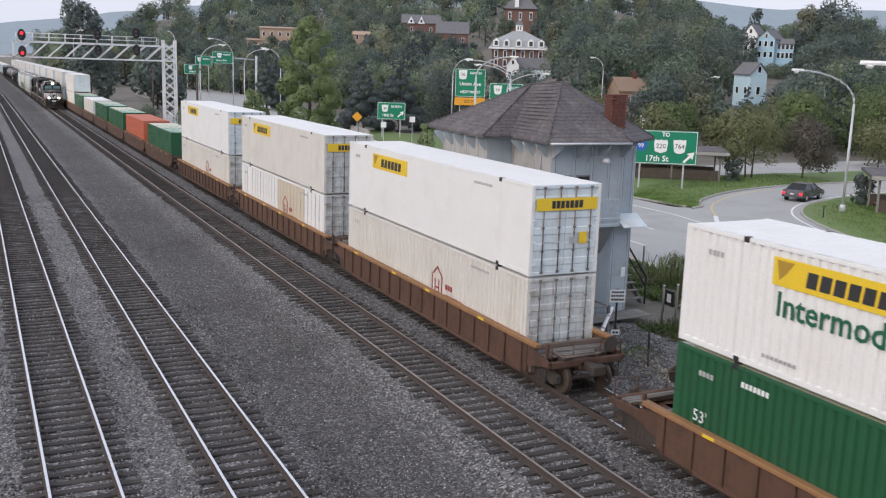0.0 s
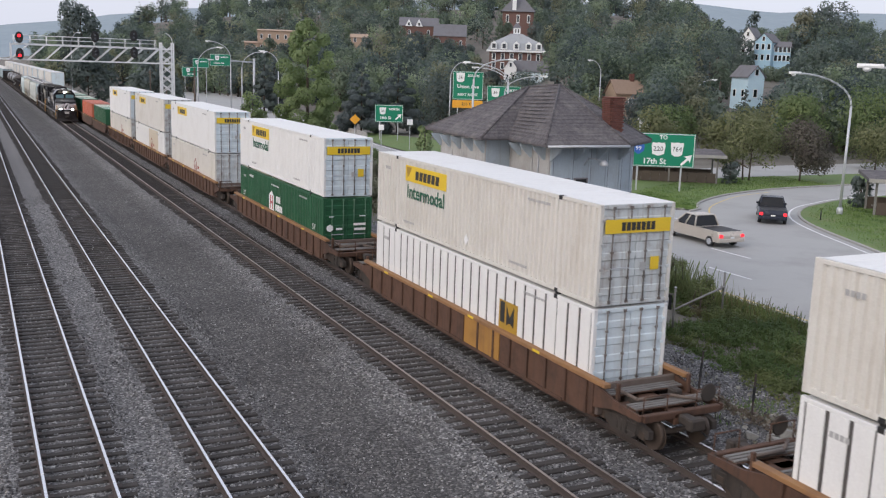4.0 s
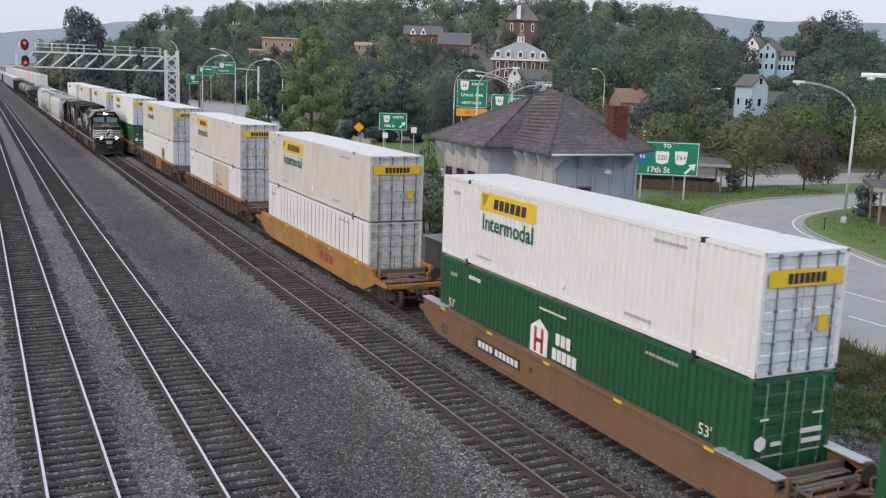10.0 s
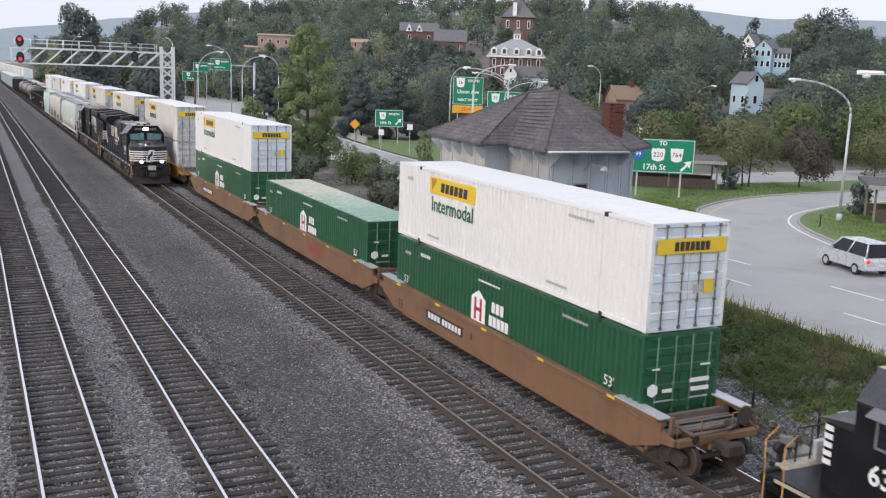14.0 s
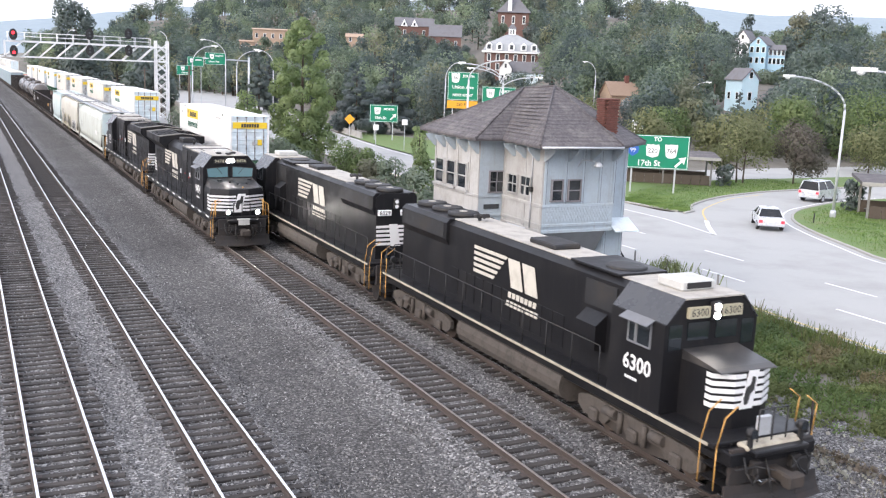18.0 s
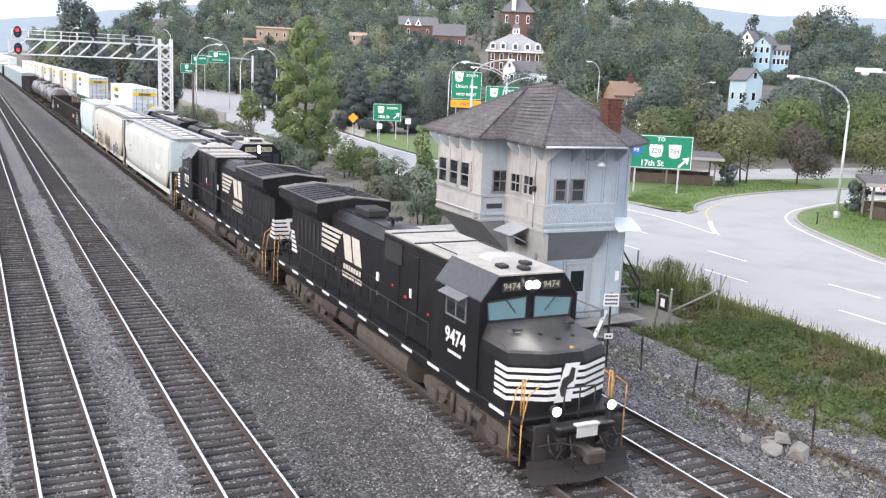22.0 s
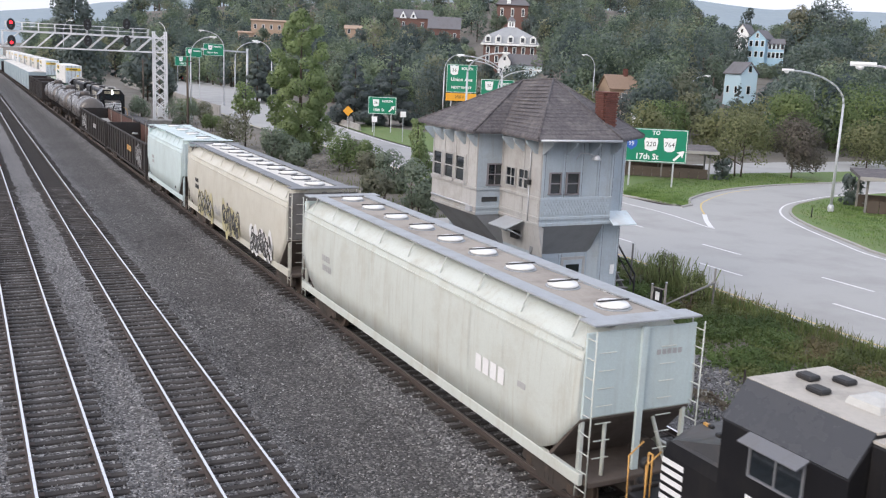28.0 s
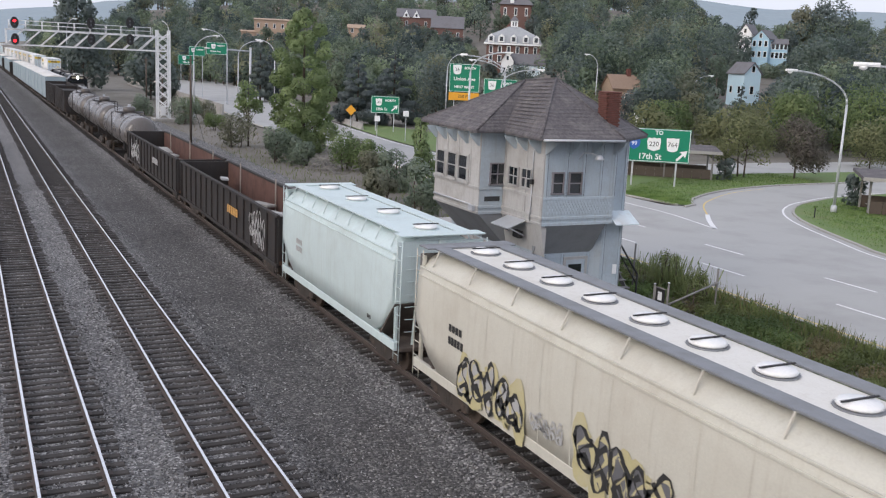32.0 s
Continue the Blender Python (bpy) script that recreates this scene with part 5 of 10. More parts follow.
def loco_narrow(number, lit):
    """A narrow-nosed six-axle diesel; its cab end is at -y."""
    t = thing("locomotive", "black narrow-nosed diesel locomotive with white nose stripes", "locomotive", "locomotives")
    running_gear(t, (-6.7, 6.7), 10.3, (-3.4, 3.2))
    part("walkway", Shape().box(-1.52, 1.52, -9.9, 10.1, 1.42, 1.55, 0.02), BLACK, t)
    for s in (-1, 1):
        part("sill_stripe", Shape().box(min(s * 1.52, s * 1.532), max(s * 1.52, s * 1.532), -9.7, 9.9, 1.44, 1.52), SILLCREAM, t, "worn cream sill stripe")
    ring = lambda z, yf, w, c: [(-w, -7.5, z), (-w, yf + 0.35, z), (-c, yf, z), (c, yf, z), (w, yf + 0.35, z), (w, -7.5, z)]
    part("nose", Shape().loft([ring(1.55, -9.3, 0.92, 0.45), ring(2.98, -9.3, 0.92, 0.45)]), BLACK, t)
    part("nose_top", Shape().prism([(-9.28, 2.975), (-7.5, 2.975), (-7.5, 3.22), (-9.0, 3.05), (-9.25, 3.0)], "x", -0.90, 0.90), NOSETOP, t, "dusty sloped nose top")
    for k in range(5):
        z = 2.08 + 0.185 * k
        for s in (-1, 1):
            part("nose_stripe", Shape().prism([(s * 0.12, -9.315), (s * 0.45, -9.315), (s * 0.935, -8.965), (s * 0.935, -8.7), (s * 0.922, -8.7), (s * 0.922, -8.945), (s * 0.45, -9.295), (s * 0.12, -9.295)], "z", z, z + 0.115), INK_WHITE, t, "white nose stripe")
    part("nose_panel", Shape().prism([(-0.26, 2.04), (0.14, 2.04), (0.28, 3.0), (-0.04, 3.0)], "y", -9.322, -9.305), INK_WHITE, t, "white emblem field")
    part("nose_emblem", Shape().prism([(-0.12, 2.14), (-0.02, 2.16), (0.04, 2.4), (0.16, 2.5), (0.18, 2.82), (0.08, 2.86), (0.03, 2.65), (-0.1, 2.58), (-0.16, 2.3)], "y", -9.330, -9.320), INK, t, "black emblem")
    part("anticlimber", Shape().box(-0.9, 0.9, -10.35, -9.95, 1.42, 1.56, 0.05), SILLCREAM, t, "worn cream front ledge")
    part("end_box", Shape().box(-0.28, 0.12, -10.02, -9.9, 1.62, 2.1, 0.02), STEEL, t, "pale grey box")
    cab = part("cab", Shape().prism([(-1.5, 1.55), (1.5, 1.55), (1.5, 3.85), (0.95, 4.48), (-0.95, 4.48), (-1.5, 3.85)], "y", -7.5, -5.3), BLACK, t)
    part("cab_roof", Shape().box(-0.97, 0.97, -7.55, -5.3, 4.48, 4.52), BLACKTOP, cab, "dusty tan roof")
    ac = part("air_conditioner", Shape().box(-0.55, 0.55, -6.9, -5.9, 4.52, 4.78, 0.04), ACGREY, cab, "pale grey roof air conditioner")
    part("ac_vent", Shape().box(-0.4, 0.4, -6.91, -6.895, 4.58, 4.74), DARKSTEEL, ac)
    for s in (-1, 1):
        part("roof_slope", Shape().prism([(s * 1.50, 3.89), (s * 0.96, 4.52), (s * 0.94, 4.49), (s * 1.48, 3.86)], "y", -7.54, -5.32), ROOFEDGE, cab, "grey sloped roof edge")
        part("windscreen", Shape().prism([(s * 0.12, 3.42), (s * 0.8, 3.42), (s * 0.8, 3.88), (s * 0.12, 3.88)], "y", -7.53, -7.49), PANE, cab)
        part("side_pane", Shape().prism([(s * 0.98, 3.2), (s * 1.38, 3.2), (s * 1.38, 3.85), (s * 0.98, 3.85)], "y", -7.52, -7.49), PANE, cab)
        nb = part("number_board", Shape().box(min(s * 0.2, s * 0.86), max(s * 0.2, s * 0.86), -7.62, -7.48, 4.0, 4.28), BOARDCREAM, cab, "yellowed number board")
        letters(number, 0.28, on(FACE_NEAR, s * 0.53, -7.622, 4.14), INK, "board_number", nb, 0.002)
        win = part("side_window", Shape().box(min(s * 1.495, s * 1.512), max(s * 1.495, s * 1.512), -6.95, -6.1, 3.15, 3.78), PANE, cab)
        part("window_frame", Shape().pipe([(s * 1.515, -6.98, 3.12), (s * 1.515, -6.07, 3.12), (s * 1.515, -6.07, 3.8), (s * 1.515, -6.98, 3.8), (s * 1.515, -6.98, 3.12)], 0.03, 5).rod((s * 1.515, -6.4, 3.12), (s * 1.515, -6.4, 3.8), 0.05, 5), SHADE, win, "grey window frame")
        part("sun_shade", Shape().prism([(s * 1.5, 3.9), (s * 1.76, 3.76), (s * 1.76, 3.74), (s * 1.5, 3.87)], "y", -7.1, -5.95), SHADE, cab, "dark grey sun shade")
        letters(number, 0.58, on(FACE_LEFT if s < 0 else FACE_RIGHT, s * 1.503, -6.5, 2.55), INK_WHITE, "cab_number", cab, 0.004, bold=0.012)
        bars(5, 0.5, 0.08, on(FACE_LEFT if s < 0 else FACE_RIGHT, s * 1.503, -6.3, 2.15), INK_WHITE, "small_lettering", cab)
    lamp = part("headlight", Shape().box(-0.15, 0.15, -7.66, -7.5, 3.92, 4.40, 0.03), DARKSTEEL, cab)
    for z in (4.04, 4.27):
        part("lens", Shape().rod((0, -7.672, z), (0, -7.66, z), 0.09, 12), HEADLIGHT if lit else SIGNWHITE, lamp, "lit lens" if lit else "unlit lens")
    part("hood", Shape().prism([(-0.92, 1.55), (0.92, 1.55), (0.92, 4.25), (0.70, 4.42), (-0.70, 4.42), (-0.92, 4.25)], "y", -6.0, 9.3), BLACK, t)
    part("hood_roof", Shape().box(-0.72, 0.72, -5.9, 5.2, 4.42, 4.455), BLACKTOP, t, "dusty tan roof")
    part("roof_hatch", Shape().box(-0.85, 0.85, -5.0, -2.6, 4.44, 4.52, 0.02), BLACK, t)
    fan0 = Shape().ring([(0.55, 4.45), (0.6, 4.47), (0.6, 4.56), (0.5, 4.58)], (0, -4.2, 0), "z", 20)
    part("brake_fan", fan0, DARKSTEEL, t, "round roof fan")
    part("exhaust", Shape().box(-0.5, 0.5, -1.2, 0.3, 4.45, 4.62, 0.04), DARKSTEEL, t)
    for y in (5.9, 7.25, 8.6):
        fan = part("cooling_fan", Shape().ring([(0.56, 4.42), (0.6, 4.45), (0.6, 4.58), (0.52, 4.6)], (0, y, 0), "z", 20), DARKSTEEL, t, "round black cooling fan")
        part("fan_hub", Shape().ring([(0.16, 4.6), (0.16, 4.62)], (0, y, 0), "z", 12), BLACKTOP, fan)
    part("radiator", Shape().prism([(-0.92, 3.45), (0.92, 3.45), (1.05, 3.7), (1.05, 4.3), (0.9, 4.44), (-0.9, 4.44), (-1.05, 4.3), (-1.05, 3.7)], "y", 5.2, 9.2), BLACK, t)
    part("radiator_grille", Shape().box(-1.062, -1.048, 5.4, 9.0, 3.72, 4.28), DARKSTEEL, t, "dark radiator grille")
    part("blower", Shape().prism([(-0.92, 2.2), (-1.3, 2.3), (-1.3, 3.0), (-0.92, 3.3)], "y", -4.7, -3.7), BLACK, t)
    part("intake_grille", Shape().box(-0.945, -0.92, -5.1, -3.6, 3.4, 4.15), DARKSTEEL, t)
    for k in range(12):
        y = -2.6 + k * 0.63
        part("hood_door", Shape().box(-0.940, -0.91, y, y + 0.55, 1.75, 2.75, 0.006), BLACK, t)
    hood_mark(t, -0.948, 0.2, 3.35, -1, MARKCREAM)
    hood_mark(t, 0.948, 1.5, 3.35, 1, MARKCREAM)
    horn(t, 0.0, 4.6, 4.45)
    for s in (-1, 1):
        handrails(t, -5.2, 9.7, s * 1.46, 1.55, DARKSTEEL, 12)
        for k in range(5):
            z = 2.15 + 0.19 * k
            part("rear_stripe", Shape().box(min(s * 0.12, s * 0.9), max(s * 0.12, s * 0.9), 9.3, 9.312, z, z + 0.115), INK_WHITE, t)
        nb = part("rear_board", Shape().box(min(s * 0.2, s * 0.85), max(s * 0.2, s * 0.85), 9.3, 9.36, 3.45, 3.72, 0.03), SIGNWHITE, t)
        letters(number, 0.26, Matrix.Translation((s * 0.52, 9.362, 3.585)) @ pose(0, 0, 0, 0, 0, 180) @ FACE_NEAR, INK, "board_number", nb, 0.002)
    part("rear_emblem", Shape().prism([(-0.26, 2.1), (0.2, 2.1), (0.3, 3.08), (-0.1, 3.08)], "y", 9.31, 9.322), INK_WHITE, t)
    rl = part("rear_headlight", Shape().box(-0.13, 0.13, 9.3, 9.42, 3.75, 4.2, 0.03), DARKSTEEL, t)
    for z in (3.87, 4.08):
        part("lens", Shape().rod((0, 9.42, z), (0, 9.432, z), 0.085, 12), SIGNWHITE, rl)
    # the cab stands close behind a short nose
    for o in t.children:
        kind = o.name.split(".")[0]
        if kind == "cab":
            o.location.y = -0.35
        elif kind in ("nose", "nose_top", "nose_stripe"):
            o.data.transform(Matrix.Translation((0, -9.3, 0)) @ Matrix.Diagonal((1, 0.81, 1, 1)) @ Matrix.Translation((0, 9.3, 0)))
    steps(t, -9.95, 1, ORANGE)
    steps(t, 10.1, -1, ORANGE)
    front_gear(t, -10.15, -1, False)
    front_gear(t, 10.3, 1, False)
    mirror_parts(t, ("hood_door", "radiator_grille", "blower", "intake_grille"))
    return t


def put(ob, track, y, turned=0):
    """Set a car on its track at its place at 0 s."""
    ob.matrix_basis = pose(TRACKS[track], y, 0, 0, 0, turned)
    MOVING.append((ob, track, y, 0) if not turned else (ob, track, y, 0, turned))
    return ob


put(loco_narrow("6329", False), 3, -145.4, 180)
put(loco_narrow("6300", True), 3, -166.95)
put(loco_wide("9474", True), 2, 203.0)
put(loco_wide("7573", False), 2, 225.4, 180)


# ---- freight cars of the second train ----
def hopper(label, paint, half, hatch, roofmat, bays, marks, endmat, walk_):
    """A covered hopper with curved sides, sloped ends and round roof hatches."""
    t = thing("covered_hopper", label, "hopper car", "covered hopper cars")
    prof = [(1.52, 1.15), (1.57, 1.9), (1.59, 2.6), (1.58, 3.3), (1.55, 3.75), (1.50, 3.98), (1.10, 4.32), (0.60, 4.46)]

    def ring(y):
        e = half - abs(y)
        low = 1.15 + max(0.0, 1 - (e - 0.3) / 1.25) * 1.3
        pts = []
        for k in range(8):
            z = low + (4.5 - low) * k / 7 if low > 1.2 else prof[k][1]
            x = along(z, [p[1] for p in prof], [p[0] for p in prof])
            pts.append((x, z))
        return [(x, y, z) for x, z in pts] + [(-x, y, z) for x, z in pts[::-1]]
    ys = [-half + 0.35, -half + 0.7, -half + 1.2, -half + 1.9] + [-half + 1.9 + (2 * half - 3.8) * k / 12 for k in range(1, 12)] + [half - 1.9, half - 1.2, half - 0.7, half - 0.35]
    part("body", Shape().loft([ring(y) for y in ys], True), paint, t)
    for s in (-1, 1):
        for k in range(1, bays * 3):
            y = -half + 1.9 + (2 * half - 3.8) * k / (bays * 3)
            if s < 0:
                rows = [[(-x * 1.006, y + dy, z) for x, z in prof[:6]] for dy in (0.025, -0.025)]
                part("weld_seam", Shape().loft(rows, closed=False), paint, t)
        part("side_sill", Shape().box(min(s * 1.42, s * 1.54), max(s * 1.42, s * 1.54), -half + 0.2, half - 0.2, 0.92, 1.2, 0.015), paint, t)
        for zz, xx in ((3.76, 1.56), (3.98, 1.515)):
            part("side_bead", Shape().box(min(s * (xx - 0.02), s * (xx + 0.03)), max(s * (xx - 0.02), s * (xx + 0.03)), -half + 0.4, half - 0.4, zz - 0.03, zz + 0.03, 0.008), paint, t)
        part("roof_walk", Shape().box(min(s * 0.75, s * 1.22), max(s * 0.75, s * 1.22), -half + 0.4, half - 0.4, 4.52, 4.56), walk_, t, "steel running board")
        bracket = Shape().prism([(s * 1.40, 4.08), (s * 1.43, 4.08), (s * 1.24, 4.53), (s * 1.2, 4.53)], "y", -0.02, 0.02).mesh("bracket", paint)
        for k in range(9):
            q = part("walk_bracket", bracket, paint, t)
            q.location.y = -half + 1.0 + k * (2 * half - 2.0) / 8
        for e in (-1, 1):
            ladder(t, s * 1.46, e * (half - 0.22), 0.6, 4.45, s, 9, paint)
            part("corner_post", Shape().box(s * 1.40 - 0.05, s * 1.40 + 0.05, e * (half - 0.42) - 0.05, e * (half - 0.42) + 0.05, 1.1, 4.3, 0.01), paint, t)
    part("roof_deck", Shape().box(-0.72, 0.72, -half + 0.5, half - 0.5, 4.44, 4.515), roofmat, t, "dusty pale roof")
    for k in range(hatch):
        y = -half + 1.5 + k * (2 * half - 3.0) / (hatch - 1)
        part("hatch_ring", Shape().ring([(0.44, 4.51), (0.44, 4.54)], (0, y, 0), "z", 16), walk_, t, "grey hatch coaming")
        hx = part("roof_hatch", Shape().ring([(0.36, 4.545), (0.40, 4.58), (0.35, 4.64), (0.1, 4.66)], (0, y, 0), "z", 16), WHITE, t, "round white roof hatch")
        part("hatch_bar", Shape().box(-0.45, 0.45, y - 0.02, y + 0.02, 4.66, 4.69), DARKSTEEL, hx)
    for e in (-1, 1):
        part("end_platform", Shape().box(-1.4, 1.4, min(e * half, e * (half - 1.7)), max(e * half, e * (half - 1.7)), 0.92, 1.06, 0.02), ENDBROWN, t, "grimy brown end platform")
        part("end_sheet", Shape().box(-1.5, 1.5, min(e * (half - 0.30), e * (half - 0.36)), max(e * (half - 0.30), e * (half - 0.36)), 2.42, 4.35, 0.02), endmat, t, "weathered end sheet")
        # the end recess's shade is put into the slope sheet's dark brown
        part("slope_sheet", Shape().prism([(e * (half - 1.58), 1.08), (e * (half - 0.36), 2.42), (e * (half - 0.36), 2.34), (e * (half - 1.52), 1.02)], "x", -1.5, 1.5), ENDBROWN, t, "brown slope sheet darkened for the recess's shade")
        part("end_post", Shape().box(-0.09, 0.09, min(e * (half - 0.22), e * (half - 0.30)), max(e * (half - 0.22), e * (half - 0.30)), 1.06, 4.4, 0.012), endmat, t)
        part("end_walk", Shape().box(-1.46, 1.46, min(e * (half - 0.12), e * (half - 0.72)), max(e * (half - 0.12), e * (half - 0.72)), 4.525, 4.57, 0.008), walk_, t, "steel cross walk")
        for xx in (-1.2, 0.45):
            ladder_ = Shape()
            for zz in (1.5, 1.9, 2.3, 2.7, 3.1, 3.5, 3.9):
                ladder_.rod((xx, e * (half - 0.22), zz), (xx + 0.42, e * (half - 0.22), zz), 0.014, 5)
            part("end_ladder", ladder_, paint, t)
        bars(5, 0.7, 0.12, (Matrix.Translation((0.75, e * (half - 0.298), 3.75)) @ (FACE_NEAR if e < 0 else pose(0, 0, 0, 0, 0, 180) @ FACE_NEAR)), INK_GREY, "end_lettering", t)
        part("centre_sill", Shape().box(-0.3, 0.3, min(e * half, e * (half - 2)), max(e * half, e * (half - 2)), 0.6, 0.95, 0.03), GRIME, t)
        part("end_brace", Shape().pipe([(-0.9, e * (half - 0.25), 1.0), (-0.5, e * (half - 0.8), 2.9)], 0.05).pipe([(0.9, e * (half - 0.25), 1.0), (0.5, e * (half - 0.8), 2.9)], 0.05), paint, t)
        coupler(t, e * (half + 0.4), e)
        bogie(t, e * (half - 1.9))
        part("brake_gear", Shape().rod((0.6, e * (half - 0.9), 1.3), (0.6, e * (half - 0.6), 1.3), 0.28, 12), GRIME, t)
    for k in range(bays):
        y = -half + 3.4 + (k + 0.5) * (2 * half - 6.8) / bays
        w = (2 * half - 6.8) / bays * 0.5
        part("outlet_hopper", Shape().loft([[(-1.4, y - w, 1.15), (1.4, y - w, 1.15), (1.4, y + w, 1.15), (-1.4, y + w, 1.15)][::-1], [(-0.5, y - 0.35, 0.45), (0.5, y - 0.35, 0.45), (0.5, y + 0.35, 0.45), (-0.5, y + 0.35, 0.45)][::-1]]), paint, t)
    marks(t, half)
    return t


def scrawl(parent, y, z, w, h, seed, x=-1.60, colours=None):
    """Graffiti as rounded blobs and loops that spell nothing."""
    rng = random.Random(seed)
    ink, fill = (colours or (INK, INK_GREY))[:2]
    n = 5
    for k in range(n):
        cy, cz = y + w / 2 - w * (k + 0.5) / n, z + h * rng.uniform(0.4, 0.6)
        a, b_ = w / n * rng.uniform(0.42, 0.62), h * rng.uniform(0.32, 0.48)
        ph = [rng.uniform(0, 6.28) for _ in range(3)]
        loop = []
        for q in range(18):
            u = 2 * math.pi * q / 18
            r = 1 + 0.22 * math.sin(2 * u + ph[0]) + 0.16 * math.sin(3 * u + ph[1])
            loop.append((cy + a * r * math.cos(u), cz + b_ * r * math.sin(u)))
        if fill:
            part("graffiti_fill", Shape().prism(loop, "x", x - 0.010 - 0.0012 * k, x - 0.004), fill, parent)

        def stroke(pts, th):
            """One bent spray line."""
            nx, v = x - 0.017 - 0.0012 * k, []
            for i, p in enumerate(pts):
                d = (Vector(pts[min(i + 1, len(pts) - 1)]) - Vector(pts[max(i - 1, 0)])).normalized() * th * (0.7 + 0.5 * math.sin(i * 1.7))
                v += [(nx, p[0] - d.y, p[1] + d.x), (nx, p[0] + d.y, p[1] - d.x)]
            fs = [(2 * i, 2 * i + 1, 2 * i + 3, 2 * i + 2) for i in range(len(pts) - 1)]
            part("graffiti_line", Shape().add(v, fs), ink, parent)
        stroke(loop + loop[:2], w * 0.02)
        stroke([(cy + a * 0.6 * math.sin(ph[1] + 1.3 * q), cz + b_ * (q / 5 - 0.5) * 1.5) for q in range(6)], w * 0.022)
        stroke([(cy + a * 0.8, cz - b_ * 0.5), (cy, cz - b_ * 0.2), (cy - a * 0.9, cz - b_ * 0.9)], w * 0.022)


def marks_one(t, h):
    bars(4, 1.45, 0.42, on(FACE_LEFT, -1.60, -h + 4.2, 2.35), INK_WHITE, "side_lettering", t, 0.3)
    bars(4, 0.8, 0.22, on(FACE_LEFT, -1.60, h - 3.1, 2.65), INK_GREY, "small_lettering", t)
    bars(5, 0.9, 0.22, on(FACE_LEFT, -1.60, h - 3.2, 2.3), INK_GREY, "small_lettering", t)
    for o in (5.0, 6.2, 7.6, 9.0):
        bars(3, 0.35, 0.12, on(FACE_LEFT, -1.545, h - o, 1.7), INK_GREY, "small_lettering", t)
    part("small_plate", Shape().box(-1.60, -1.57, -h + 2.5, -h + 2.85, 2.35, 2.5), INK_GREY, t)


def marks_two(t, h):
    bars(4, 0.75, 0.2, on(FACE_LEFT, -1.60, h - 2.9, 2.75), INK, "side_lettering", t)
    bars(5, 0.85, 0.22, on(FACE_LEFT, -1.60, h - 2.95, 2.4), INK, "side_lettering", t)
    for yy, zz, ww, hh, c in ((h - 4.9, 0.98, 3.3, 1.45, GRAFFITI_YELLOW), (h - 10.4, 0.98, 3.2, 1.45, GRAFFITI_YELLOW), (h - 15.7, 0.98, 3.4, 1.25, INK_WHITE)):
        scrawl(t, yy, zz - 0.04, ww * 1.06, hh * 1.06, int(yy * 10), -1.583, (c, c))
    scrawl(t, h - 4.9, 1.0, 3.2, 1.4, 1, -1.586, (INK, INK_GREY))
    scrawl(t, h - 10.4, 1.0, 3.1, 1.4, 2, -1.586, (INK, GRAFFITI_GREY))
    scrawl(t, h - 15.7, 1.0, 3.3, 1.2, 3, -1.586, (INK, GRAFFITI_GREY))
    scrawl(t, h - 7.6, 1.5, 1.4, 0.5, 4, -1.585, (INK_GREY, None))


def marks_three(t, h):
    bars(4, 0.7, 0.2, on(FACE_LEFT, -1.60, h - 2.6, 2.6), INK_GREY, "side_lettering", t)
    bars(5, 0.7, 0.2, on(FACE_LEFT, -1.60, h - 2.6, 2.3), INK_GREY, "side_lettering", t)
    bars(3, 0.3, 0.14, on(FACE_LEFT, -1.545, -h + 2.3, 1.5), INK, "small_lettering", t)


GRAFFITI_GREY = surface("dark grey spray paint", (0.13, 0.13, 0.14), 0.6, dirt=(0.3, 0.3, 0.3), amount=0.4, scale=3)
GRAFFITI_YELLOW = surface("faded yellow spray paint", (0.50, 0.45, 0.25), 0.6, dirt=(0.5, 0.47, 0.4), amount=0.6)
HOPGREY = surface("pale grey hopper paint", (0.57, 0.605, 0.565), 0.5, dirt=(0.34, 0.30, 0.23), amount=0.45, scale=0.7, streak=0.4)
HOPBEIGE = surface("beige hopper paint", (0.57, 0.555, 0.485), 0.5, dirt=(0.30, 0.24, 0.18), amount=0.3, scale=0.5, streak=0.2)
HOPBLUE = surface("pale blue-green hopper paint", (0.56, 0.66, 0.665), 0.5, dirt=(0.34, 0.36, 0.34), amount=0.35, scale=0.5, streak=0.3)
ENDBROWN = surface("dark brown end paint", (0.10, 0.08, 0.068), 0.8, dirt=(0.05, 0.04, 0.035), amount=0.6)
ENDGREY = surface("dark grey end paint", (0.17, 0.165, 0.16), 0.7, dirt=(0.09, 0.075, 0.06), amount=0.6)
WALKPALE = surface("pale grey running board", (0.36, 0.385, 0.41), 0.6, dirt=(0.22, 0.20, 0.18), amount=0.5, scale=1.5)
WALKGREY = surface("dark grey running board", (0.20, 0.21, 0.225), 0.6, amount=0.3)
DUSTROOF = surface("dusty roof", (0.36, 0.325, 0.285), 0.85, dirt=(0.16, 0.14, 0.125), amount=0.8, scale=0.7, fine=12)
put(hopper("pale grey covered hopper with dusty tan roof", HOPGREY, 9.75, 9, DUSTROOF, 3, marks_one, HOPBLUE, WALKPALE), 2, 247.0)
put(hopper("beige covered hopper with graffiti along its side", HOPBEIGE, 9.85, 10, WHITE_BEIGE, 4, marks_two, ENDGREY, WALKGREY), 2, 268.0)
put(hopper("short pale blue-green covered hopper", HOPBLUE, 6.1, 4, HOPBLUE, 2, marks_three, HOPBLUE, HOPBLUE), 2, 285.0)


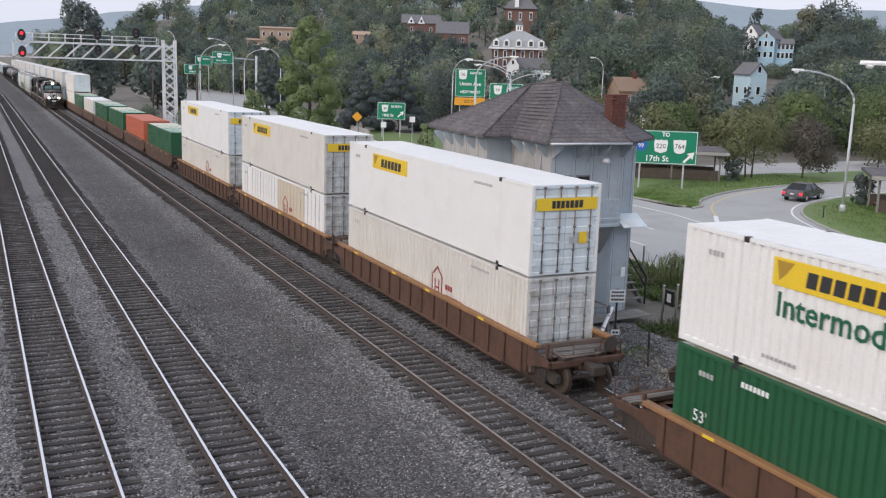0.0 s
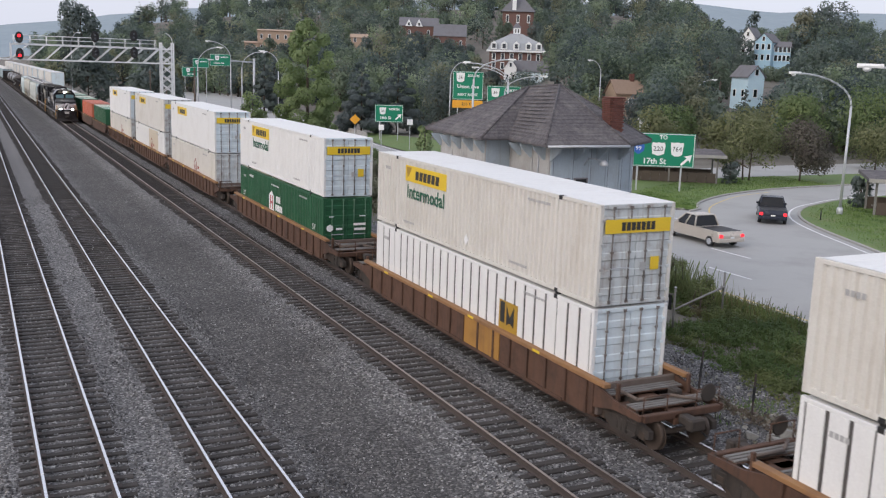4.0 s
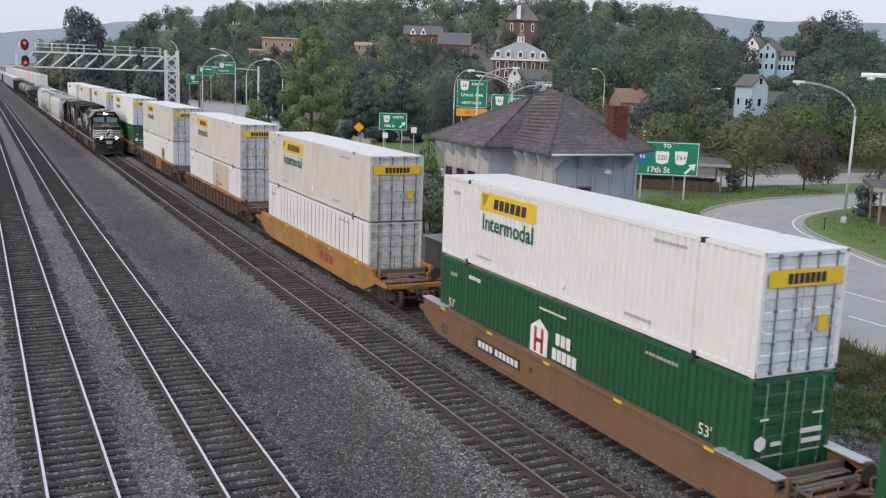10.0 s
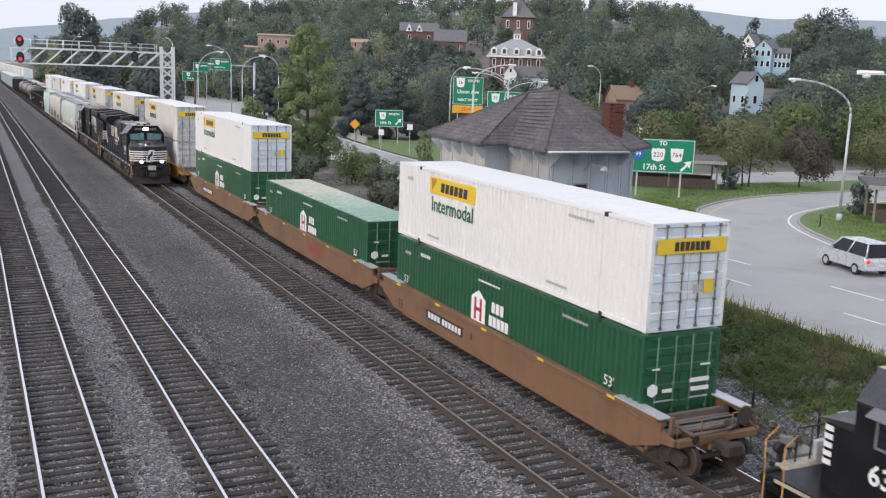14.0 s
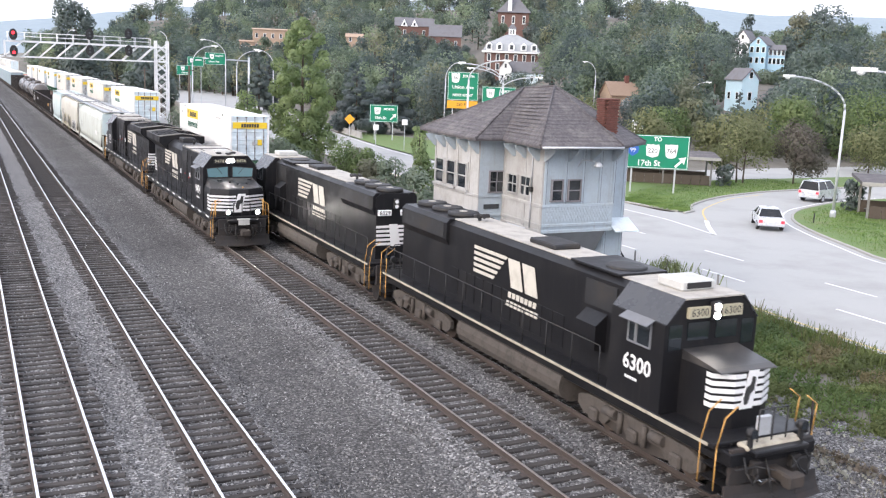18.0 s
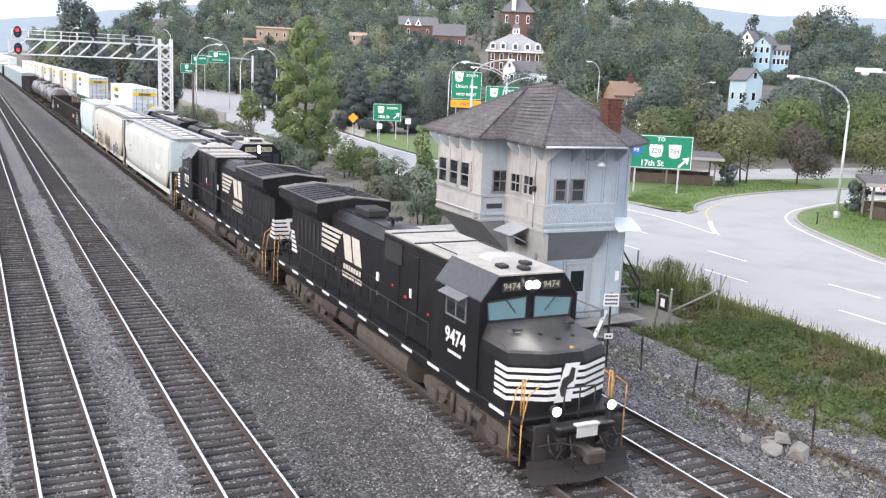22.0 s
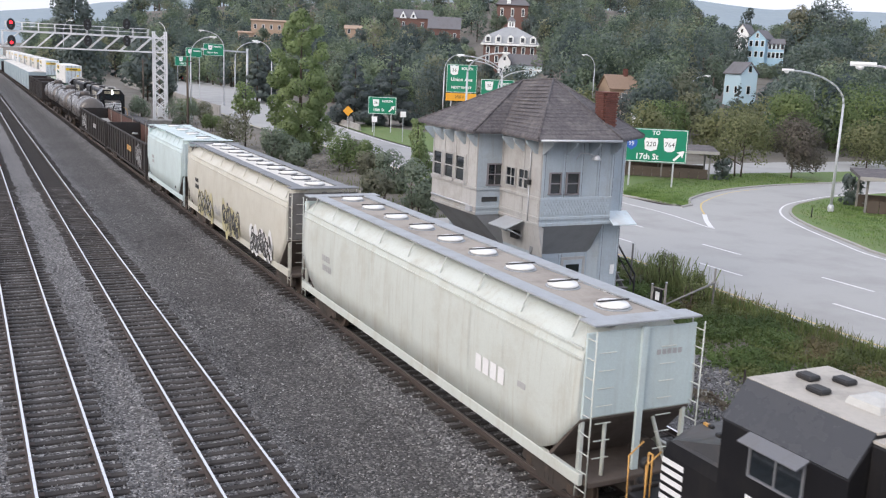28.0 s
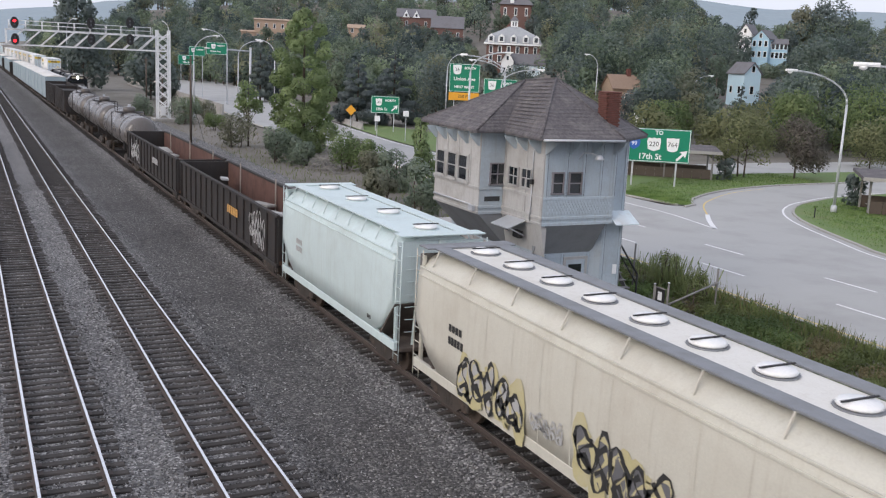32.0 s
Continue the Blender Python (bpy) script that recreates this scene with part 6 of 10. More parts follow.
RUSTRED = surface("red-brown rusty lining", (0.125, 0.062, 0.048), 0.9, dirt=(0.05, 0.032, 0.028), amount=0.6, scale=1.2, streak=0.5)


def gondola(label, half, load, paint=None):
    paint = paint or SOOT
    t = thing("gondola_car", label, "gondola car", "gondola cars")
    for s in (-1, 1):
        side = part("side_wall", Shape().box(min(s * 1.42, s * 1.48), max(s * 1.42, s * 1.48), -half, half, 0.95, 3.0, 0.01), paint, t)
        part("top_chord", Shape().box(min(s * 1.38, s * 1.56), max(s * 1.38, s * 1.56), -half, half, 2.98, 3.1, 0.02), paint, side)
        part("side_sill", Shape().box(min(s * 1.4, s * 1.56), max(s * 1.4, s * 1.56), -half, half, 0.82, 1.0, 0.02), paint, side)
        rib = Shape().box(min(s * 1.48, s * 1.56), max(s * 1.48, s * 1.56), -0.06, 0.06, 1.0, 2.98, 0.01).mesh("rib", paint)
        for k in range(16):
            part("rib", rib, paint, side).location.y = -half + 0.3 + k * (2 * half - 0.6) / 15
        part("inner_lining", Shape().box(min(s * 1.40, s * 1.419), max(s * 1.40, s * 1.419), -half + 0.06, half - 0.06, 1.1, 2.97), RUSTRED, side, "rusty inner wall")
    for e in (-1, 1):
        part("end_wall", Shape().box(-1.42, 1.42, min(e * half, e * (half - 0.08)), max(e * half, e * (half - 0.08)), 0.95, 3.05, 0.01), paint, t)
        coupler(t, e * (half + 0.6), e)
        bogie(t, e * (half - 2.2))
        ladder(t, -1.5, e * (half - 0.3), 0.5, 2.9, -1, 6, paint)
    part("car_floor", Shape().box(-1.42, 1.42, -half, half, 0.95, 1.12), WELL_BROWN, t)
    rng = random.Random(load)
    for k in range(26):
        y, x = rng.uniform(-half + 2, half - 2), rng.uniform(-0.9, 0.9)
        l, w = rng.uniform(1.2, 2.6), rng.uniform(0.15, 0.4)
        z = 1.5 + 0.035 * k
        p = part("load_plate", Shape().box(-w, w, -l / 2, l / 2, -0.06, 0.06, 0.01), (CONCRETE, INK_GREY, DECK)[k % 3], t)
        p.matrix_basis = pose(x, y, z, rng.uniform(-4, 4), rng.uniform(-4, 4), rng.uniform(-12, 12))
    part("load_bed", Shape().box(-1.3, 1.3, -half + 0.6, half - 0.6, 1.12, 1.7, 0.2), GRIME, t)
    for k in range(3):
        y = -half + 2.5 + k * (2 * half - 6) / 2
        part("load_stake", Shape().box(1.24, 1.3, y - 0.03, y + 0.03, 1.1, 3.35), DUSTROOF, t, "wooden stake")
    bars(6, 2.0, 0.4, on(FACE_LEFT, -1.565, -half + 7.5, 2.1), ORANGE if load == 1 else INK_GREY, "side_lettering", t)
    scrawl(t, half - 4.5 if load == 2 else -half + 3.0, 1.25, 4.0 if load == 2 else 2.4, 1.5, 5 + load, -1.565, (INK_GREY, None))
    return t


TANKPAINT = surface("dusty glossy tank paint", (0.115, 0.105, 0.10), 0.3, 0.0, dirt=(0.09, 0.07, 0.06), amount=0.7, scale=0.8, streak=0.5)


def tank_car(label, half, r=1.42, paint=None):
    t = thing("tank_car", label, "tank car", "tank cars")
    zc = 1.15 + r
    paint = paint or TANKPAINT
    n = 6
    prof = [(r * 0.2, -half), (r * 0.75, -half + 0.16), (r * 0.97, -half + 0.5), (r, -half + 0.8)] + [(r, half - 0.8), (r * 0.97, half - 0.5), (r * 0.75, half - 0.16), (r * 0.2, half)]
    part("tank", Shape().ring(prof, (0, 0, zc), "y", 28), paint, t)
    for y in (-half * 0.55, half * 0.55):
        part("tank_band", Shape().ring([(r + 0.02, y - 0.06), (r + 0.02, y + 0.06)], (0, 0, zc), "y", 28), SOOT, t)
    dome = part("dome", Shape().ring([(0.55, zc + r - 0.15), (0.55, zc + r + 0.35), (0.45, zc + r + 0.45)], (0, 0, 0), "z", 16), paint, t)
    part("valve", Shape().box(-0.12, 0.12, -0.12, 0.12, zc + r + 0.45, zc + r + 0.65), STEEL, dome)
    part("platform", Shape().box(-1.1, 1.1, -0.9, 0.9, zc + r - 0.06, zc + r), SOOT, t)
    part("platform_rail", Shape().pipe([(-1.1, -0.9, zc + r), (-1.1, -0.9, zc + r + 0.9), (-1.1, 0.9, zc + r + 0.9), (-1.1, 0.9, zc + r)], 0.025), SOOT, t)
    ladder(t, -1.5, 0, 0.9, zc + r, -1, 8, SOOT)
    for e in (-1, 1):
        part("stub_sill", Shape().box(-0.35, 0.35, min(e * (half - 2.5), e * (half + 0.4)), max(e * (half - 2.5), e * (half + 0.4)), 0.7, 1.2, 0.03), SOOT, t)
        part("cradle", Shape().prism([(-1.3, 1.2), (-0.6, 0.95), (0.6, 0.95), (1.3, 1.2), (1.3, 2.0), (0.9, 1.5), (-0.9, 1.5), (-1.3, 2.0)], "y", e * (half - 1.7) - 0.15, e * (half - 1.7) + 0.15), SOOT, t)
        bogie(t, e * (half - 1.4))
        coupler(t, e * (half + 0.8), e)
    return t


put(gondola("rusty black gondola loaded with scrap plates", 10.2, 1), 2, 301.9)
put(gondola("rusty black gondola loaded with scrap and stakes", 10.2, 2), 2, 323.3)
TANK = tank_car("dusty grey-black tank car", 7.3)
put(TANK, 2, 342.4)
for y in (359.3, 376.2):
    put(copy_thing(TANK, pose(0, 0, 0)), 2, y)


def far_car(label, name, half, paint, z1, open_top=False):
    t = thing(name, label, "freight car", "freight cars far along the train")
    if open_top:
        for s in (-1, 1):
            part("side_wall", Shape().box(s * 1.5 - 0.06, s * 1.5 + 0.06, -half, half, 0.95, z1, 0.02), paint, t)
            for k in range(9):
                part("rib", Shape().box(s * 1.58 - 0.04, s * 1.58 + 0.04, -half + 0.3 + k * (2 * half - 0.6) / 8 - 0.06, -half + 0.3 + k * (2 * half - 0.6) / 8 + 0.06, 0.95, z1), paint, t)
        for e in (-1, 1):
            part("end_wall", Shape().box(-1.5, 1.5, e * half - 0.06, e * half + 0.06, 0.95, z1, 0.02), paint, t)
        part("load", Shape().box(-1.4, 1.4, -half + 0.3, half - 0.3, 1.0, z1 - 0.4, 0.3), SOOT, t)
    else:
        part("body", Shape().box(-1.52, 1.52, -half, half, 0.95, z1, 0.06), paint, t)
        part("roof", Shape().prism([(-1.55, z1 - 0.02), (1.55, z1 - 0.02), (0, z1 + 0.22)], "y", -half - 0.03, half + 0.03), WHITE_BEIGE, t)
        part("side_door", Shape().box(-1.58, -1.52, -1.5, 1.5, 1.1, z1 - 0.3, 0.01), paint, t)
    part("underframe", Shape().box(-1.2, 1.2, -half, half, 0.75, 0.96), SOOT, t)
    for e in (-1, 1):
        bogie(t, e * (half - 2.0), lite=True)
    return t


BLUEGREY = surface("blue-grey boxcar paint", (0.30, 0.38, 0.42), 0.6, dirt=(0.2, 0.18, 0.17), amount=0.4, scale=0.6, streak=0.3)
far_open = far_car("black open-top hopper car", "hopper_car", 7.3, SOOT, 3.7, True)
put(far_open, 2, 393.0)
put(copy_thing(far_open, pose(0, 0, 0)), 2, 408.9)
far_box = far_car("blue-grey boxcar far along the train", "boxcar", 8.2, BLUEGREY, 4.3)
put(far_box, 2, 426.0)
for k in range(1, 14):
    put(copy_thing(far_box if k < 5 or k % 3 else far_open, pose(0, 0, 0)), 2, 426.0 + 17.9 * k)


# ---- the signal tower ----
TOWER_BLUE = surface("weathered blue-grey paint", (0.46, 0.535, 0.595), 0.75, dirt=(0.30, 0.28, 0.26), amount=0.45, scale=0.7, fine=14, streak=0.4, vary=0.12)
TOWER_PALE = surface("peeling pale grey paint", (0.47, 0.465, 0.455), 0.8, dirt=(0.25, 0.225, 0.20), amount=0.7, scale=0.8, fine=14, streak=0.5, vary=0.15)
WINFRAME = surface("dull mauve frame paint", (0.22, 0.205, 0.22), 0.7, amount=0.4)
SOFFIT = surface("grey soffit paint", (0.25, 0.26, 0.275), 0.8, dirt=(0.16, 0.15, 0.14), amount=0.4)
MORTAR = surface("sooty mortar", (0.115, 0.075, 0.065), 0.9, dirt=(0.09, 0.06, 0.05), amount=0.5, scale=2)
BRICK = surface("red chimney brick", (0.165, 0.064, 0.05), 0.9, dirt=(0.12, 0.06, 0.05), amount=0.5, scale=2, fine=14, vary=0.3)
BOARD = surface("bare plywood", (0.33, 0.24, 0.18), 0.85, amount=0.4)
TIMBER = surface("grey weathered timber", (0.26, 0.25, 0.235), 0.9, dirt=(0.13, 0.12, 0.11), amount=0.6, scale=2, fine=16, bump=0.4, vary=0.25)

m, nt, b = clear("asphalt shingles")
c = nt.nodes.new("ShaderNodeTexCoord")
w = nt.nodes.new("ShaderNodeTexWave")
w.bands_direction = "Z"
w.inputs["Scale"].default_value, w.inputs["Distortion"].default_value, w.inputs["Detail"].default_value = 2.6, 1.2, 3
nt.links.new(c.outputs["Object"], w.inputs[0])
col = mix(nt, ramp(nt, tex(nt, 7, 3, 0.7), ((0.35, (0, 0, 0)), (0.7, (1, 1, 1)))), (0.072, 0.066, 0.072), (0.14, 0.128, 0.132))
col = mix(nt, ramp(nt, tex(nt, 1.3, 6, 0.7), ((0.5, (0, 0, 0)), (0.72, (0.8, 0.8, 0.8)))), col, (0.20, 0.185, 0.18))
col = mix(nt, ramp(nt, w.outputs[1], ((0.0, (0.25, 0.25, 0.25)), (0.25, (0, 0, 0)))), col, (0.06, 0.056, 0.06))
nt.links.new(col, b.inputs["Base Color"])
b.inputs["Roughness"].default_value = 0.95
hb = nt.nodes.new("ShaderNodeBump")
hb.inputs["Strength"].default_value, hb.inputs["Distance"].default_value = 0.5, 0.03
nt.links.new(w.outputs[1], hb.inputs["Height"])
nt.links.new(hb.outputs[0], b.inputs["Normal"])
SHINGLE = m

tower = thing("signal_tower", "weathered two-storey blue-grey wooden railway signal tower", "signal tower")
FX0, FX1, FY = 20.60, 24.05, 32.20      # upper front block
BX, BY0, BY1 = 19.43, 35.40, 39.70      # the bay towards the tracks
LX, LY = 20.85, 33.10                   # lower walls
RX, BACK = 25.02, 40.60
part("lower_wall", Shape().prism([(LX, LY), (23.65, LY), (24.0, 32.75), (RX, 32.75), (RX, BACK), (LX, BACK)], "z", -0.6, 3.5), TOWER_BLUE, tower, "blue-grey lower wall")
part("upper_wall", Shape().prism([(FX0, FY), (FX1, FY), (FX1, 32.75), (RX, 32.75), (RX, BACK - 0.6), (BX, BACK - 0.9), (BX, BY0), (FX0, BY0)], "z", 3.5, 7.12), TOWER_BLUE, tower, "blue-grey upper wall")
part("soffit", Shape().prism([(FY, 3.5), (LY + 0.02, 3.5), (LY + 0.02, 2.12)], "x", LX - 0.05, 23.75), SOFFIT, tower, "grey sloped soffit")
part("soffit", Shape().prism([(BX, 3.5), (LX + 0.02, 3.5), (LX + 0.02, 2.05)], "y", BY0, BY1), SOFFIT, tower, "dark grey sloped soffit")
part("corner_bracket", Shape().prism([(FX0, 3.5), (LX + 0.02, 3.5), (LX + 0.02, 2.2)], "y", FY + 0.05, BY0), TOWER_PALE, tower)
# pale, peeling cladding on the sides that face the tracks
part("side_cladding", Shape().box(LX - 0.03, LX, LY, BACK, 0.55, 2.0), TOWER_PALE, tower, "peeling pale cladding")
part("side_plinth", Shape().box(LX - 0.05, LX, LY, BACK, -0.6, 0.55), TOWER_PALE, tower, "peeling pale cladding")
part("bay_cladding", Shape().box(BX - 0.03, BX, BY0 + 0.0, BY1, 3.5, 7.0), TOWER_PALE, tower, "peeling pale cladding")
part("side_upper_cladding", Shape().box(FX0 - 0.03, FX0, FY, BY0, 3.5, 7.0), TOWER_PALE, tower, "peeling pale cladding")


def upright(x, y, z0, z1, face, mt=None):
    s = Shape().box(-0.03, 0.0, -0.055, 0.055, z0, z1, 0.006) if face == "left" else Shape().box(-0.055, 0.055, -0.03, 0.0, z0, z1, 0.006)
    bt = part("batten", s, mt or (TOWER_PALE if face == "left" else TOWER_BLUE), tower)
    bt.location = (x, y, 0)
    # a dark strip paints the batten's shadow along the board joint
    g = Shape().box(-0.012, 0.0, 0.057, 0.08, z0, z1) if face == "left" else Shape().box(0.057, 0.08, -0.012, 0.0, z0, z1)
    part("board_joint", g, JOINT_SHADE, bt)


def belt(x0, x1, y0, y1, z, h=0.12, mt=None):
    part("trim_board", Shape().box(x0, x1, y0, y1, z, z + h, 0.008), mt or TOWER_BLUE, tower)


for y in (33.25, 34.1, 34.9, 35.7, 36.6, 37.4, 38.3, 39.2, 40.4):
    upright(LX - 0.03, y, 0.62, 2.05, "left")
    upright(LX - 0.05, y, -0.5, 0.5, "left")
for y in (FY + 0.06, 33.55, 35.3):
    upright(FX0 - 0.03, y, 3.5, 7.0, "left")
for y in (BY0 + 0.06, 36.25, 37.4, 38.5, 39.6):
    upright(BX - 0.03, y, 4.75, 7.0, "left")
for x in (FX0 + 0.06, 21.6, 22.45, 23.3, FX1 - 0.06):
    upright(x, FY, 4.6, 7.0, "near")
for x in (LX + 0.06, 21.4, 22.3, 23.6):
    upright(x, LY, -0.3, 2.1, "near")
for x in (24.1, 24.95):
    upright(x, 32.75, -0.5, 7.0, "near")
for z in (3.5, 3.75, 4.55):
    belt(FX0 - 0.02, FX1, FY - 0.045, FY, z)
    belt(FX0 - 0.075, FX0 - 0.03, FY - 0.045, BY0, z, mt=TOWER_PALE)
    belt(BX - 0.075, BX - 0.03, BY0 - 0.045, BY1, z, mt=TOWER_PALE)
    belt(BX - 0.03, FX0 - 0.08, BY0 - 0.045, BY0, z)
belt(LX - 0.11, LX - 0.05, LY, BACK, 0.5, 0.1, TOWER_PALE)
belt(LX, 23.6, LY - 0.04, LY, 0.1, 0.1)
# clapboards of the lower front
for k in range(15):
    z = 0.22 + 0.125 * k
    for x0, x1 in ((20.97, 21.33), (21.47, 22.22)):
        s = Shape().prism([(-0.03, 0.0), (-0.003, 0.0), (-0.003, 0.13), (-0.008, 0.13)], "x", x0, x1)
        part("clapboard", s, TOWER_BLUE, tower).location = (0, LY, z)
for k in range(12):
    z = -0.3 + 0.125 * k
    part("clapboard", Shape().prism([(-0.03, 0.0), (-0.003, 0.0), (-0.003, 0.13), (-0.008, 0.13)], "x", 24.2, 24.88), TOWER_BLUE, tower).location = (0, 32.75, z)
# fish-scale panels under the windows
for k in range(22):
    x = FX0 + 0.16 + k * 0.145
    for j in range(5):
        z = 3.95 + 0.115 * j
        if k < 22 and x + 0.07 * (j % 2) < FX1 - 0.2:
            part("shingle", Shape().prism([(0, 0.1), (0.035, 0.02), (0.07, 0.0), (0.105, 0.02), (0.14, 0.1), (0.14, 0.14), (0, 0.14)], "y", -0.02 - 0.002 * j, -0.002), TOWER_BLUE, tower).location = (x + 0.07 * (j % 2), FY, z)


def sash(x, y, z0, z1, width, face, panes=2, name="window"):
    """A sash window in a wall; face: near or left."""
    fr = Shape()
    put2 = (lambda a, d, z: (x + a, y + d, z)) if face == "near" else (lambda a, d, z: (x + d, y + a, z))

    def bar(a0, a1, d0, d1, q0, q1, s):
        p, q = put2(a0, d0, q0), put2(a1, d1, q1)
        s.box(min(p[0], q[0]), max(p[0], q[0]), min(p[1], q[1]), max(p[1], q[1]), q0, q1)
    h = width / 2
    for a0, a1, q0, q1 in ((-h - 0.05, -h, z0 - 0.04, z1 + 0.05), (h, h + 0.05, z0 - 0.04, z1 + 0.05), (-h, h, z1, z1 + 0.05), (-h - 0.08, h + 0.08, z0 - 0.06, z0)):
        bar(a0, a1, -0.09, 0.01, q0, q1, fr)
    frame_mt = WINFRAME if face == "near" else TOWER_PALE
    win = part(name, fr, frame_mt, tower, "painted window frame")
    mid = (z0 + z1) / 2
    bars_ = Shape()
    bar(-h, h, -0.055, -0.02, mid - 0.025, mid + 0.025, bars_)
    if panes > 2:
        bar(-0.02, 0.02, -0.055, -0.02, z0, z1, bars_)
    part("sash_bar", bars_, frame_mt, win)
    if name == "bay_window":
        for a0, a1, d, q0, q1, nm in ((-h - 0.14, -h - 0.05, -0.05, z0 - 0.06, z1 + 0.12, "casing"), (h + 0.05, h + 0.14, -0.05, z0 - 0.06, z1 + 0.12, "casing"), (-h - 0.2, h + 0.2, -0.12, z0 - 0.16, z0 - 0.06, "window_sill")):
            trim = Shape()
            bar(a0, a1, d, 0.01, q0, q1, trim)
            part(nm, trim, frame_mt, win)
    for q0, q1 in ((z0, mid), (mid, z1)):
        g = Shape()
        bar(-h, h, -0.03 if q0 < mid else -0.04, -0.012, q0, q1, g)
        part("pane", g, PANE, win, "dark glass")


sash(21.22, FY, 4.84, 5.64, 0.46, "near")
sash(22.05, FY, 4.82, 5.64, 0.54, "near")
sash(FX0 - 0.03, 34.5, 4.9, 5.62, 0.72, "left", 4)
sash(FX0 - 0.03, 33.45, 4.92, 5.65, 0.72, "left", 4)
for y in (39.05, 37.93, 36.87):
    sash(BX - 0.03, y, 4.82, 5.85, 0.78, "left", name="bay_window")
sash(20.25, BY0, 4.8, 5.65, 0.66, "near", 4)
part("louvre", Shape().box(19.68, 20.42, BY0 - 0.03, BY0 - 0.002, 4.06, 4.26), PANE, tower, "dark slot")
sash(LX - 0.03, 39.6, 0.9, 1.8, 0.5, "left")
part("boarded_opening", Shape().box(LX - 0.065, LX - 0.045, 34.35, 35.0, -0.35, 0.5), BOARD, tower, "bare plywood patch")
door = part("door", Shape().box(22.48, 23.45, LY - 0.045, LY, -0.45, 1.85, 0.01), TOWER_BLUE, tower)
part("door_frame", Shape().box(22.36, 22.48, LY - 0.06, LY, -0.45, 1.97).box(23.45, 23.57, LY - 0.06, LY, -0.45, 1.97).box(22.48, 23.45, LY - 0.06, LY, 1.85, 1.97), TOWER_PALE, door)
part("door_pane", Shape().box(22.62, 23.28, LY - 0.055, LY - 0.045, 0.75, 1.65), PANE, door, "dark glass")
for x, y, z in ((21.95, LY - 0.03, 0.75), (24.75, 32.70, 1.2)):
    part("notice", Shape().box(x - 0.11, x + 0.11, y - 0.012, y, z, z + 0.42), SIGNWHITE, tower, "small white notice")
part("notice", Shape().box(LX - 0.075, LX - 0.06, 33.6, 33.8, 0.65, 0.95), SIGNWHITE, tower, "small white notice")
for y in (35.95, 36.55):
    part("cable_hood", Shape().rod((LX - 0.2, y, 1.38), (LX - 0.03, y, 1.5), 0.09, 10, 0.13), DARKSTEEL, tower)
part("awning", Shape().prism([(33.3, 0), (34.75, 0), (34.75, 0.04), (33.3, 0.04)], "x", 0, 1.0), STEEL, tower, "pale metal awning")
aw = [o for o in tower.children if o.name.startswith("awning")][0]
aw.data.transform(Matrix(((0.95, 0, 0, 19.70), (0, 1, 0, 0), (0.35, 0, 1, 3.22), (0, 0, 0, 1))))
part("awning_brace", Shape().rod((20.55, 33.4, 2.9), (19.8, 33.4, 3.25), 0.03).rod((20.55, 34.6, 2.9), (19.8, 34.6, 3.25), 0.03), STEEL, tower)
part("meter_box", Shape().box(20.4, 20.62, 33.6, 34.1, 2.75, 3.05, 0.02), DARKSTEEL, tower)
part("side_canopy", Shape().prism([(32.75, 3.90), (31.95, 3.45), (31.95, 3.49), (32.75, 3.95)], "x", 24.1, 25.3), PALEDOOR, tower, "pale blue canopy")
lampt = part("wall_lamp", Shape().pipe([(22.2, FY, 6.2), (22.2, FY - 0.25, 6.48), (22.35, FY - 0.55, 6.5), (22.6, FY - 0.7, 6.42)], 0.025).ring([(0.05, 6.45), (0.12, 6.40), (0.18, 6.28), (0.16, 6.24)], (22.65, FY - 0.72, 0), "z", 12), STEEL, tower, "grey gooseneck lamp")
part("downpipe", Shape().pipe([(RX + 0.06, 32.85, 7.0), (RX + 0.06, 32.85, -0.5)], 0.05, 8), STEEL, tower)
part("conduit", Shape().pipe([(FX0 - 0.08, 33.0, 7.0), (FX0 - 0.08, 33.0, 5.2), (FX0 - 0.08, 33.0, 3.6)], 0.025, 6), STEEL, tower)
part("conduit_box", Shape().box(FX0 - 0.15, FX0 - 0.03, 32.92, 33.1, 5.1, 5.3), DARKSTEEL, tower)
part("pipe_run", Shape().pipe([(BX - 0.1, 39.6, 3.85), (BX - 0.1, 36.0, 3.85), (BX - 0.1, 36.0, 3.7)], 0.04, 6).box(BX - 0.2, BX - 0.05, 35.6, 36.0, 3.62, 3.85), STEEL, tower)
# hipped roof with a hip over the bay
E0 = 7.12
r0, r1 = (22.45, 34.7, 9.33), (22.2, 36.8, 9.17)
k = [(19.72, 31.25, E0), (23.62, 31.2, E0), (26.3, 33.2, E0), (26.15, 41.2, E0), (19.2, 41.0, E0), (18.8, 34.75, E0), (20.1, 34.75, E0), r0, r1]
faces = [(0, 1, 7), (1, 2, 7), (2, 3, 8, 7), (3, 4, 8), (4, 5, 8), (5, 6, 8), (6, 0, 7, 8)]
roof = Shape()
roof.add(k, faces)
roof.add([(x, y, z - 0.12) for x, y, z in k[:7]], [(6, 5, 4, 3, 2, 1, 0)])
roof.add(k[:7] + [(x, y, z - 0.12) for x, y, z in k[:7]], [(i, 7 + i, 7 + (i + 1) % 7, (i + 1) % 7) for i in range(7)])
part("roof", roof, SHINGLE, tower, "dark grey-brown shingle roof")
part("gutter", Shape().rod((19.8, 31.17, 7.04), (23.6, 31.13, 7.03), 0.05, 8), STEEL, tower, "pale gutter")
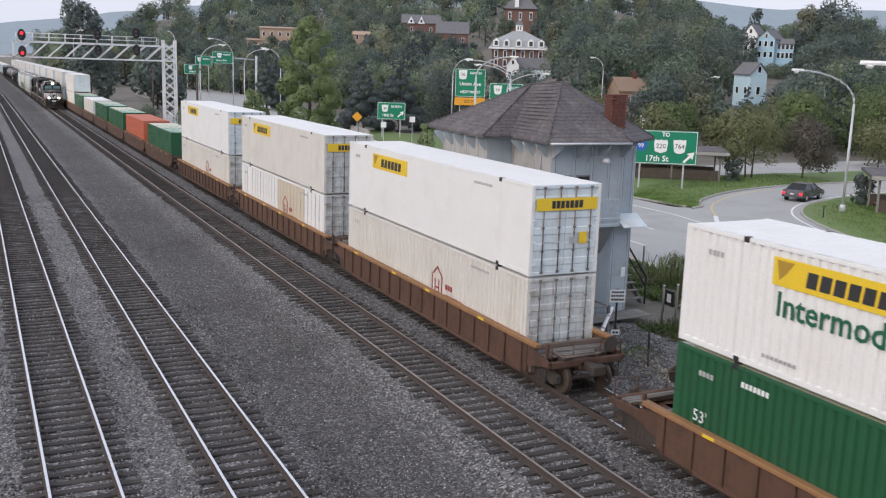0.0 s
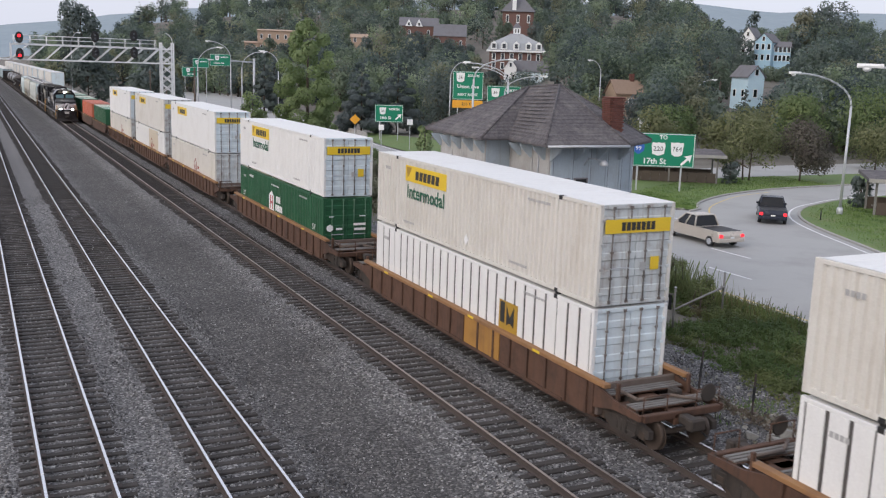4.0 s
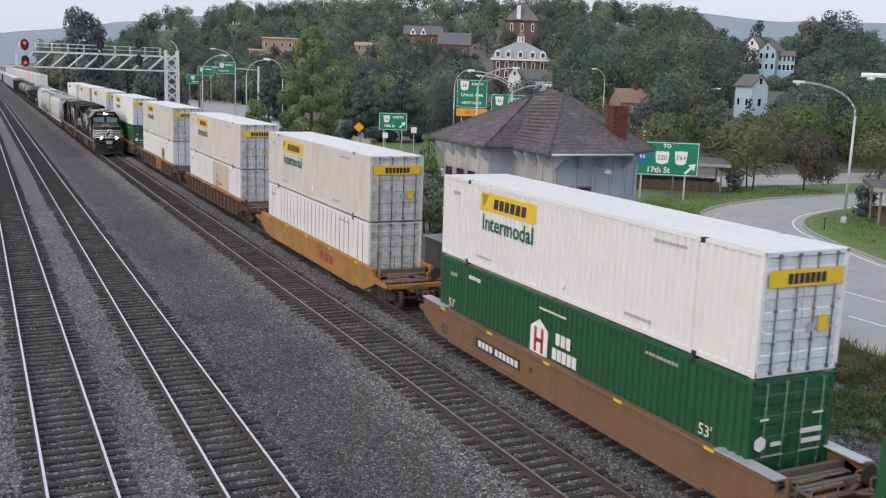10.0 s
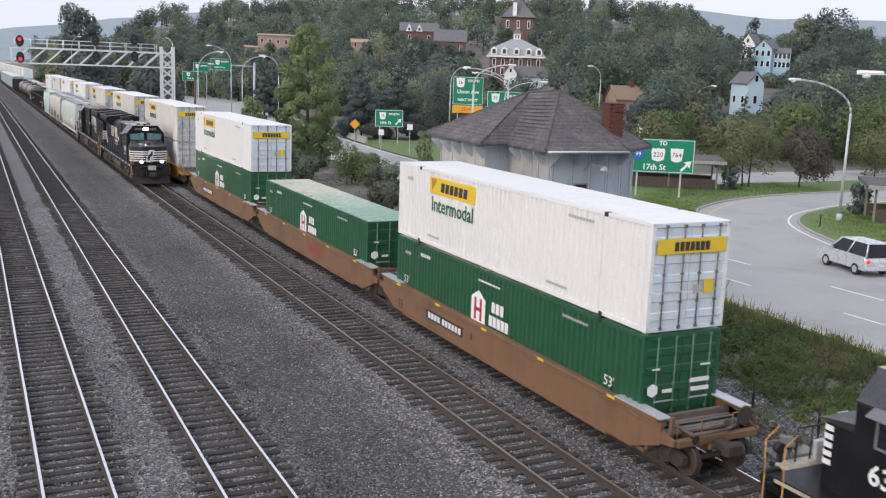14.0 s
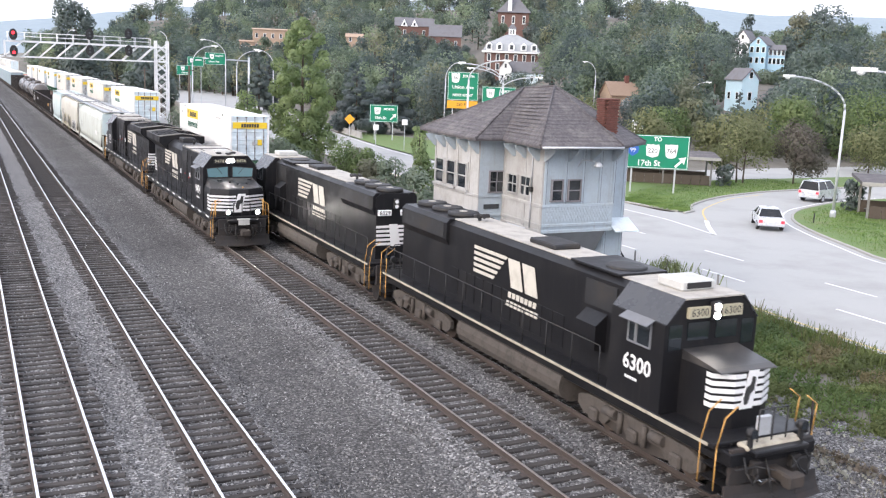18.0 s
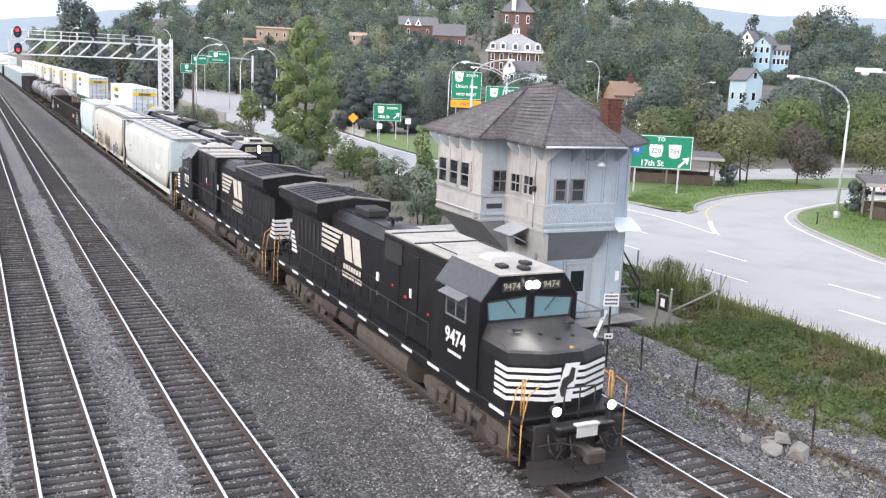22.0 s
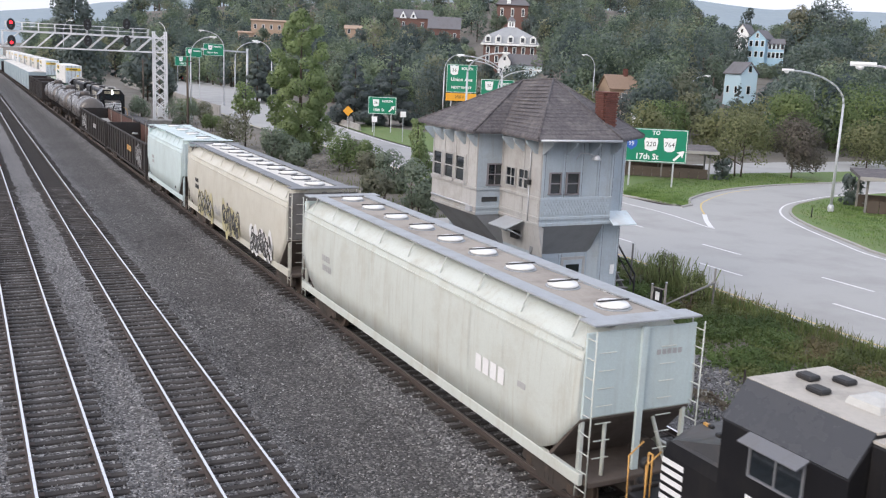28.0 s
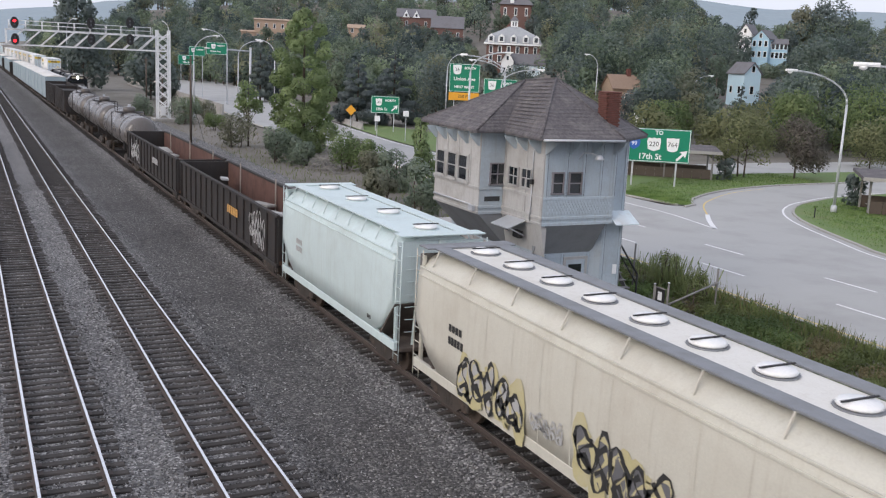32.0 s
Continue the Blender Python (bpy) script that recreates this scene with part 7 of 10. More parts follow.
for cap in ([k[0], r0, r1, k[4]], [k[1], r0], [k[2], r0], [r1, k[3]], [k[5], r1]):
    part("ridge_cap", Shape().pipe(cap, 0.05, 6), SHINGLE, tower)
# courses of shingles, each a thin step in the slope
for f in faces[:2] + faces[4:]:
    e0, e1 = Vector(k[f[0]]), Vector(k[f[1]])
    t0, t1 = (Vector(k[f[-1]]), Vector(k[f[2]])) if len(f) == 4 else (Vector(k[f[2]]),) * 2
    up = (e1 - e0).cross(t0 - e0).normalized()
    up = up if up.z > 0 else -up
    for q in range(1, 15):
        u0, u1 = q / 15, (q + 0.35) / 15
        c = [e0.lerp(t0, u0), e1.lerp(t1, u0), e1.lerp(t1, u1), e0.lerp(t0, u1)]
        part("shingle_course", Shape().add([c[0] + up * 0.007, c[1] + up * 0.007, c[2] + up * 0.002, c[3] + up * 0.002, c[0], c[1]], [(0, 1, 2, 3), (0, 4, 5, 1)]), SHINGLE, tower)
for x in (20.6, 21.7, 22.8, 23.9):
    part("eave_bracket", Shape().prism([(FY, 6.93), (FY - 0.75, 6.93), (FY - 0.7, 6.8), (FY - 0.1, 6.4), (FY, 6.4)], "x", x - 0.05, x + 0.05), TOWER_BLUE, tower)
for y in (32.6, 33.6, 34.5):
    part("eave_bracket", Shape().prism([(FX0 - 0.03, 6.93), (FX0 - 0.6, 6.93), (FX0 - 0.55, 6.8), (FX0 - 0.12, 6.4), (FX0 - 0.03, 6.4)], "y", y - 0.05, y + 0.05), TOWER_BLUE, tower)
for y in (35.5, 36.6, 37.7, 38.7, 39.6):
    part("eave_bracket", Shape().prism([(BX - 0.03, 6.93), (BX - 0.55, 6.93), (BX - 0.5, 6.8), (BX - 0.12, 6.4), (BX - 0.03, 6.4)], "y", y - 0.05, y + 0.05), TOWER_BLUE, tower)
chim = part("chimney", Shape().box(23.46, 24.02, 32.31, 32.87, 7.2, 8.86), MORTAR, tower, "red brick chimney")
bm_ = [Shape().box(-0.098, 0.098, -0.05, 0.05, -0.032, 0.032, 0.006).mesh("brick", BRICK), Shape().box(-0.05, 0.05, -0.098, 0.098, -0.032, 0.032, 0.006).mesh("brick", BRICK)]
for c in range(22):
    z = 7.24 + 0.075 * c
    grow = 0.035 if c >= 18 else 0.0
    for i in range(3):
        o = 0.06 * (c % 2) - 0.03
        part("brick", bm_[0], BRICK, chim).location = (23.54 + 0.2 * i + o, 32.29 - grow, z)
        part("brick", bm_[1], BRICK, chim).location = (23.44 - grow, 32.40 + 0.19 * i + o * 0.6, z)
part("chimney_cap", Shape().box(23.38, 24.08, 32.23, 32.93, 8.86, 8.93, 0.02), BRICK, chim)
# steps at the far side, the walkway and the bench in front
stair = thing("outside_stair", "grey wooden outside stair with dark handrail", "stair")
for s in (0.0, 1.0):
    part("stringer", Shape().prism([(34.0, -0.5), (34.35, -0.5), (37.4, 2.2), (37.05, 2.2)], "x", 25.95 + s, 26.0 + s), TIMBER, stair)
for q in range(9):
    part("tread", Shape().box(25.95, 27.0, 34.0 + 0.34 * q, 34.3 + 0.34 * q, -0.26 + 0.28 * q, -0.21 + 0.28 * q, 0.008), TIMBER, stair)
part("handrail", Shape().pipe([(27.05, 34.0, -0.5), (27.05, 34.0, 0.75), (27.05, 37.2, 3.3), (27.05, 37.2, 2.2)], 0.045).rod((27.05, 34.0, 0.3), (27.05, 37.2, 2.85), 0.03), DARKSTEEL, stair, "dark handrail")
deck = thing("plank_walkway", "grey weathered plank walkway with handrail", "walkway")
for q in range(16):
    part("plank", Shape().box(-1.05, 1.05, -0.11, 0.11, -0.04, 0.0, 0.008), TIMBER, deck).location = (21.1, 29.9 + 0.235 * q * 0.8, -0.28)
for q in range(14):
    part("plank", Shape().box(-0.11, 0.11, -0.55, 0.55, -0.04, 0.0, 0.008), TIMBER, deck).location = (22.4 + 0.24 * q, 31.9 + 0.02 * q, -0.30)
for x, y in ((20.05, 30.0), (22.15, 30.0), (20.9, 32.2), (22.15, 32.2)):
    part("rail_post", Shape().box(x - 0.05, x + 0.05, y - 0.05, y + 0.05, -0.6, 0.75, 0.008), TIMBER, deck)
part("handrail", Shape().box(20.0, 22.2, 29.95, 30.05, 0.72, 0.78, 0.01), TIMBER, deck)
part("handrail", Shape().box(22.1, 22.2, 29.95, 32.2, 0.72, 0.78, 0.01), TIMBER, deck)
cab_ = thing("equipment_box", "blue-grey painted equipment box beside the tower door", "equipment box")
part("body", Shape().box(20.4, 22.3, 32.2, 32.95, -0.5, 0.62, 0.02), TOWER_BLUE, cab_)
part("lid", Shape().box(20.3, 22.4, 32.1, 33.0, 0.62, 0.68, 0.015), TIMBER, cab_, "stained timber lid")
part("corner_post", Shape().box(20.32, 20.46, 32.12, 32.26, -0.55, 0.62, 0.01), TOWER_PALE, cab_)
annex = thing("lineside_hut", "pale grey wooden hut beside the signal tower", "hut")
part("wall", Shape().box(20.2, 22.6, 41.2, 43.2, -0.6, 1.9, 0.01), TOWER_PALE, annex)
part("roof", Shape().prism([(20.05, 1.9), (22.75, 1.9), (22.75, 1.99), (20.05, 1.95)], "y", 41.1, 43.3), TOWER_PALE, annex)
part("door", Shape().box(20.17, 20.2, 41.6, 42.5, -0.4, 1.7), TOWER_PALE, annex)


# ---- signal gantry ----
g = thing("signal_gantry", "galvanised steel lattice signal gantry over the tracks", "signal gantry")
GX0, GX1, GY = 5.35, 26.2, 140.0


def lattice(holder, a0, a1, n, make, name, mt=GALV):
    for q in range(n):
        part(name, make(q), mt, holder)


for y in (GY - 0.7, GY + 0.7):
    part("top_chord", Shape().box(GX0, GX1, y - 0.09, y + 0.09, 11.0, 11.18), GALV, g)
    part("bottom_chord", Shape().box(GX0 - 6, GX1, y - 0.09, y + 0.09, 9.05, 9.23), GALV, g)
    n = 9
    d = (24.2 - GX0) / n
    for q in range(n):
        x = GX0 + d * q
        part("diagonal", Shape().rod((x, y, 9.15), (x + d, y, 11.08), 0.09, 6), GALV, g)
    part("end_post", Shape().box(GX0 - 0.09, GX0 + 0.09, y - 0.09, y + 0.09, 9.05, 11.2), GALV, g)
for q in range(10):
    x = GX0 + (24.2 - GX0) * q / 9
    part("cross_brace", Shape().rod((x, GY - 0.7, 9.14), (x, GY + 0.7, 9.14), 0.05, 5).rod((x, GY - 0.7, 11.1), (x, GY + 0.7, 11.1), 0.05, 5), GALV, g)
part("catwalk", Shape().box(GX0 + 0.3, 24, GY - 0.45, GY + 0.45, 11.2, 11.25), GALV, g)
for y in (GY - 0.6, GY + 0.6):
    part("handrail", Shape().rod((GX0 + 0.3, y, 12.25), (23.6, y, 12.25), 0.04, 6).rod((GX0 + 0.3, y, 11.75), (23.6, y, 11.75), 0.04, 6), GALV, g)
    for q in range(10):
        part("rail_post", Shape().rod((GX0 + 0.4 + q * 2.0, y, 11.2), (GX0 + 0.4 + q * 2.0, y, 12.25), 0.04, 6), GALV, g)
for x in (24.5, 26.1):
    for y in (GY - 0.7, GY + 0.7):
        part("leg_post", Shape().box(x - 0.1, x + 0.1, y - 0.1, y + 0.1, -0.2, 12.0), GALV, g)
for q in range(9):
    z = -0.1 + q * 1.3
    for y in (GY - 0.7, GY + 0.7):
        part("leg_brace", Shape().rod((24.5, y, z), (26.1, y, z + 1.3), 0.06, 5).rod((26.1, y, z), (24.5, y, z + 1.3), 0.06, 5), GALV, g)
part("footing", Shape().box(23.8, 26.8, GY - 1.4, GY + 1.4, -0.7, -0.15, 0.05), CONCRETE, g, "concrete footing")
part("top_lamp", Shape().pipe([(26.1, GY, 12.0), (26.0, GY, 12.6), (25.6, GY, 13.1), (25.2, GY, 13.3)], 0.05), GALV, g)
part("cabinet", Shape().box(24.7, 25.4, GY - 1.2, GY - 0.8, 0.3, 1.6, 0.03), GALV, g, "grey equipment cabinet")
for x, heads in ((6.38, ((11.95, 0), (9.85, 1))), (15.75, ((12.4, 9), (10.3, 9))), (20.75, ((12.75, 9), (10.5, 9)))):
    for z, lit in heads:
        sg = part("signal_head", Shape().prism([(x + 0.50 * math.cos(a * math.pi / 10), z + 0.74 * math.sin(a * math.pi / 10)) for a in range(20)], "y", GY - 1.15, GY - 1.05).box(x - 0.2, x + 0.2, GY - 1.06, GY - 0.7, z - 0.3, z + 0.3), DARKSTEEL, g, "black signal head")
        for dz in (0.22, -0.22):
            on_ = (lit == 0 and dz > 0) or (lit == 1 and dz < 0)
            part("signal_lens", Shape().rod((x, GY - 1.2, z + dz), (x, GY - 1.15, z + dz), 0.2 if on_ else 0.16, 14), RED_LAMP if on_ else PANE, sg, "lit red lens" if on_ else "dark lens")
            part("lens_hood", Shape().prism([(x - 0.22, z + dz + 0.1), (x - 0.15, z + dz + 0.24), (x + 0.15, z + dz + 0.24), (x + 0.22, z + dz + 0.1), (x + 0.16, z + dz + 0.21), (x - 0.16, z + dz + 0.21)], "y", GY - 1.45, GY - 1.2), DARKSTEEL, sg)


# ---- road, kerbs, lawns ----
ROAD_Z = -0.5


def ribbon(name, left, right, z, material, label, category, thick=0.06, kind="structure"):
    """A flat sheet between two lines of equal count."""
    n = len(left)
    vs = [(x, y, z) for x, y in left] + [(x, y, z) for x, y in right]
    fs = [(i, i + 1, n + i + 1, n + i) for i in range(n - 1)]
    if (Vector((*left[1], 0)) - Vector((*left[0], 0))).cross(Vector((*right[0], 0)) - Vector((*left[0], 0))).z < 0:
        fs = [f[::-1] for f in fs]
    ob = new(name, sheet(name, vs, fs, material, False))
    return tagged(ob, label, category, kind=kind)


def offset(line, d):
    """The line moved d metres to its right."""
    out = []
    for i, p in enumerate(line):
        a, b = Vector(line[max(i - 1, 0)]), Vector(line[min(i + 1, len(line) - 1)])
        t = (b - a).normalized()
        out.append((p[0] + t.y * d, p[1] - t.x * d))
    return out


def curve(pts, n=6):
    """A smooth line through points (Catmull-Rom)."""
    out = []
    p = [pts[0]] + list(pts) + [pts[-1]]
    for i in range(1, len(p) - 2):
        for k in range(n):
            t = k / n
            out.append(tuple(0.5 * (2 * p[i][c] + (p[i + 1][c] - p[i - 1][c]) * t + (2 * p[i - 1][c] - 5 * p[i][c] + 4 * p[i + 1][c] - p[i + 2][c]) * t * t
                                    + (3 * p[i][c] - p[i - 1][c] - 3 * p[i + 1][c] + p[i + 2][c]) * t ** 3) for c in (0, 1)))
    return out + [tuple(pts[-1])]


def kerb(name, line, label, z=ROAD_Z, w=0.2, h=0.16):
    """Kerb stones along a line, each with its own joint."""
    holder = thing(name, label, "kerb", kind="structure")
    pts = [Vector((*p, 0)) for p in line]
    lengths = [0]
    for a, b in zip(pts, pts[1:]):
        lengths.append(lengths[-1] + (b - a).length)
    stone = Shape().box(-0.92, 0.92, -w / 2, w / 2, 0, h, 0.03).mesh("kerb_stone", CONCRETE)
    d = 0.95
    while d < lengths[-1] - 0.9:
        i = max(k for k in range(len(lengths)) if lengths[k] <= d)
        t = (d - lengths[i]) / max(lengths[i + 1] - lengths[i], 1e-6)
        p = pts[i].lerp(pts[i + 1], t)
        u = pts[i + 1] - pts[i]
        q = part("kerb_stone", stone, CONCRETE, holder)
        q.matrix_basis = pose(p.x, p.y, z - 0.02, 0, 0, math.degrees(math.atan2(u.y, u.x)))
        d += 1.9
    return holder


near_edge = curve([(31.2, -10), (31.5, 10), (32.0, 25), (32.4, 35), (33.6, 55), (36.6, 80), (37.4, 95), (37.2, 115), (37.0, 140), (39.0, 165), (40.4, 205), (43.0, 240), (54, 320), (66, 420), (90, 540)])
far_main = curve([(50.5, -10), (49.2, 10), (48.8, 25), (49.2, 38), (49.4, 46), (49.2, 55), (48.8, 64), (47.6, 85), (48.2, 110), (49.6, 125), (51, 138), (53.6, 156), (58, 190), (67.4, 252), (75, 310), (88, 420), (112, 540)])
ribbon("road", near_edge, far_main, ROAD_Z + 0.004, ASPHALT, "light grey worn asphalt road beside the railway", "road")
lawn_curb = curve([(48.9, 64), (49.6, 60.5), (50.2, 58.0), (51.4, 58.6), (54.2, 61.5), (59.9, 64.8), (66.7, 67.0), (72.8, 67.9), (80, 68.4), (100, 70), (130, 72)])
island = curve([(49.3, 25), (49.2, 33), (49.4, 38.5), (51.1, 42.9), (53.2, 47.6), (55.3, 51.3), (57.8, 54.2), (61, 56.6), (64.6, 58.2), (68.6, 59.6), (76, 60.8), (95, 62.5), (130, 65)])
outer = curve([(48.0, 66.5), (48.6, 62.5), (49.2, 59.0), (50.4, 59.0), (53.4, 62.3), (59.5, 65.6), (66.5, 67.8), (72.8, 68.8), (80, 69.3), (100, 71), (130, 73)])
inner = [island[int(i * (len(island) - 1) / (len(outer) - 1))] for i in range(len(outer))]
ribbon("ramp", outer, inner, ROAD_Z + 0.008, ASPHALT, "curving asphalt exit ramp", "road")
ribbon("lawn", lawn_curb, [(x + 0.5 + (y - 58) * 0.1, max(y + 6, 74.5 + 0.02 * x)) for x, y in lawn_curb], ROAD_Z + 0.10, LAWN, "mown green lawn beside the ramp", "lawn")
isl_far = [(x + 9 + 0.25 * i, max(y - 6 - 0.25 * i, 6)) for i, (x, y) in enumerate(island)]
ribbon("lawn_island", island, isl_far, ROAD_Z + 0.10, LAWN, "mown green lawn inside the ramp's bend", "lawn")
ribbon("verge", curve([(48.8, 66), (48.0, 85), (48.5, 110), (50, 126), (51.5, 138)]), curve([(60, 72), (62, 90), (62, 112), (60, 128), (56, 140)]), ROAD_Z + 0.03, LAWN, "grass verge below the green sign", "lawn")
kerb("kerb_ramp", lawn_curb, "pale concrete kerb along the lawn")
kerb("kerb_island", island, "pale concrete kerb round the lawn island")
ribbon("parking_strip", [(66, 73.8), (80, 73.4), (100, 74), (140, 76)], [(66, 83), (80, 85.5), (100, 86), (140, 88)], ROAD_Z + 0.06, ASPHALT, "pale asphalt car park", "car park")
# road markings
for k in range(-1, 9):
    for x, dy in ((36.3, 0.0), (40.5, 4.1)):
        y = 27.5 + dy + k * 9.3 + (0.4 if x > 40 else 0)
        xx = x + 0.0022 * max(y - 40, 0) ** 1.7
        single("lane_dash", Shape().box(xx - 0.08, xx + 0.08, y, y + 3.3, ROAD_Z + 0.006, ROAD_Z + 0.014), ROADPAINT, "white painted lane dash on asphalt", "road marking", "lane dashes", "structure")
for name, line, w, mt in (("edge_line", offset(near_edge, 0.35), 0.14, YELLOWLINE), ("gore_line", curve([(46.4, 70), (46.4, 60.2), (46.4, 55.3), (45.3, 49.1)]), 0.16, ROADPAINT),
                          ("gore_edge", curve([(45.3, 49.1), (47.2, 51.8), (49.2, 54.3)]), 0.34, ROADPAINT),
                          ("ramp_line", curve([(49.2, 54.3), (52, 57.9), (54.8, 60.4), (60.5, 64.0), (66.3, 65.9)]), 0.13, YELLOWLINE),
                          ("island_line", offset(island[:-6], -0.75), 0.16, ROADPAINT),
                          ("far_edge_line", [(x - 0.5, y) for x, y in far_main[44:]], 0.2, ROADPAINT),
                          ("outer_lane_line", curve([(44.6, 12), (44.6, 25), (44.3, 34)]), 0.12, ROADPAINT)):
    ribbon(name, offset(line, -w / 2), offset(line, w / 2), ROAD_Z + 0.012, mt, ("white" if mt is ROADPAINT else "faded yellow") + " painted line on the road", "road marking")
wall = thing("retaining_wall", "low grey concrete wall between tracks and road", "wall", kind="structure")
for k in range(11):
    y = 150 + 11.0 * k
    x = 36.3 + 0.03 * (y - 150)
    part("wall_panel", Shape().box(-0.15, 0.15, -5.45, 5.45, -0.6, 1.45, 0.03), CONCRETE, wall).matrix_basis = pose(x, y + 5.5, 0, 0, 0, -1.7)
barrier = thing("road_barrier", "pale concrete barrier along the road", "barrier", kind="structure")
for k in range(20):
    y = 128 + 6.0 * k
    x = 51.2 + 0.0 * k + along(y, (128, 138, 156, 190, 252), (0, 1.0, 3.4, 7.5, 16.5))
    a = math.degrees(math.atan2(0.145, 1))
    part("barrier_block", Shape().prism([(-0.3, -0.5), (0.3, -0.5), (0.15, -0.2), (0.09, 0.38), (-0.09, 0.38), (-0.15, -0.2)], "y", -2.95, 2.95), CONCRETE, barrier).matrix_basis = pose(x, y + 3, 0, 0, 0, -a)


# ---- plants ----
def leaf_cloud(rng, lobes, count, size, up=0.35, droop=0.0):
    """Small bent leaf clumps over the skins of some lobes (x, y, z, rx, ry, rz): corner and face arrays."""
    lob = np.array(lobes, float)
    wgt = lob[:, 3] * lob[:, 4] + lob[:, 3] * lob[:, 5]
    k = rng.choice(len(lob), count, p=wgt / wgt.sum())
    d = rng.normal(size=(count, 3))
    d /= np.linalg.norm(d, axis=1)[:, None]
    r = rng.uniform(0.55, 1.05, count) ** 0.6
    c = lob[k, :3] + d * lob[k, 3:] * r[:, None]
    nrm = d * 1.3 + rng.normal(scale=0.45, size=(count, 3)) + [0, 0, up]
    nrm /= np.linalg.norm(nrm, axis=1)[:, None]
    u = np.cross(nrm, rng.normal(size=(count, 3)))
    u /= np.linalg.norm(u, axis=1)[:, None] + 1e-9
    w = np.cross(nrm, u)
    s = size * rng.uniform(0.55, 1.35, count)[:, None]
    v = np.stack([c - u * s * 0.5, c - w * s * 0.42 - nrm * s * 0.22, c + u * s * 0.5, c + w * s * 0.42 - nrm * s * 0.22], 1)
    mid = lob[:, :3].mean(0)
    out = c - mid
    out /= np.linalg.norm(out, axis=1)[:, None] + 1e-9
    soft = d * 0.9 + out * 0.5 + nrm * 0.15
    soft /= np.linalg.norm(soft, axis=1)[:, None]
    return np.concatenate([v, soft[:, None, :]], 1)


def cloud_mesh(name, quads, material, tones=None):
    v = np.concatenate(quads) if isinstance(quads, list) else quads
    n = len(v)
    me = bpy.data.meshes.new(name)
    me.vertices.add(n * 4)
    me.vertices.foreach_set("co", v[:, :4].reshape(-1).astype(np.float32))
    me.loops.add(n * 6)
    base = np.arange(n)[:, None] * 4
    me.loops.foreach_set("vertex_index", (base + np.array([0, 1, 2, 0, 2, 3])).reshape(-1).astype(np.int32))
    me.polygons.add(n * 2)
    me.polygons.foreach_set("loop_start", (np.arange(n * 2) * 3).astype(np.int32))
    me.materials.append(material)
    me.update(calc_edges=True)
    me.validate()
    if tones is not None:
        at = me.attributes.new("tone", "FLOAT", "POINT")
        at.data.foreach_set("value", np.repeat(tones, 4).astype(np.float32))
    if v.shape[1] == 5:
        me.shade_smooth()
        me.normals_split_custom_set_from_vertices(np.repeat(v[:, 4], 4, 0).astype(np.float32))
    return me


def tall_lobes(rng, h, w, n=46):
    """A tall uneven crown, pointed above and full to the ground."""
    out = []
    for i in range(n):
        t = (i + 0.5) / n
        q = w * 0.5 * along(t, (0, 0.15, 0.4, 0.7, 0.88, 1), (0.55, 0.85, 0.95, 0.8, 0.42, 0.05)) * rng.uniform(0.45, 0.98)
        a, s = i * 2.4 + rng.uniform(-0.5, 0.5), w * rng.uniform(0.10, 0.17) * (1.15 - 0.55 * t)
        out.append((math.cos(a) * q, math.sin(a) * q, h * (0.04 + 0.93 * t), s * 1.15, s * 1.15, s))
    return out


def round_lobes(rng, h, w, base=0.28, n=9):
    """A broad crown of uneven lobes."""
    out = [(0, 0, h * (base + (1 - base) * 0.5), w * 0.36, w * 0.36, h * (1 - base) * 0.42)]
    for i in range(n):
        a, z = rng.uniform(0, 6.28), rng.uniform(base + 0.08, 0.93)
        q = w * 0.5 * (1 - abs(z - 0.52) * 1.25)
        s = rng.uniform(0.14, 0.24) * w
        out.append((math.cos(a) * q * 0.72, math.sin(a) * q * 0.72, h * z - s * 0.3, s, s, s * rng.uniform(0.8, 1.2)))
    return out


def cone_lobes(rng, h, w, n=26):
    out = []
    for i in range(n):
        t = (i + 0.5) / n
        a, q = i * 2.4, w * 0.5 * (1 - t) * rng.uniform(0.55, 0.9)
        s = max(w * 0.17 * (1.1 - t), 0.25)
        out.append((math.cos(a) * q, math.sin(a) * q, h * (0.06 + 0.9 * t), s * 1.3, s * 1.3, s * 0.7))
    return out


def tree(label, x, y, h, w, material, count=900, size=0.6, conifer=False, base=0.28, seed=1, tall=False, group="trees by the road", z=None, name="tree", stems=1, lobes=9):
    rng = np.random.default_rng(seed)
    t = thing(name, label, "tree" if name == "tree" else "shrub", group, at=pose(x, y, (rise(x, y) if z is None else z)))
    lob = tall_lobes(rng, h, w) if tall else cone_lobes(rng, h, w) if conifer else round_lobes(rng, h, w, base, lobes)
    tr = Shape()
    r = max(h * 0.016, 0.05)
    for k in range(stems):
        o = (rng.uniform(-0.5, 0.5) * (stems > 1), rng.uniform(-0.5, 0.5) * (stems > 1))
        tr.rod((o[0], o[1], -0.3), (o[0] * 1.5, o[1] * 1.5, h * 0.5), r, 7, r * 0.6).rod((o[0] * 1.5, o[1] * 1.5, h * 0.5), (o[0], o[1], h * 0.9), r * 0.6, 6, r * 0.15)
    for l in lob[1:9 if not conifer else 1]:
        z0 = max(l[2] * 0.55, h * base * 0.6)
        tr.rod((0, 0, z0), (l[0], l[1], l[2]), r * 0.45, 5, r * 0.12)
    part("trunk", tr, BARK, t, "grey-brown bark")
    part("crown", cloud_mesh("crown", leaf_cloud(rng, lob, count, size), material), material, t)
    return t


tone_of = {m.name: [] for m in (LEAF, LEAF_DARK, LEAF_OLIVE, LEAF_BLUE)}
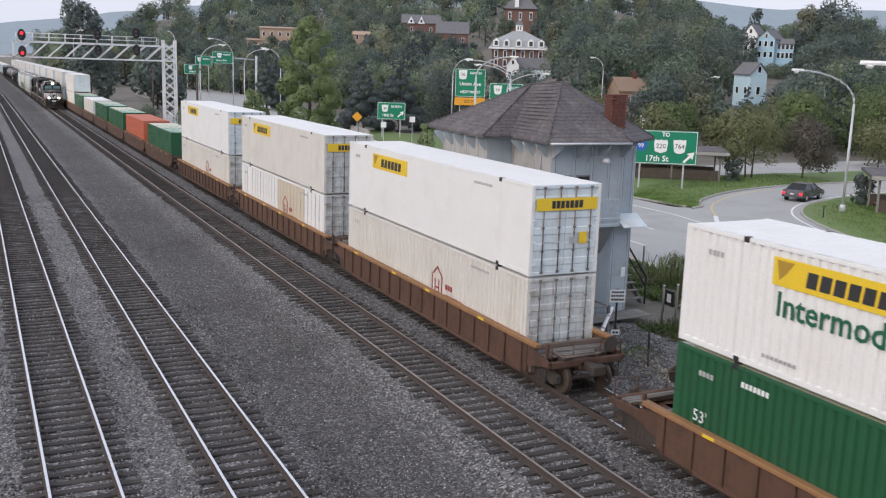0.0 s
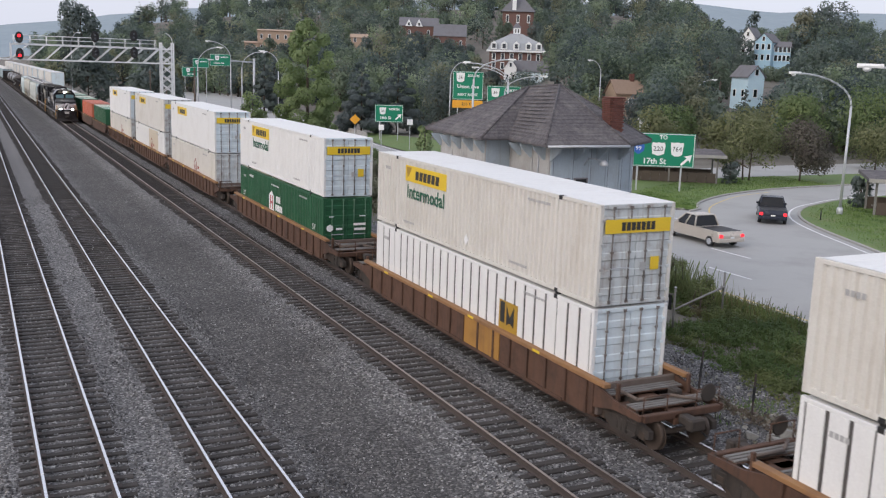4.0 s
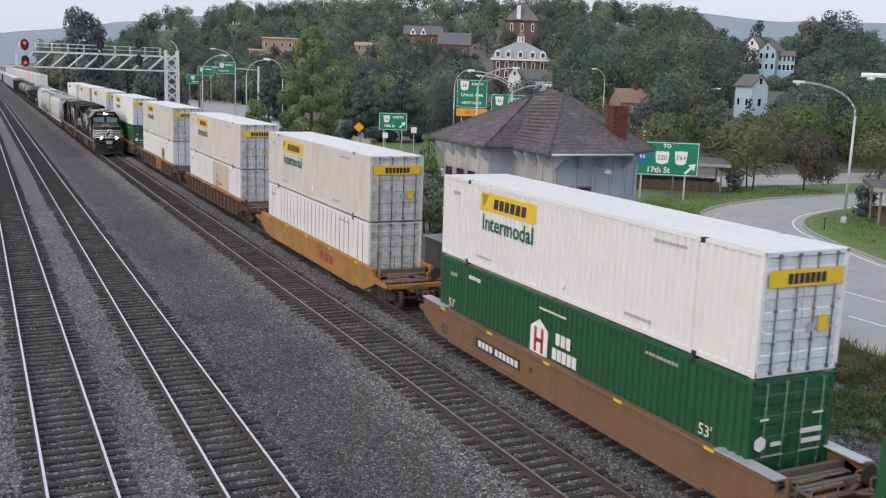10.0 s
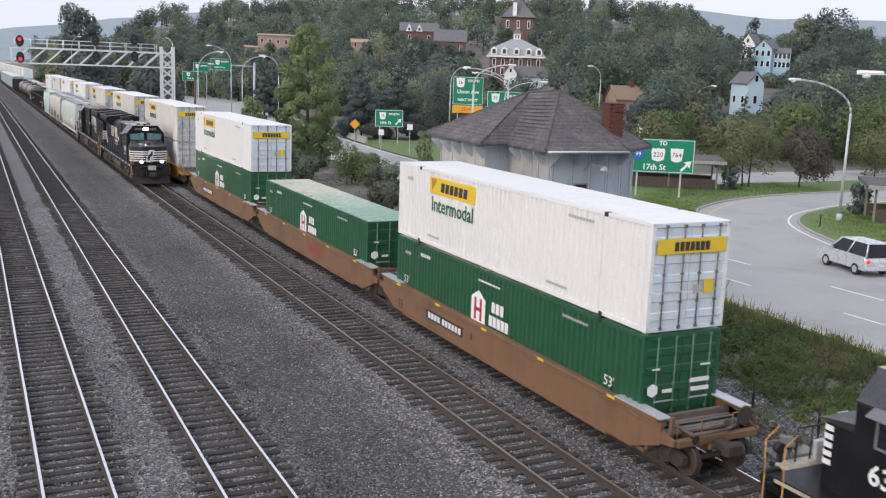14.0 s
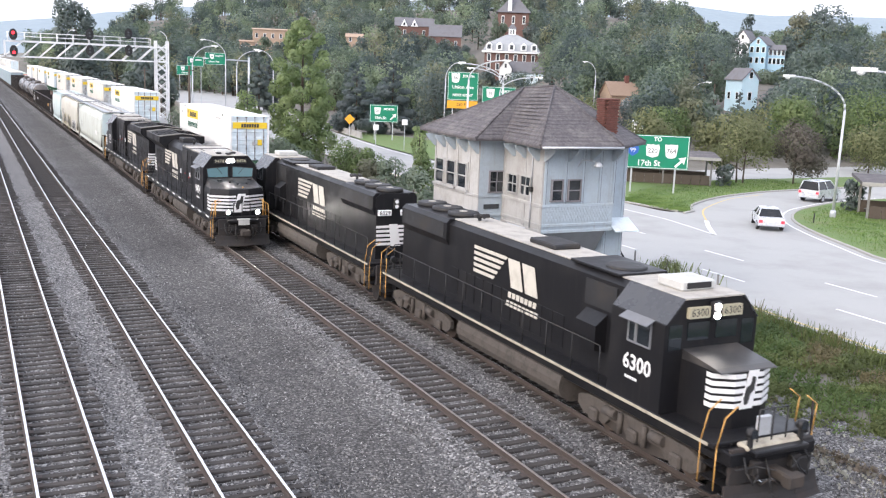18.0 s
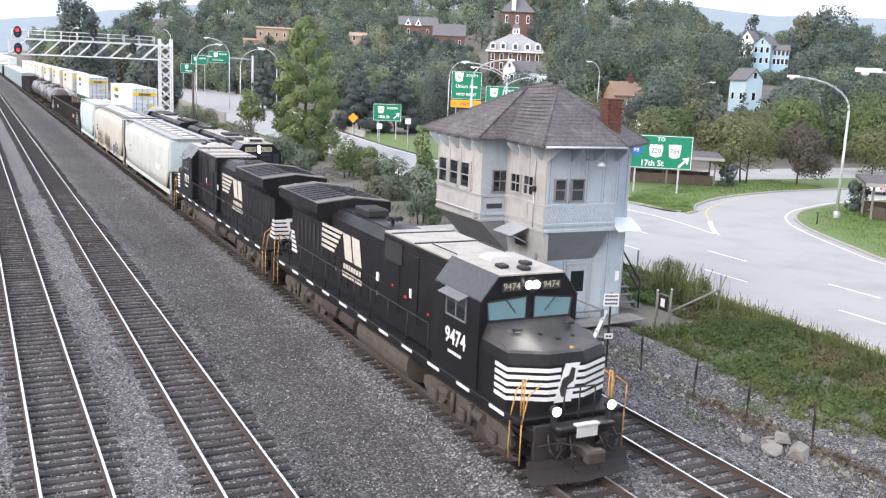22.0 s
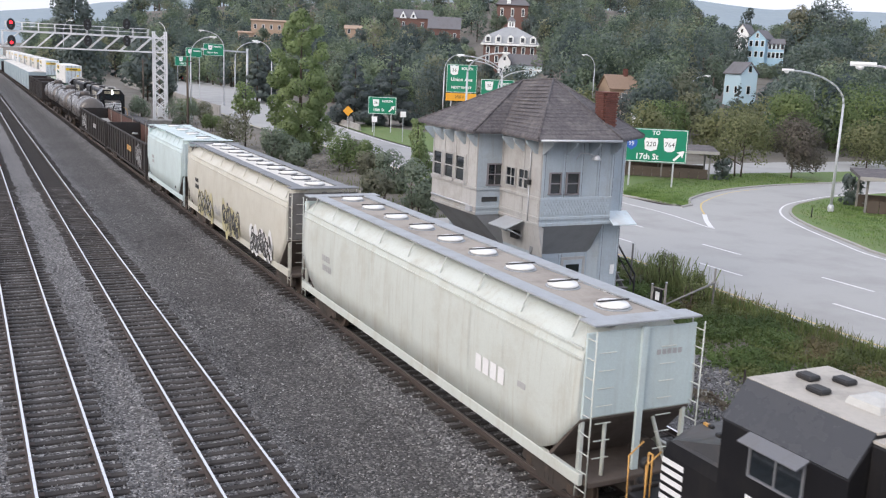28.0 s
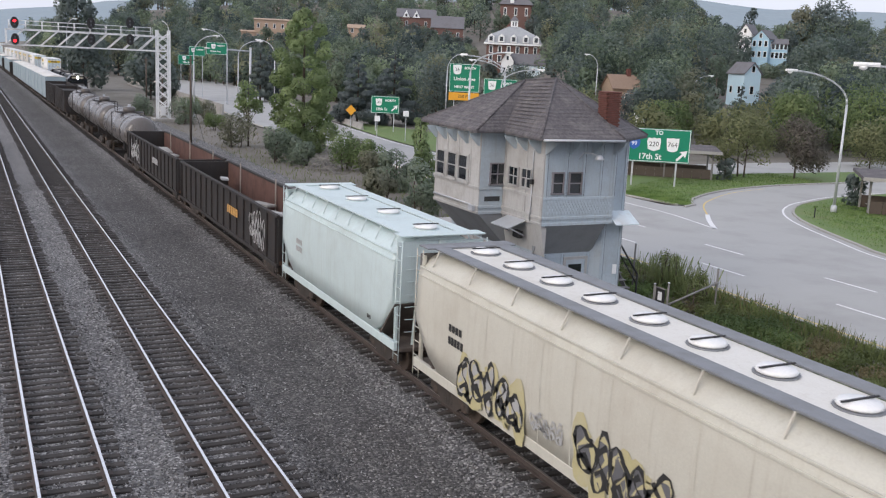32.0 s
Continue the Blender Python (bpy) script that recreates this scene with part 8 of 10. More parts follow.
woods = {m.name: [] for m in (LEAF, LEAF_DARK, LEAF_OLIVE, LEAF_BLUE)}
stems = Shape()
rng = np.random.default_rng(7)
# bearings and distance at which a house shows over the nearer crowns, and how low (degrees)
OPENINGS = [(44.0, 45.4, 300, 0.75), (42.7, 43.5, 300, 1.9), (42.3, 43.9, 210, -1.0), (28.4, 31.9, 330, -0.1), (29.2, 31.2, 400, 2.55), (23.8, 25.1, 360, 2.3), (25.2, 27.4, 355, 1.75), (15.6, 17.6, 380, 1.5), (14.8, 15.5, 380, 1.1), (20.7, 21.6, 358, 1.4), (35.6, 37.2, 196, -1.0)]
HOMES = [(166, 285, 12), (201, 345, 9), (144.5, 153, 6), (211, 213, 8), (106, 365, 12), (150, 327, 7), (164, 321, 7), (116.5, 158, 6), (209, 223, 6), (93.5, 366, 5), (127, 335, 5), (164, 277, 9)]
placed = 0
while placed < 1600:
    az = rng.uniform(3.5, 64)
    off = along(az, (0, 5, 8, 13, 22, 30), (260, 210, 180, 150, 40, 0))
    r = off + 150 + 500 * rng.uniform(0, 1) ** 1.25
    x, y = r * math.sin(math.radians(az)), r * math.cos(math.radians(az))
    h = rng.uniform(9, 17) * (0.8 if r - off < 200 else 1.0)
    w = h * rng.uniform(0.6, 0.9)
    top = math.degrees(math.atan((h + rise(x, y) - EYE_Z) / r))
    half = math.degrees(0.36 * w / r)
    if top > skyline(az) * 1.06 or any(math.hypot(x - hx, y - hy) < hr for hx, hy, hr in HOMES):
        continue
    if any(r < d and a0 - half < az < a1 + half and top > low for a0, a1, d, low in OPENINGS):
        continue
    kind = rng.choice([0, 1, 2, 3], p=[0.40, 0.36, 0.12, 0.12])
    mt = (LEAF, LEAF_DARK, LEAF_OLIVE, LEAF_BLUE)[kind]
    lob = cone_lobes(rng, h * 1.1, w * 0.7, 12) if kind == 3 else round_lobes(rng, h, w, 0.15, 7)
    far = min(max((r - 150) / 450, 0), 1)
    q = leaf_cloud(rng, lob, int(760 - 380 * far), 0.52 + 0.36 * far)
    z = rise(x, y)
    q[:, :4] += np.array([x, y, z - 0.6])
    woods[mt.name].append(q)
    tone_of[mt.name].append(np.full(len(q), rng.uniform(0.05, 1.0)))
    stems.rod((x, y, z - 0.5), (x, y, z + h * 0.45), 0.22, 5, caps=False)
    placed += 1
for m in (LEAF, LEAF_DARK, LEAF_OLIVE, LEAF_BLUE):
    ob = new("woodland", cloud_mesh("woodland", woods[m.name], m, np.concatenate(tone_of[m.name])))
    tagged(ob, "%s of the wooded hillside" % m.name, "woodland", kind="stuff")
single("woodland_trunks", stems, BARK, "grey-brown trunks of the wooded hillside", "woodland", kind="stuff")

# trees and shrubs that stand apart
LEAF_GREEN = leafy("mid-green leaves", (0.10, 0.145, 0.07), (0.23, 0.285, 0.135), scale=0.3)
LEAF_YELLOW = leafy("yellow-green leaves", (0.14, 0.155, 0.085), (0.265, 0.27, 0.155), scale=0.3)
LEAF_PURPLE = leafy("dull purple-brown leaves", (0.10, 0.085, 0.08), (0.185, 0.165, 0.145), scale=0.4)
LEAF_LIGHT = leafy("light green leaves", (0.15, 0.205, 0.10), (0.29, 0.355, 0.18), scale=0.5)
tree("round dark broadleaf tree on the skyline", 252.0, 228.5, 22, 19, LEAF_DARK, 3400, 0.9, base=0.1, seed=90, group="trees on the skyline", z=14.5)
tree("round olive broadleaf tree on the skyline", 246.0, 234.5, 15, 13, LEAF_OLIVE, 2000, 0.9, base=0.1, seed=91, group="trees on the skyline", z=17)
tree("slim dark tree on the skyline", 223.0, 236.0, 12, 5.5, LEAF_DARK, 900, 0.7, base=0.1, seed=92, group="trees on the skyline", z=18.5)
tree("dark tree beside the blue house", 217.5, 213.0, 10.5, 6.0, LEAF_DARK, 900, 0.7, base=0.05, seed=93, group="trees on the skyline", z=14.0)
tree("dark tree before the white gabled house", 201.5, 215.5, 14.0, 8.0, LEAF_DARK, 1800, 0.6, base=0.02, seed=94, group="trees on the skyline", z=8.5)
tree("dark spruce before the pale house", 117.2, 124.0, 9.2, 4.6, LEAF_BLUE, 1200, 0.45, True, seed=95, group="trees on the skyline")
for k, (x, y, h) in enumerate(((203, 207, 7.5), (208, 203, 7.5), (200, 201, 7))):
    tree("green broadleaf tree below the blue house", x, y, h, 8, LEAF, 1100, 0.6, base=0.02, seed=96 + k, group="trees on the skyline", z=6.5)
for k, (az, r, top, h, w) in enumerate(((14.7, 345, 0.95, 9, 8), (15.9, 350, 1.45, 9, 7), (16.9, 345, 1.25, 9, 8), (17.8, 350, 1.9, 11, 8), (15.2, 330, 0.9, 10, 8), (23.4, 340, 2.3, 10, 8), (24.3, 335, 2.12, 10, 8), (25.3, 335, 1.95, 10, 8), (26.2, 335, 1.62, 9, 8), (20.4, 335, 1.5, 9, 7), (21.6, 335, 1.75, 9, 7), (25.8, 320, 1.45, 10, 8))):
    x, y = r * math.sin(math.radians(az)), r * math.cos(math.radians(az))
    tree("%s broadleaf tree before the hill houses" % ("dark green", "green")[k % 2], x, y, h, w, (LEAF_DARK, LEAF)[k % 2], 1300, 0.6, base=0.02, seed=150 + k, group="trees before the hill houses", z=EYE_Z + r * math.tan(math.radians(top)) - h)
for k, (x, y, z, h, w) in enumerate(((150.5, 273.0, 1.0, 9.0, 9), (158.0, 266.5, 1.0, 8.6, 9), (166.5, 260.0, 1.0, 9.5, 9), (172.0, 268.0, 2.0, 10.0, 8), (178.0, 281.0, 5.0, 11.0, 9), (150.0, 286.0, 4.0, 11.5, 9), (142.0, 301.0, 9.0, 11.5, 10), (149.5, 303.0, 9.0, 10.5, 10), (156.0, 302.0, 9.0, 9.5, 9), (186.0, 330.0, 20.0, 9.0, 9), (196.0, 322.0, 19.0, 10.5, 9))):
    tree("dark green broadleaf tree below the mansion", x, y, h, w, (LEAF_DARK, LEAF)[k % 2], 1100, 0.7, base=0.02, seed=110 + k, group="trees round the mansion", z=z)
tree("dark round broadleaf tree on the skyline", 33.0, 328.0, 19, 16, LEAF_DARK, 3000, 0.9, base=0.1, seed=10, group="trees on the skyline", z=8.0)
tree("tall light green broadleaf tree beside the railway", 32.6, 99.5, 15.3, 7.4, LEAF_LIGHT, 19000, 0.26, base=0.02, seed=3, tall=True)
tree("blue-green spruce behind the green sign", 53.8, 138, 11.0, 8.0, LEAF_BLUE, 9000, 0.32, True, seed=4)
tree("blue-green spruce behind the green sign", 60.2, 139, 12.4, 8.5, LEAF_BLUE, 9000, 0.32, True, seed=5)
tree("dark spruce beside the road lamps", 54.9, 196, 13.3, 6.5, LEAF_DARK, 1800, 0.75, True, seed=6)
tree("blue-green spruce beside the road lamps", 58.5, 201, 12.0, 6.0, LEAF_BLUE, 1500, 0.75, True, seed=16)
tree("dark broadleaf tree behind the sign gantry", 33.0, 196, 11.5, 13, LEAF_DARK, 2200, 0.8, base=0.1, seed=8)
tree("dark broadleaf tree behind the signal gantry", 24.5, 232, 12.0, 13, LEAF_DARK, 1800, 0.8, base=0.1, seed=9)
tree("dull purple-brown ornamental tree beside the car park", 75.9, 71.6, 6.5, 6.6, LEAF_PURPLE, 5200, 0.22, base=0.28, seed=11, lobes=20)
tree("olive-green ornamental tree beside the shelter", 70.5, 73.3, 6.2, 6.6, LEAF_YELLOW, 3600, 0.22, base=0.25, lobes=16, seed=12, stems=2)
tree("small dark shrub beside the shelter", 66.6, 71.6, 2.2, 2.2, LEAF_DARK, 500, 0.28, base=0.05, seed=13, name="shrub", group="shrubs")
tree("olive-green tree beside the shelter", 96.2, 79.4, 5.8, 7.2, LEAF_YELLOW, 4500, 0.24, base=0.25, lobes=16, seed=14)
tree("dark green shrub beside the shelter", 66.0, 55.5, 2.6, 2.4, LEAF_DARK, 600, 0.28, base=0.05, seed=15, name="shrub", group="shrubs")
for k, (x, y, h, w, m) in enumerate(((88, 95, 6.6, 9, LEAF_YELLOW), (78, 99, 6.4, 8, LEAF_YELLOW), (97, 93, 8.2, 9, LEAF_GREEN), (110, 92, 10.5, 10, LEAF_GREEN), (120, 88, 11, 11, LEAF_GREEN), (104, 102, 8.0, 10, LEAF_YELLOW),
                                     (92, 112, 6.2, 9, LEAF_GREEN), (124, 108, 11, 11, LEAF_GREEN), (115, 118, 5.5, 8, LEAF_OLIVE), (132, 98, 12, 11, LEAF_GREEN), (84, 122, 7.2, 10, LEAF_YELLOW), (100, 128, 8.2, 8, LEAF_BLUE),
                                     (138, 122, 11, 11, LEAF), (132, 128, 5.0, 8, LEAF_OLIVE), (76, 130, 8, 9, LEAF_OLIVE), (112, 134, 5, 8, LEAF_DARK), (88, 146, 10, 10, LEAF_DARK), (72, 148, 10, 10, LEAF_DARK))):
    tree("%s broadleaf tree beyond the car park" % ("olive-green" if m is LEAF_OLIVE else "yellow-green" if m is LEAF_YELLOW else "dark green" if m in (LEAF_DARK, LEAF_BLUE) else "green"), x, y, h, w, m, 3600, 0.34, base=0.12, seed=30 + k, lobes=14, group="trees beyond the car park")
for k, (x, y, h, w, m) in enumerate(((26.5, 104, 4.0, 4.3, LEAF_OLIVE), (26.9, 90, 3.0, 3.3, LEAF), (31.7, 84, 3.6, 4.6, LEAF_GREEN), (33.6, 81.5, 2.8, 3.4, LEAF_GREEN), (30.4, 69.5, 3.7, 3.3, LEAF), (33.4, 70.5, 3.5, 3.0, LEAF_GREEN),
                                     (30.5, 74.5, 2.6, 3.0, LEAF_OLIVE), (28.5, 87, 2.2, 3.2, LEAF), (27.5, 135.5, 3.9, 4.7, LEAF), (29.4, 126.6, 2.2, 3.0, LEAF_GREEN), (31.2, 139, 3.4, 3.8, LEAF_OLIVE), (26.8, 64, 2.6, 2.8, LEAF_OLIVE), (27.5, 58, 3.8, 3.2, LEAF),
                                     (28.4, 52, 3.0, 2.8, LEAF_GREEN), (26.4, 47, 2.6, 2.4, LEAF), (30.6, 62, 2.8, 3.0, LEAF_GREEN), (34.4, 88.5, 2.2, 2.8, LEAF_OLIVE), (29.6, 94.0, 2.6, 3.2, LEAF), (24.6, 152, 3.0, 4.0, LEAF), (32.4, 158, 2.8, 4.2, LEAF_GREEN))):
    tree("%s shrub beside the railway" % ("bright green" if m is LEAF_GREEN else "dark green" if m is LEAF else "olive-green"), x, y, h, w, m, 1900, 0.21, base=0.03, seed=60 + k, name="shrub", group="shrubs beside the railway", stems=3)
tree("slim light green sapling beside the road", 28.2, 105.3, 7.3, 3.2, LEAF_LIGHT, 1300, 0.26, base=0.5, seed=81, group="saplings beside the railway")
tree("slim yellow-green sapling beside the railway", 34.2, 73.0, 6.0, 1.9, LEAF_LIGHT, 1100, 0.24, base=0.25, seed=82, group="saplings beside the railway")


WEED_LIGHT = leafy("pale feathery weeds", (0.14, 0.17, 0.075), (0.26, 0.28, 0.14), scale=0.6)
WEED_OLIVE = leafy("olive weeds", (0.09, 0.11, 0.045), (0.19, 0.22, 0.09), scale=0.5)


def weeds(name, label, count, where, hmin, hmax, material, seed, lean=0.35, width=0.05):
    """Blades and stalks rooted at places that where(rng) gives."""
    rng = np.random.default_rng(seed)
    out = np.zeros((count, 4, 3))
    for i in range(count):
        x, y, z, k = where(rng)
        h = rng.uniform(hmin, hmax) * k
        a = rng.uniform(0, 6.28)
        dx, dy = math.cos(a) * width * (0.6 + h), math.sin(a) * width * (0.6 + h)
        b = rng.uniform(0, 6.28)
        lx, ly = math.cos(b) * h * lean * rng.uniform(0.2, 1), math.sin(b) * h * lean * rng.uniform(0.2, 1)
        out[i] = ((x - dx, y - dy, z), (x + dx, y + dy, z), (x + lx + dx * 0.5, y + ly + dy * 0.5, z + h), (x + lx - dx * 0.4, y + ly - dy * 0.4, z + h * 0.93))
    ob = new(name, cloud_mesh(name, out, material))
    return tagged(ob, label, "weeds", kind="stuff")


def weed_edge(y):
    """Where the bare gravel beside the track ends."""
    return along(y, (6, 16, 18, 19.4, 21.4, 23.5, 25, 27, 30.7, 34), (24.6, 24.2, 23.85, 22.7, 22.1, 23.1, 23.3, 23.6, 23.8, 24.5))


rng = np.random.default_rng(21)
mounds = {"green": [], "olive": [], "dry": []}
for k in range(5200):
    y = rng.uniform(6, 49)
    x = rng.uniform(22.0, along(y, (6, 25, 35, 49), (31.2, 31.8, 32.2, 32.9)))
    if (x < 28.2 and y > 31.0) or x < weed_edge(y) + 0.5 * noise.noise((x * 0.7, y * 0.7, 2.0)):
        continue
    s = rng.uniform(0.18, 0.46) * (0.75 + 0.5 * noise.noise((x * 0.5, y * 0.5, 7.0))) * smooth(-0.3, 1.2, x - weed_edge(y))
    n = noise.noise((x * 0.33, y * 0.33, 4.0)) + 0.35 * smooth(24, 27, y) * (1 - smooth(27, 30, x))
    if s < 0.05 or n < -0.42:
        continue
    mounds["green" if n > 0.08 else "olive" if n > -0.26 else "dry"].append((x, y, -0.55 + s * 0.3, s, s * rng.uniform(0.8, 1.3), s * rng.uniform(0.5, 1.0)))
for kind, mt, n in (("green", GRASS, 60000), ("olive", WEED_OLIVE, 46000), ("dry", DRYWEED, 14000)):
    tagged(new("weed_strip", cloud_mesh("weed_strip", leaf_cloud(rng, mounds[kind], n, 0.10, 0.5), mt)), "%s weeds between tracks and road" % {"green": "low bright green", "olive": "low olive-green", "dry": "brown dry"}[kind], "weeds", kind="stuff")
weeds("weed_stalks", "thin green stalks among the weeds", 3000, lambda r: (r.uniform(24.5, 32.0), r.uniform(8, 31), -0.5, 1.0), 0.2, 0.5, WEED_OLIVE, 1, 0.5, 0.012)
weeds("tall_weeds", "tall dry weed stalks along the road edge", 420, lambda r: (r.normal(31.0, 0.5), r.choice((13, 17, 21, 26, 30.2, 31.6, 33)) + r.normal(0, 0.7), -0.55, 1.0), 0.3, 0.85, DRYWEED, 2, 0.3, 0.012)
weeds("feathery_weeds", "tall feathery green weeds beside the tower steps", 700, lambda r: (r.normal(30.6, 0.5), r.normal(35.6, 1.2), -0.55, max(0.3, 1 - 0.5 * abs(r.normal(0, 0.8)))), 0.7, 1.9, WEED_LIGHT, 41, 0.45, 0.008)
for k, (x, y, h, w) in enumerate(((30.7, 36.0, 1.9, 1.5), (31.0, 34.4, 1.2, 1.5), (29.9, 33.4, 0.9, 1.4), (31.5, 37.2, 1.6, 1.5))):
    tree("loose olive-green bush beside the tower steps", x, y, h, w, (WEED_LIGHT, WEED_OLIVE)[k % 2], 1100, 0.075, base=0.02, seed=130 + k, name="shrub", group="bushes beside the tower", stems=5, z=-0.55, lobes=22)
weeds("feathery_weeds", "dark green weeds along the road edge", 1500, lambda r: (r.normal(30.9, 0.4), r.choice((17, 20.5, 24, 26, 29, 32, 33)) + r.normal(0, 0.9), -0.55, 1.0), 0.25, 0.7, WEED_OLIVE, 42, 0.5, 0.014)


def on_bank(r):
    y = r.uniform(46, 100)
    return r.uniform(23.5, along(y, (46, 55, 80, 95, 100), (32.2, 32.9, 36.6, 39.4, 40.2))), y, -0.6, 1.0


weeds("scrub", "low dry scrub along the railway bank", 3000, on_bank, 0.1, 0.35, WEED_OLIVE, 4, 0.5, 0.03)
weeds("scrub", "low dry scrub along the railway bank", 1500, lambda r: (r.uniform(23.0, 34), r.uniform(100, 175), -0.6, 1.0), 0.1, 0.3, DRYWEED, 5, 0.5, 0.03)
weeds("grass_tufts", "thin grass tufts on the ballast shoulder", 500, lambda r: (r.choice((19.9, 21.8, 22.4)) + r.normal(0, 0.3), r.choice((14, 21.5, 22, 28)) + r.normal(0, 0.4), -0.5, 1.0), 0.06, 0.16, GRASS, 6, 0.5, 0.03)


def on_lawn(r):
    """A place on the two lawns beside the ramp."""
    if r.random() < 0.5:
        p = lawn_curb[int(r.integers(8, len(lawn_curb) - 14))]
        return p[0] + r.uniform(-0.6, 0.6), p[1] + 0.3 + r.uniform(0, 7.5), ROAD_Z + 0.1, 1.0
    p = island[int(r.integers(6, len(island) - 18))]
    return p[0] + 0.3 + r.uniform(0, 8.0), p[1] - 0.3 - r.uniform(0, 4.5), ROAD_Z + 0.1, 1.0


LAWN_BLADE = leafy("mown grass blades", (0.10, 0.16, 0.05), (0.21, 0.29, 0.10), scale=0.8)
weeds("lawn_grass", "short mown grass blades of the lawn", 26000, on_lawn, 0.05, 0.13, LAWN_BLADE, 31, 0.6, 0.035)


# ---- signs, lamps, fences, shelters ----
def shield(kind, c, s, m, parent):
    """A route shield on a sign at the pose m: keystone, badge or interstate."""
    pts = {"key": [(-0.9, 1), (-0.3, 0.9), (-0.3, 1), (0.3, 1), (0.3, 0.9), (0.9, 1), (0.9, 0.55), (0.75, -0.75), (0.3, -1), (-0.3, -1), (-0.75, -0.75), (-0.9, 0.55)],
           "us": [(-0.85, 0.95), (-0.3, 0.85), (0, 0.98), (0.3, 0.85), (0.85, 0.95), (1.0, 0.45), (0.9, -0.2), (0.85, -0.7), (0, -1), (-0.85, -0.7), (-0.9, -0.2), (-1.0, 0.45)],
           "inter": [(-0.75, 0.9), (0, 0.75), (0.75, 0.9), (1, 0.3), (0.85, -0.4), (0, -1), (-0.85, -0.4), (-1, 0.3)]}[kind]
    ps = [m @ Vector((c[0] + x * s, c[1] + z * s, d)) for d in (0.006, 0.016) for x, z in pts]
    n = len(pts)
    sh = Shape().add(ps, [tuple(range(n, 2 * n))] + [(i, (i + 1) % n, n + (i + 1) % n, n + i) for i in range(n)])
    return part("route_shield", sh, SIGNBLUE if kind == "inter" else SIGNWHITE, parent, "blue shield" if kind == "inter" else "white shield")


def road_sign(label, x0, x1, z0, z1, y, yaw, lines, shields=(), arrow=None, posts=True, group="green road signs", ground_z=-0.5, extra=None, name="road_sign"):
    cx, w, h = (x0 + x1) / 2, (x1 - x0), z1 - z0
    t = thing(name, label, "road sign", group, at=pose(cx, y, 0, 0, 0, yaw))
    part("panel", Shape().box(-w / 2, w / 2, -0.03, 0.03, z0, z1, 0.01), SIGNGREEN, t, "green panel")
    e = 0.05
    rim = Shape().box(-w / 2 + e, w / 2 - e, -0.04, -0.03, z1 - 2 * e, z1 - e).box(-w / 2 + e, w / 2 - e, -0.04, -0.03, z0 + e, z0 + 2 * e)
    rim.box(-w / 2 + e, -w / 2 + 2 * e, -0.04, -0.03, z0 + 2 * e, z1 - 2 * e).box(w / 2 - 2 * e, w / 2 - e, -0.04, -0.03, z0 + 2 * e, z1 - 2 * e)
    part("border", rim, SIGNWHITE, t, "white border")
    face = Matrix.Translation((0, -0.034, (z0 + z1) / 2)) @ FACE_NEAR
    for words, u, v, size in lines:
        letters(words, size, face @ Matrix.Translation((u, v, 0)), SIGNWHITE, "sign_wording", t, 0.004, bold=0.016)
    for kind, u, v, s, words in shields:
        sh = shield(kind, (u, v), s, face, t)
        letters(words, s * 0.95, face @ Matrix.Translation((u, v, 0.018)), SIGNWHITE if kind == "inter" else INK, "route_number", sh, 0.003)
    if arrow:
        u, v, s = arrow
        q = [(-0.5, -0.35), (-0.35, -0.5), (0.2, 0.05), (0.35, -0.2), (0.5, 0.5), (-0.2, 0.35), (0.05, 0.2)]
        ps = [face @ Vector((u + a * s, v + b * s, d)) for d in (0.004, 0.012) for a, b in q]
        part("arrow", Shape().add(ps, [tuple(range(7, 14))] + [(i, (i + 1) % 7, 7 + (i + 1) % 7, 7 + i) for i in range(7)]), SIGNWHITE, t)
    if extra:
        a, b, words, size = extra
        p = part("distance_panel", Shape().box(-w / 2, w / 2, -0.03, 0.03, a, b, 0.01), SIGNORANGE, t, "orange panel")
        letters(words, size, Matrix.Translation((0, -0.034, (a + b) / 2)) @ FACE_NEAR, INK, "panel_words", p, 0.003)
    for u in ((-w * 0.32, w * 0.32) if posts else ()):
        part("post", Shape().box(u - 0.07, u + 0.07, 0.03, 0.15, ground_z - 0.3, z1 - 0.2), STEEL, t)
    return t


road_sign("green exit sign with three route shields on two posts", 52.3, 58.35, 1.75, 4.75, 68.5, -30, [("TO", 0.2, 1.12, 0.5), ("17th St", -0.5, -1.02, 0.72)],
          [("inter", -1.95, 0.1, 0.55, "99"), ("us", -0.2, 0.1, 0.62, "220"), ("key", 1.45, 0.1, 0.62, "764")], (2.3, -0.85, 1.0))
road_sign("green road sign with a white shield on two posts", 51.1, 55.05, 2.05, 4.45, 125.5, -22, [("NORTH", 0.7, 0.6, 0.42), ("18th St", -0.5, -0.62, 0.55)], [("key", -0.9, 0.35, 0.5, "36")], (1.3, -0.45, 0.9))
road_sign("tall green road sign with an orange distance panel", 62.6, 67.0, 5.4, 9.4, 124.3, -27, [("SOUTH", 0.75, 1.4, 0.5), ("Union Ave", 0, -0.15, 0.72), ("NEXT RIGHT", 0, -1.3, 0.5)], [("key", -1.1, 1.15, 0.68, "36")], None, True, extra=(4.2, 5.3, "250 FT", 0.6))
road_sign("green road sign partly hidden behind the tower roof", 67.0, 71.8, 5.2, 7.5, 121.9, -29, [("NORTH", 1.0, 0.5, 0.5)], [("key", -1.2, 0.2, 0.65, "36")])
road_sign("small green road sign far along the road", 41.2, 44.6, 6.2, 8.2, 210.8, -12, [("18th St", 0, -0.5, 0.5)], [("key", -0.4, 0.35, 0.42, "36")])
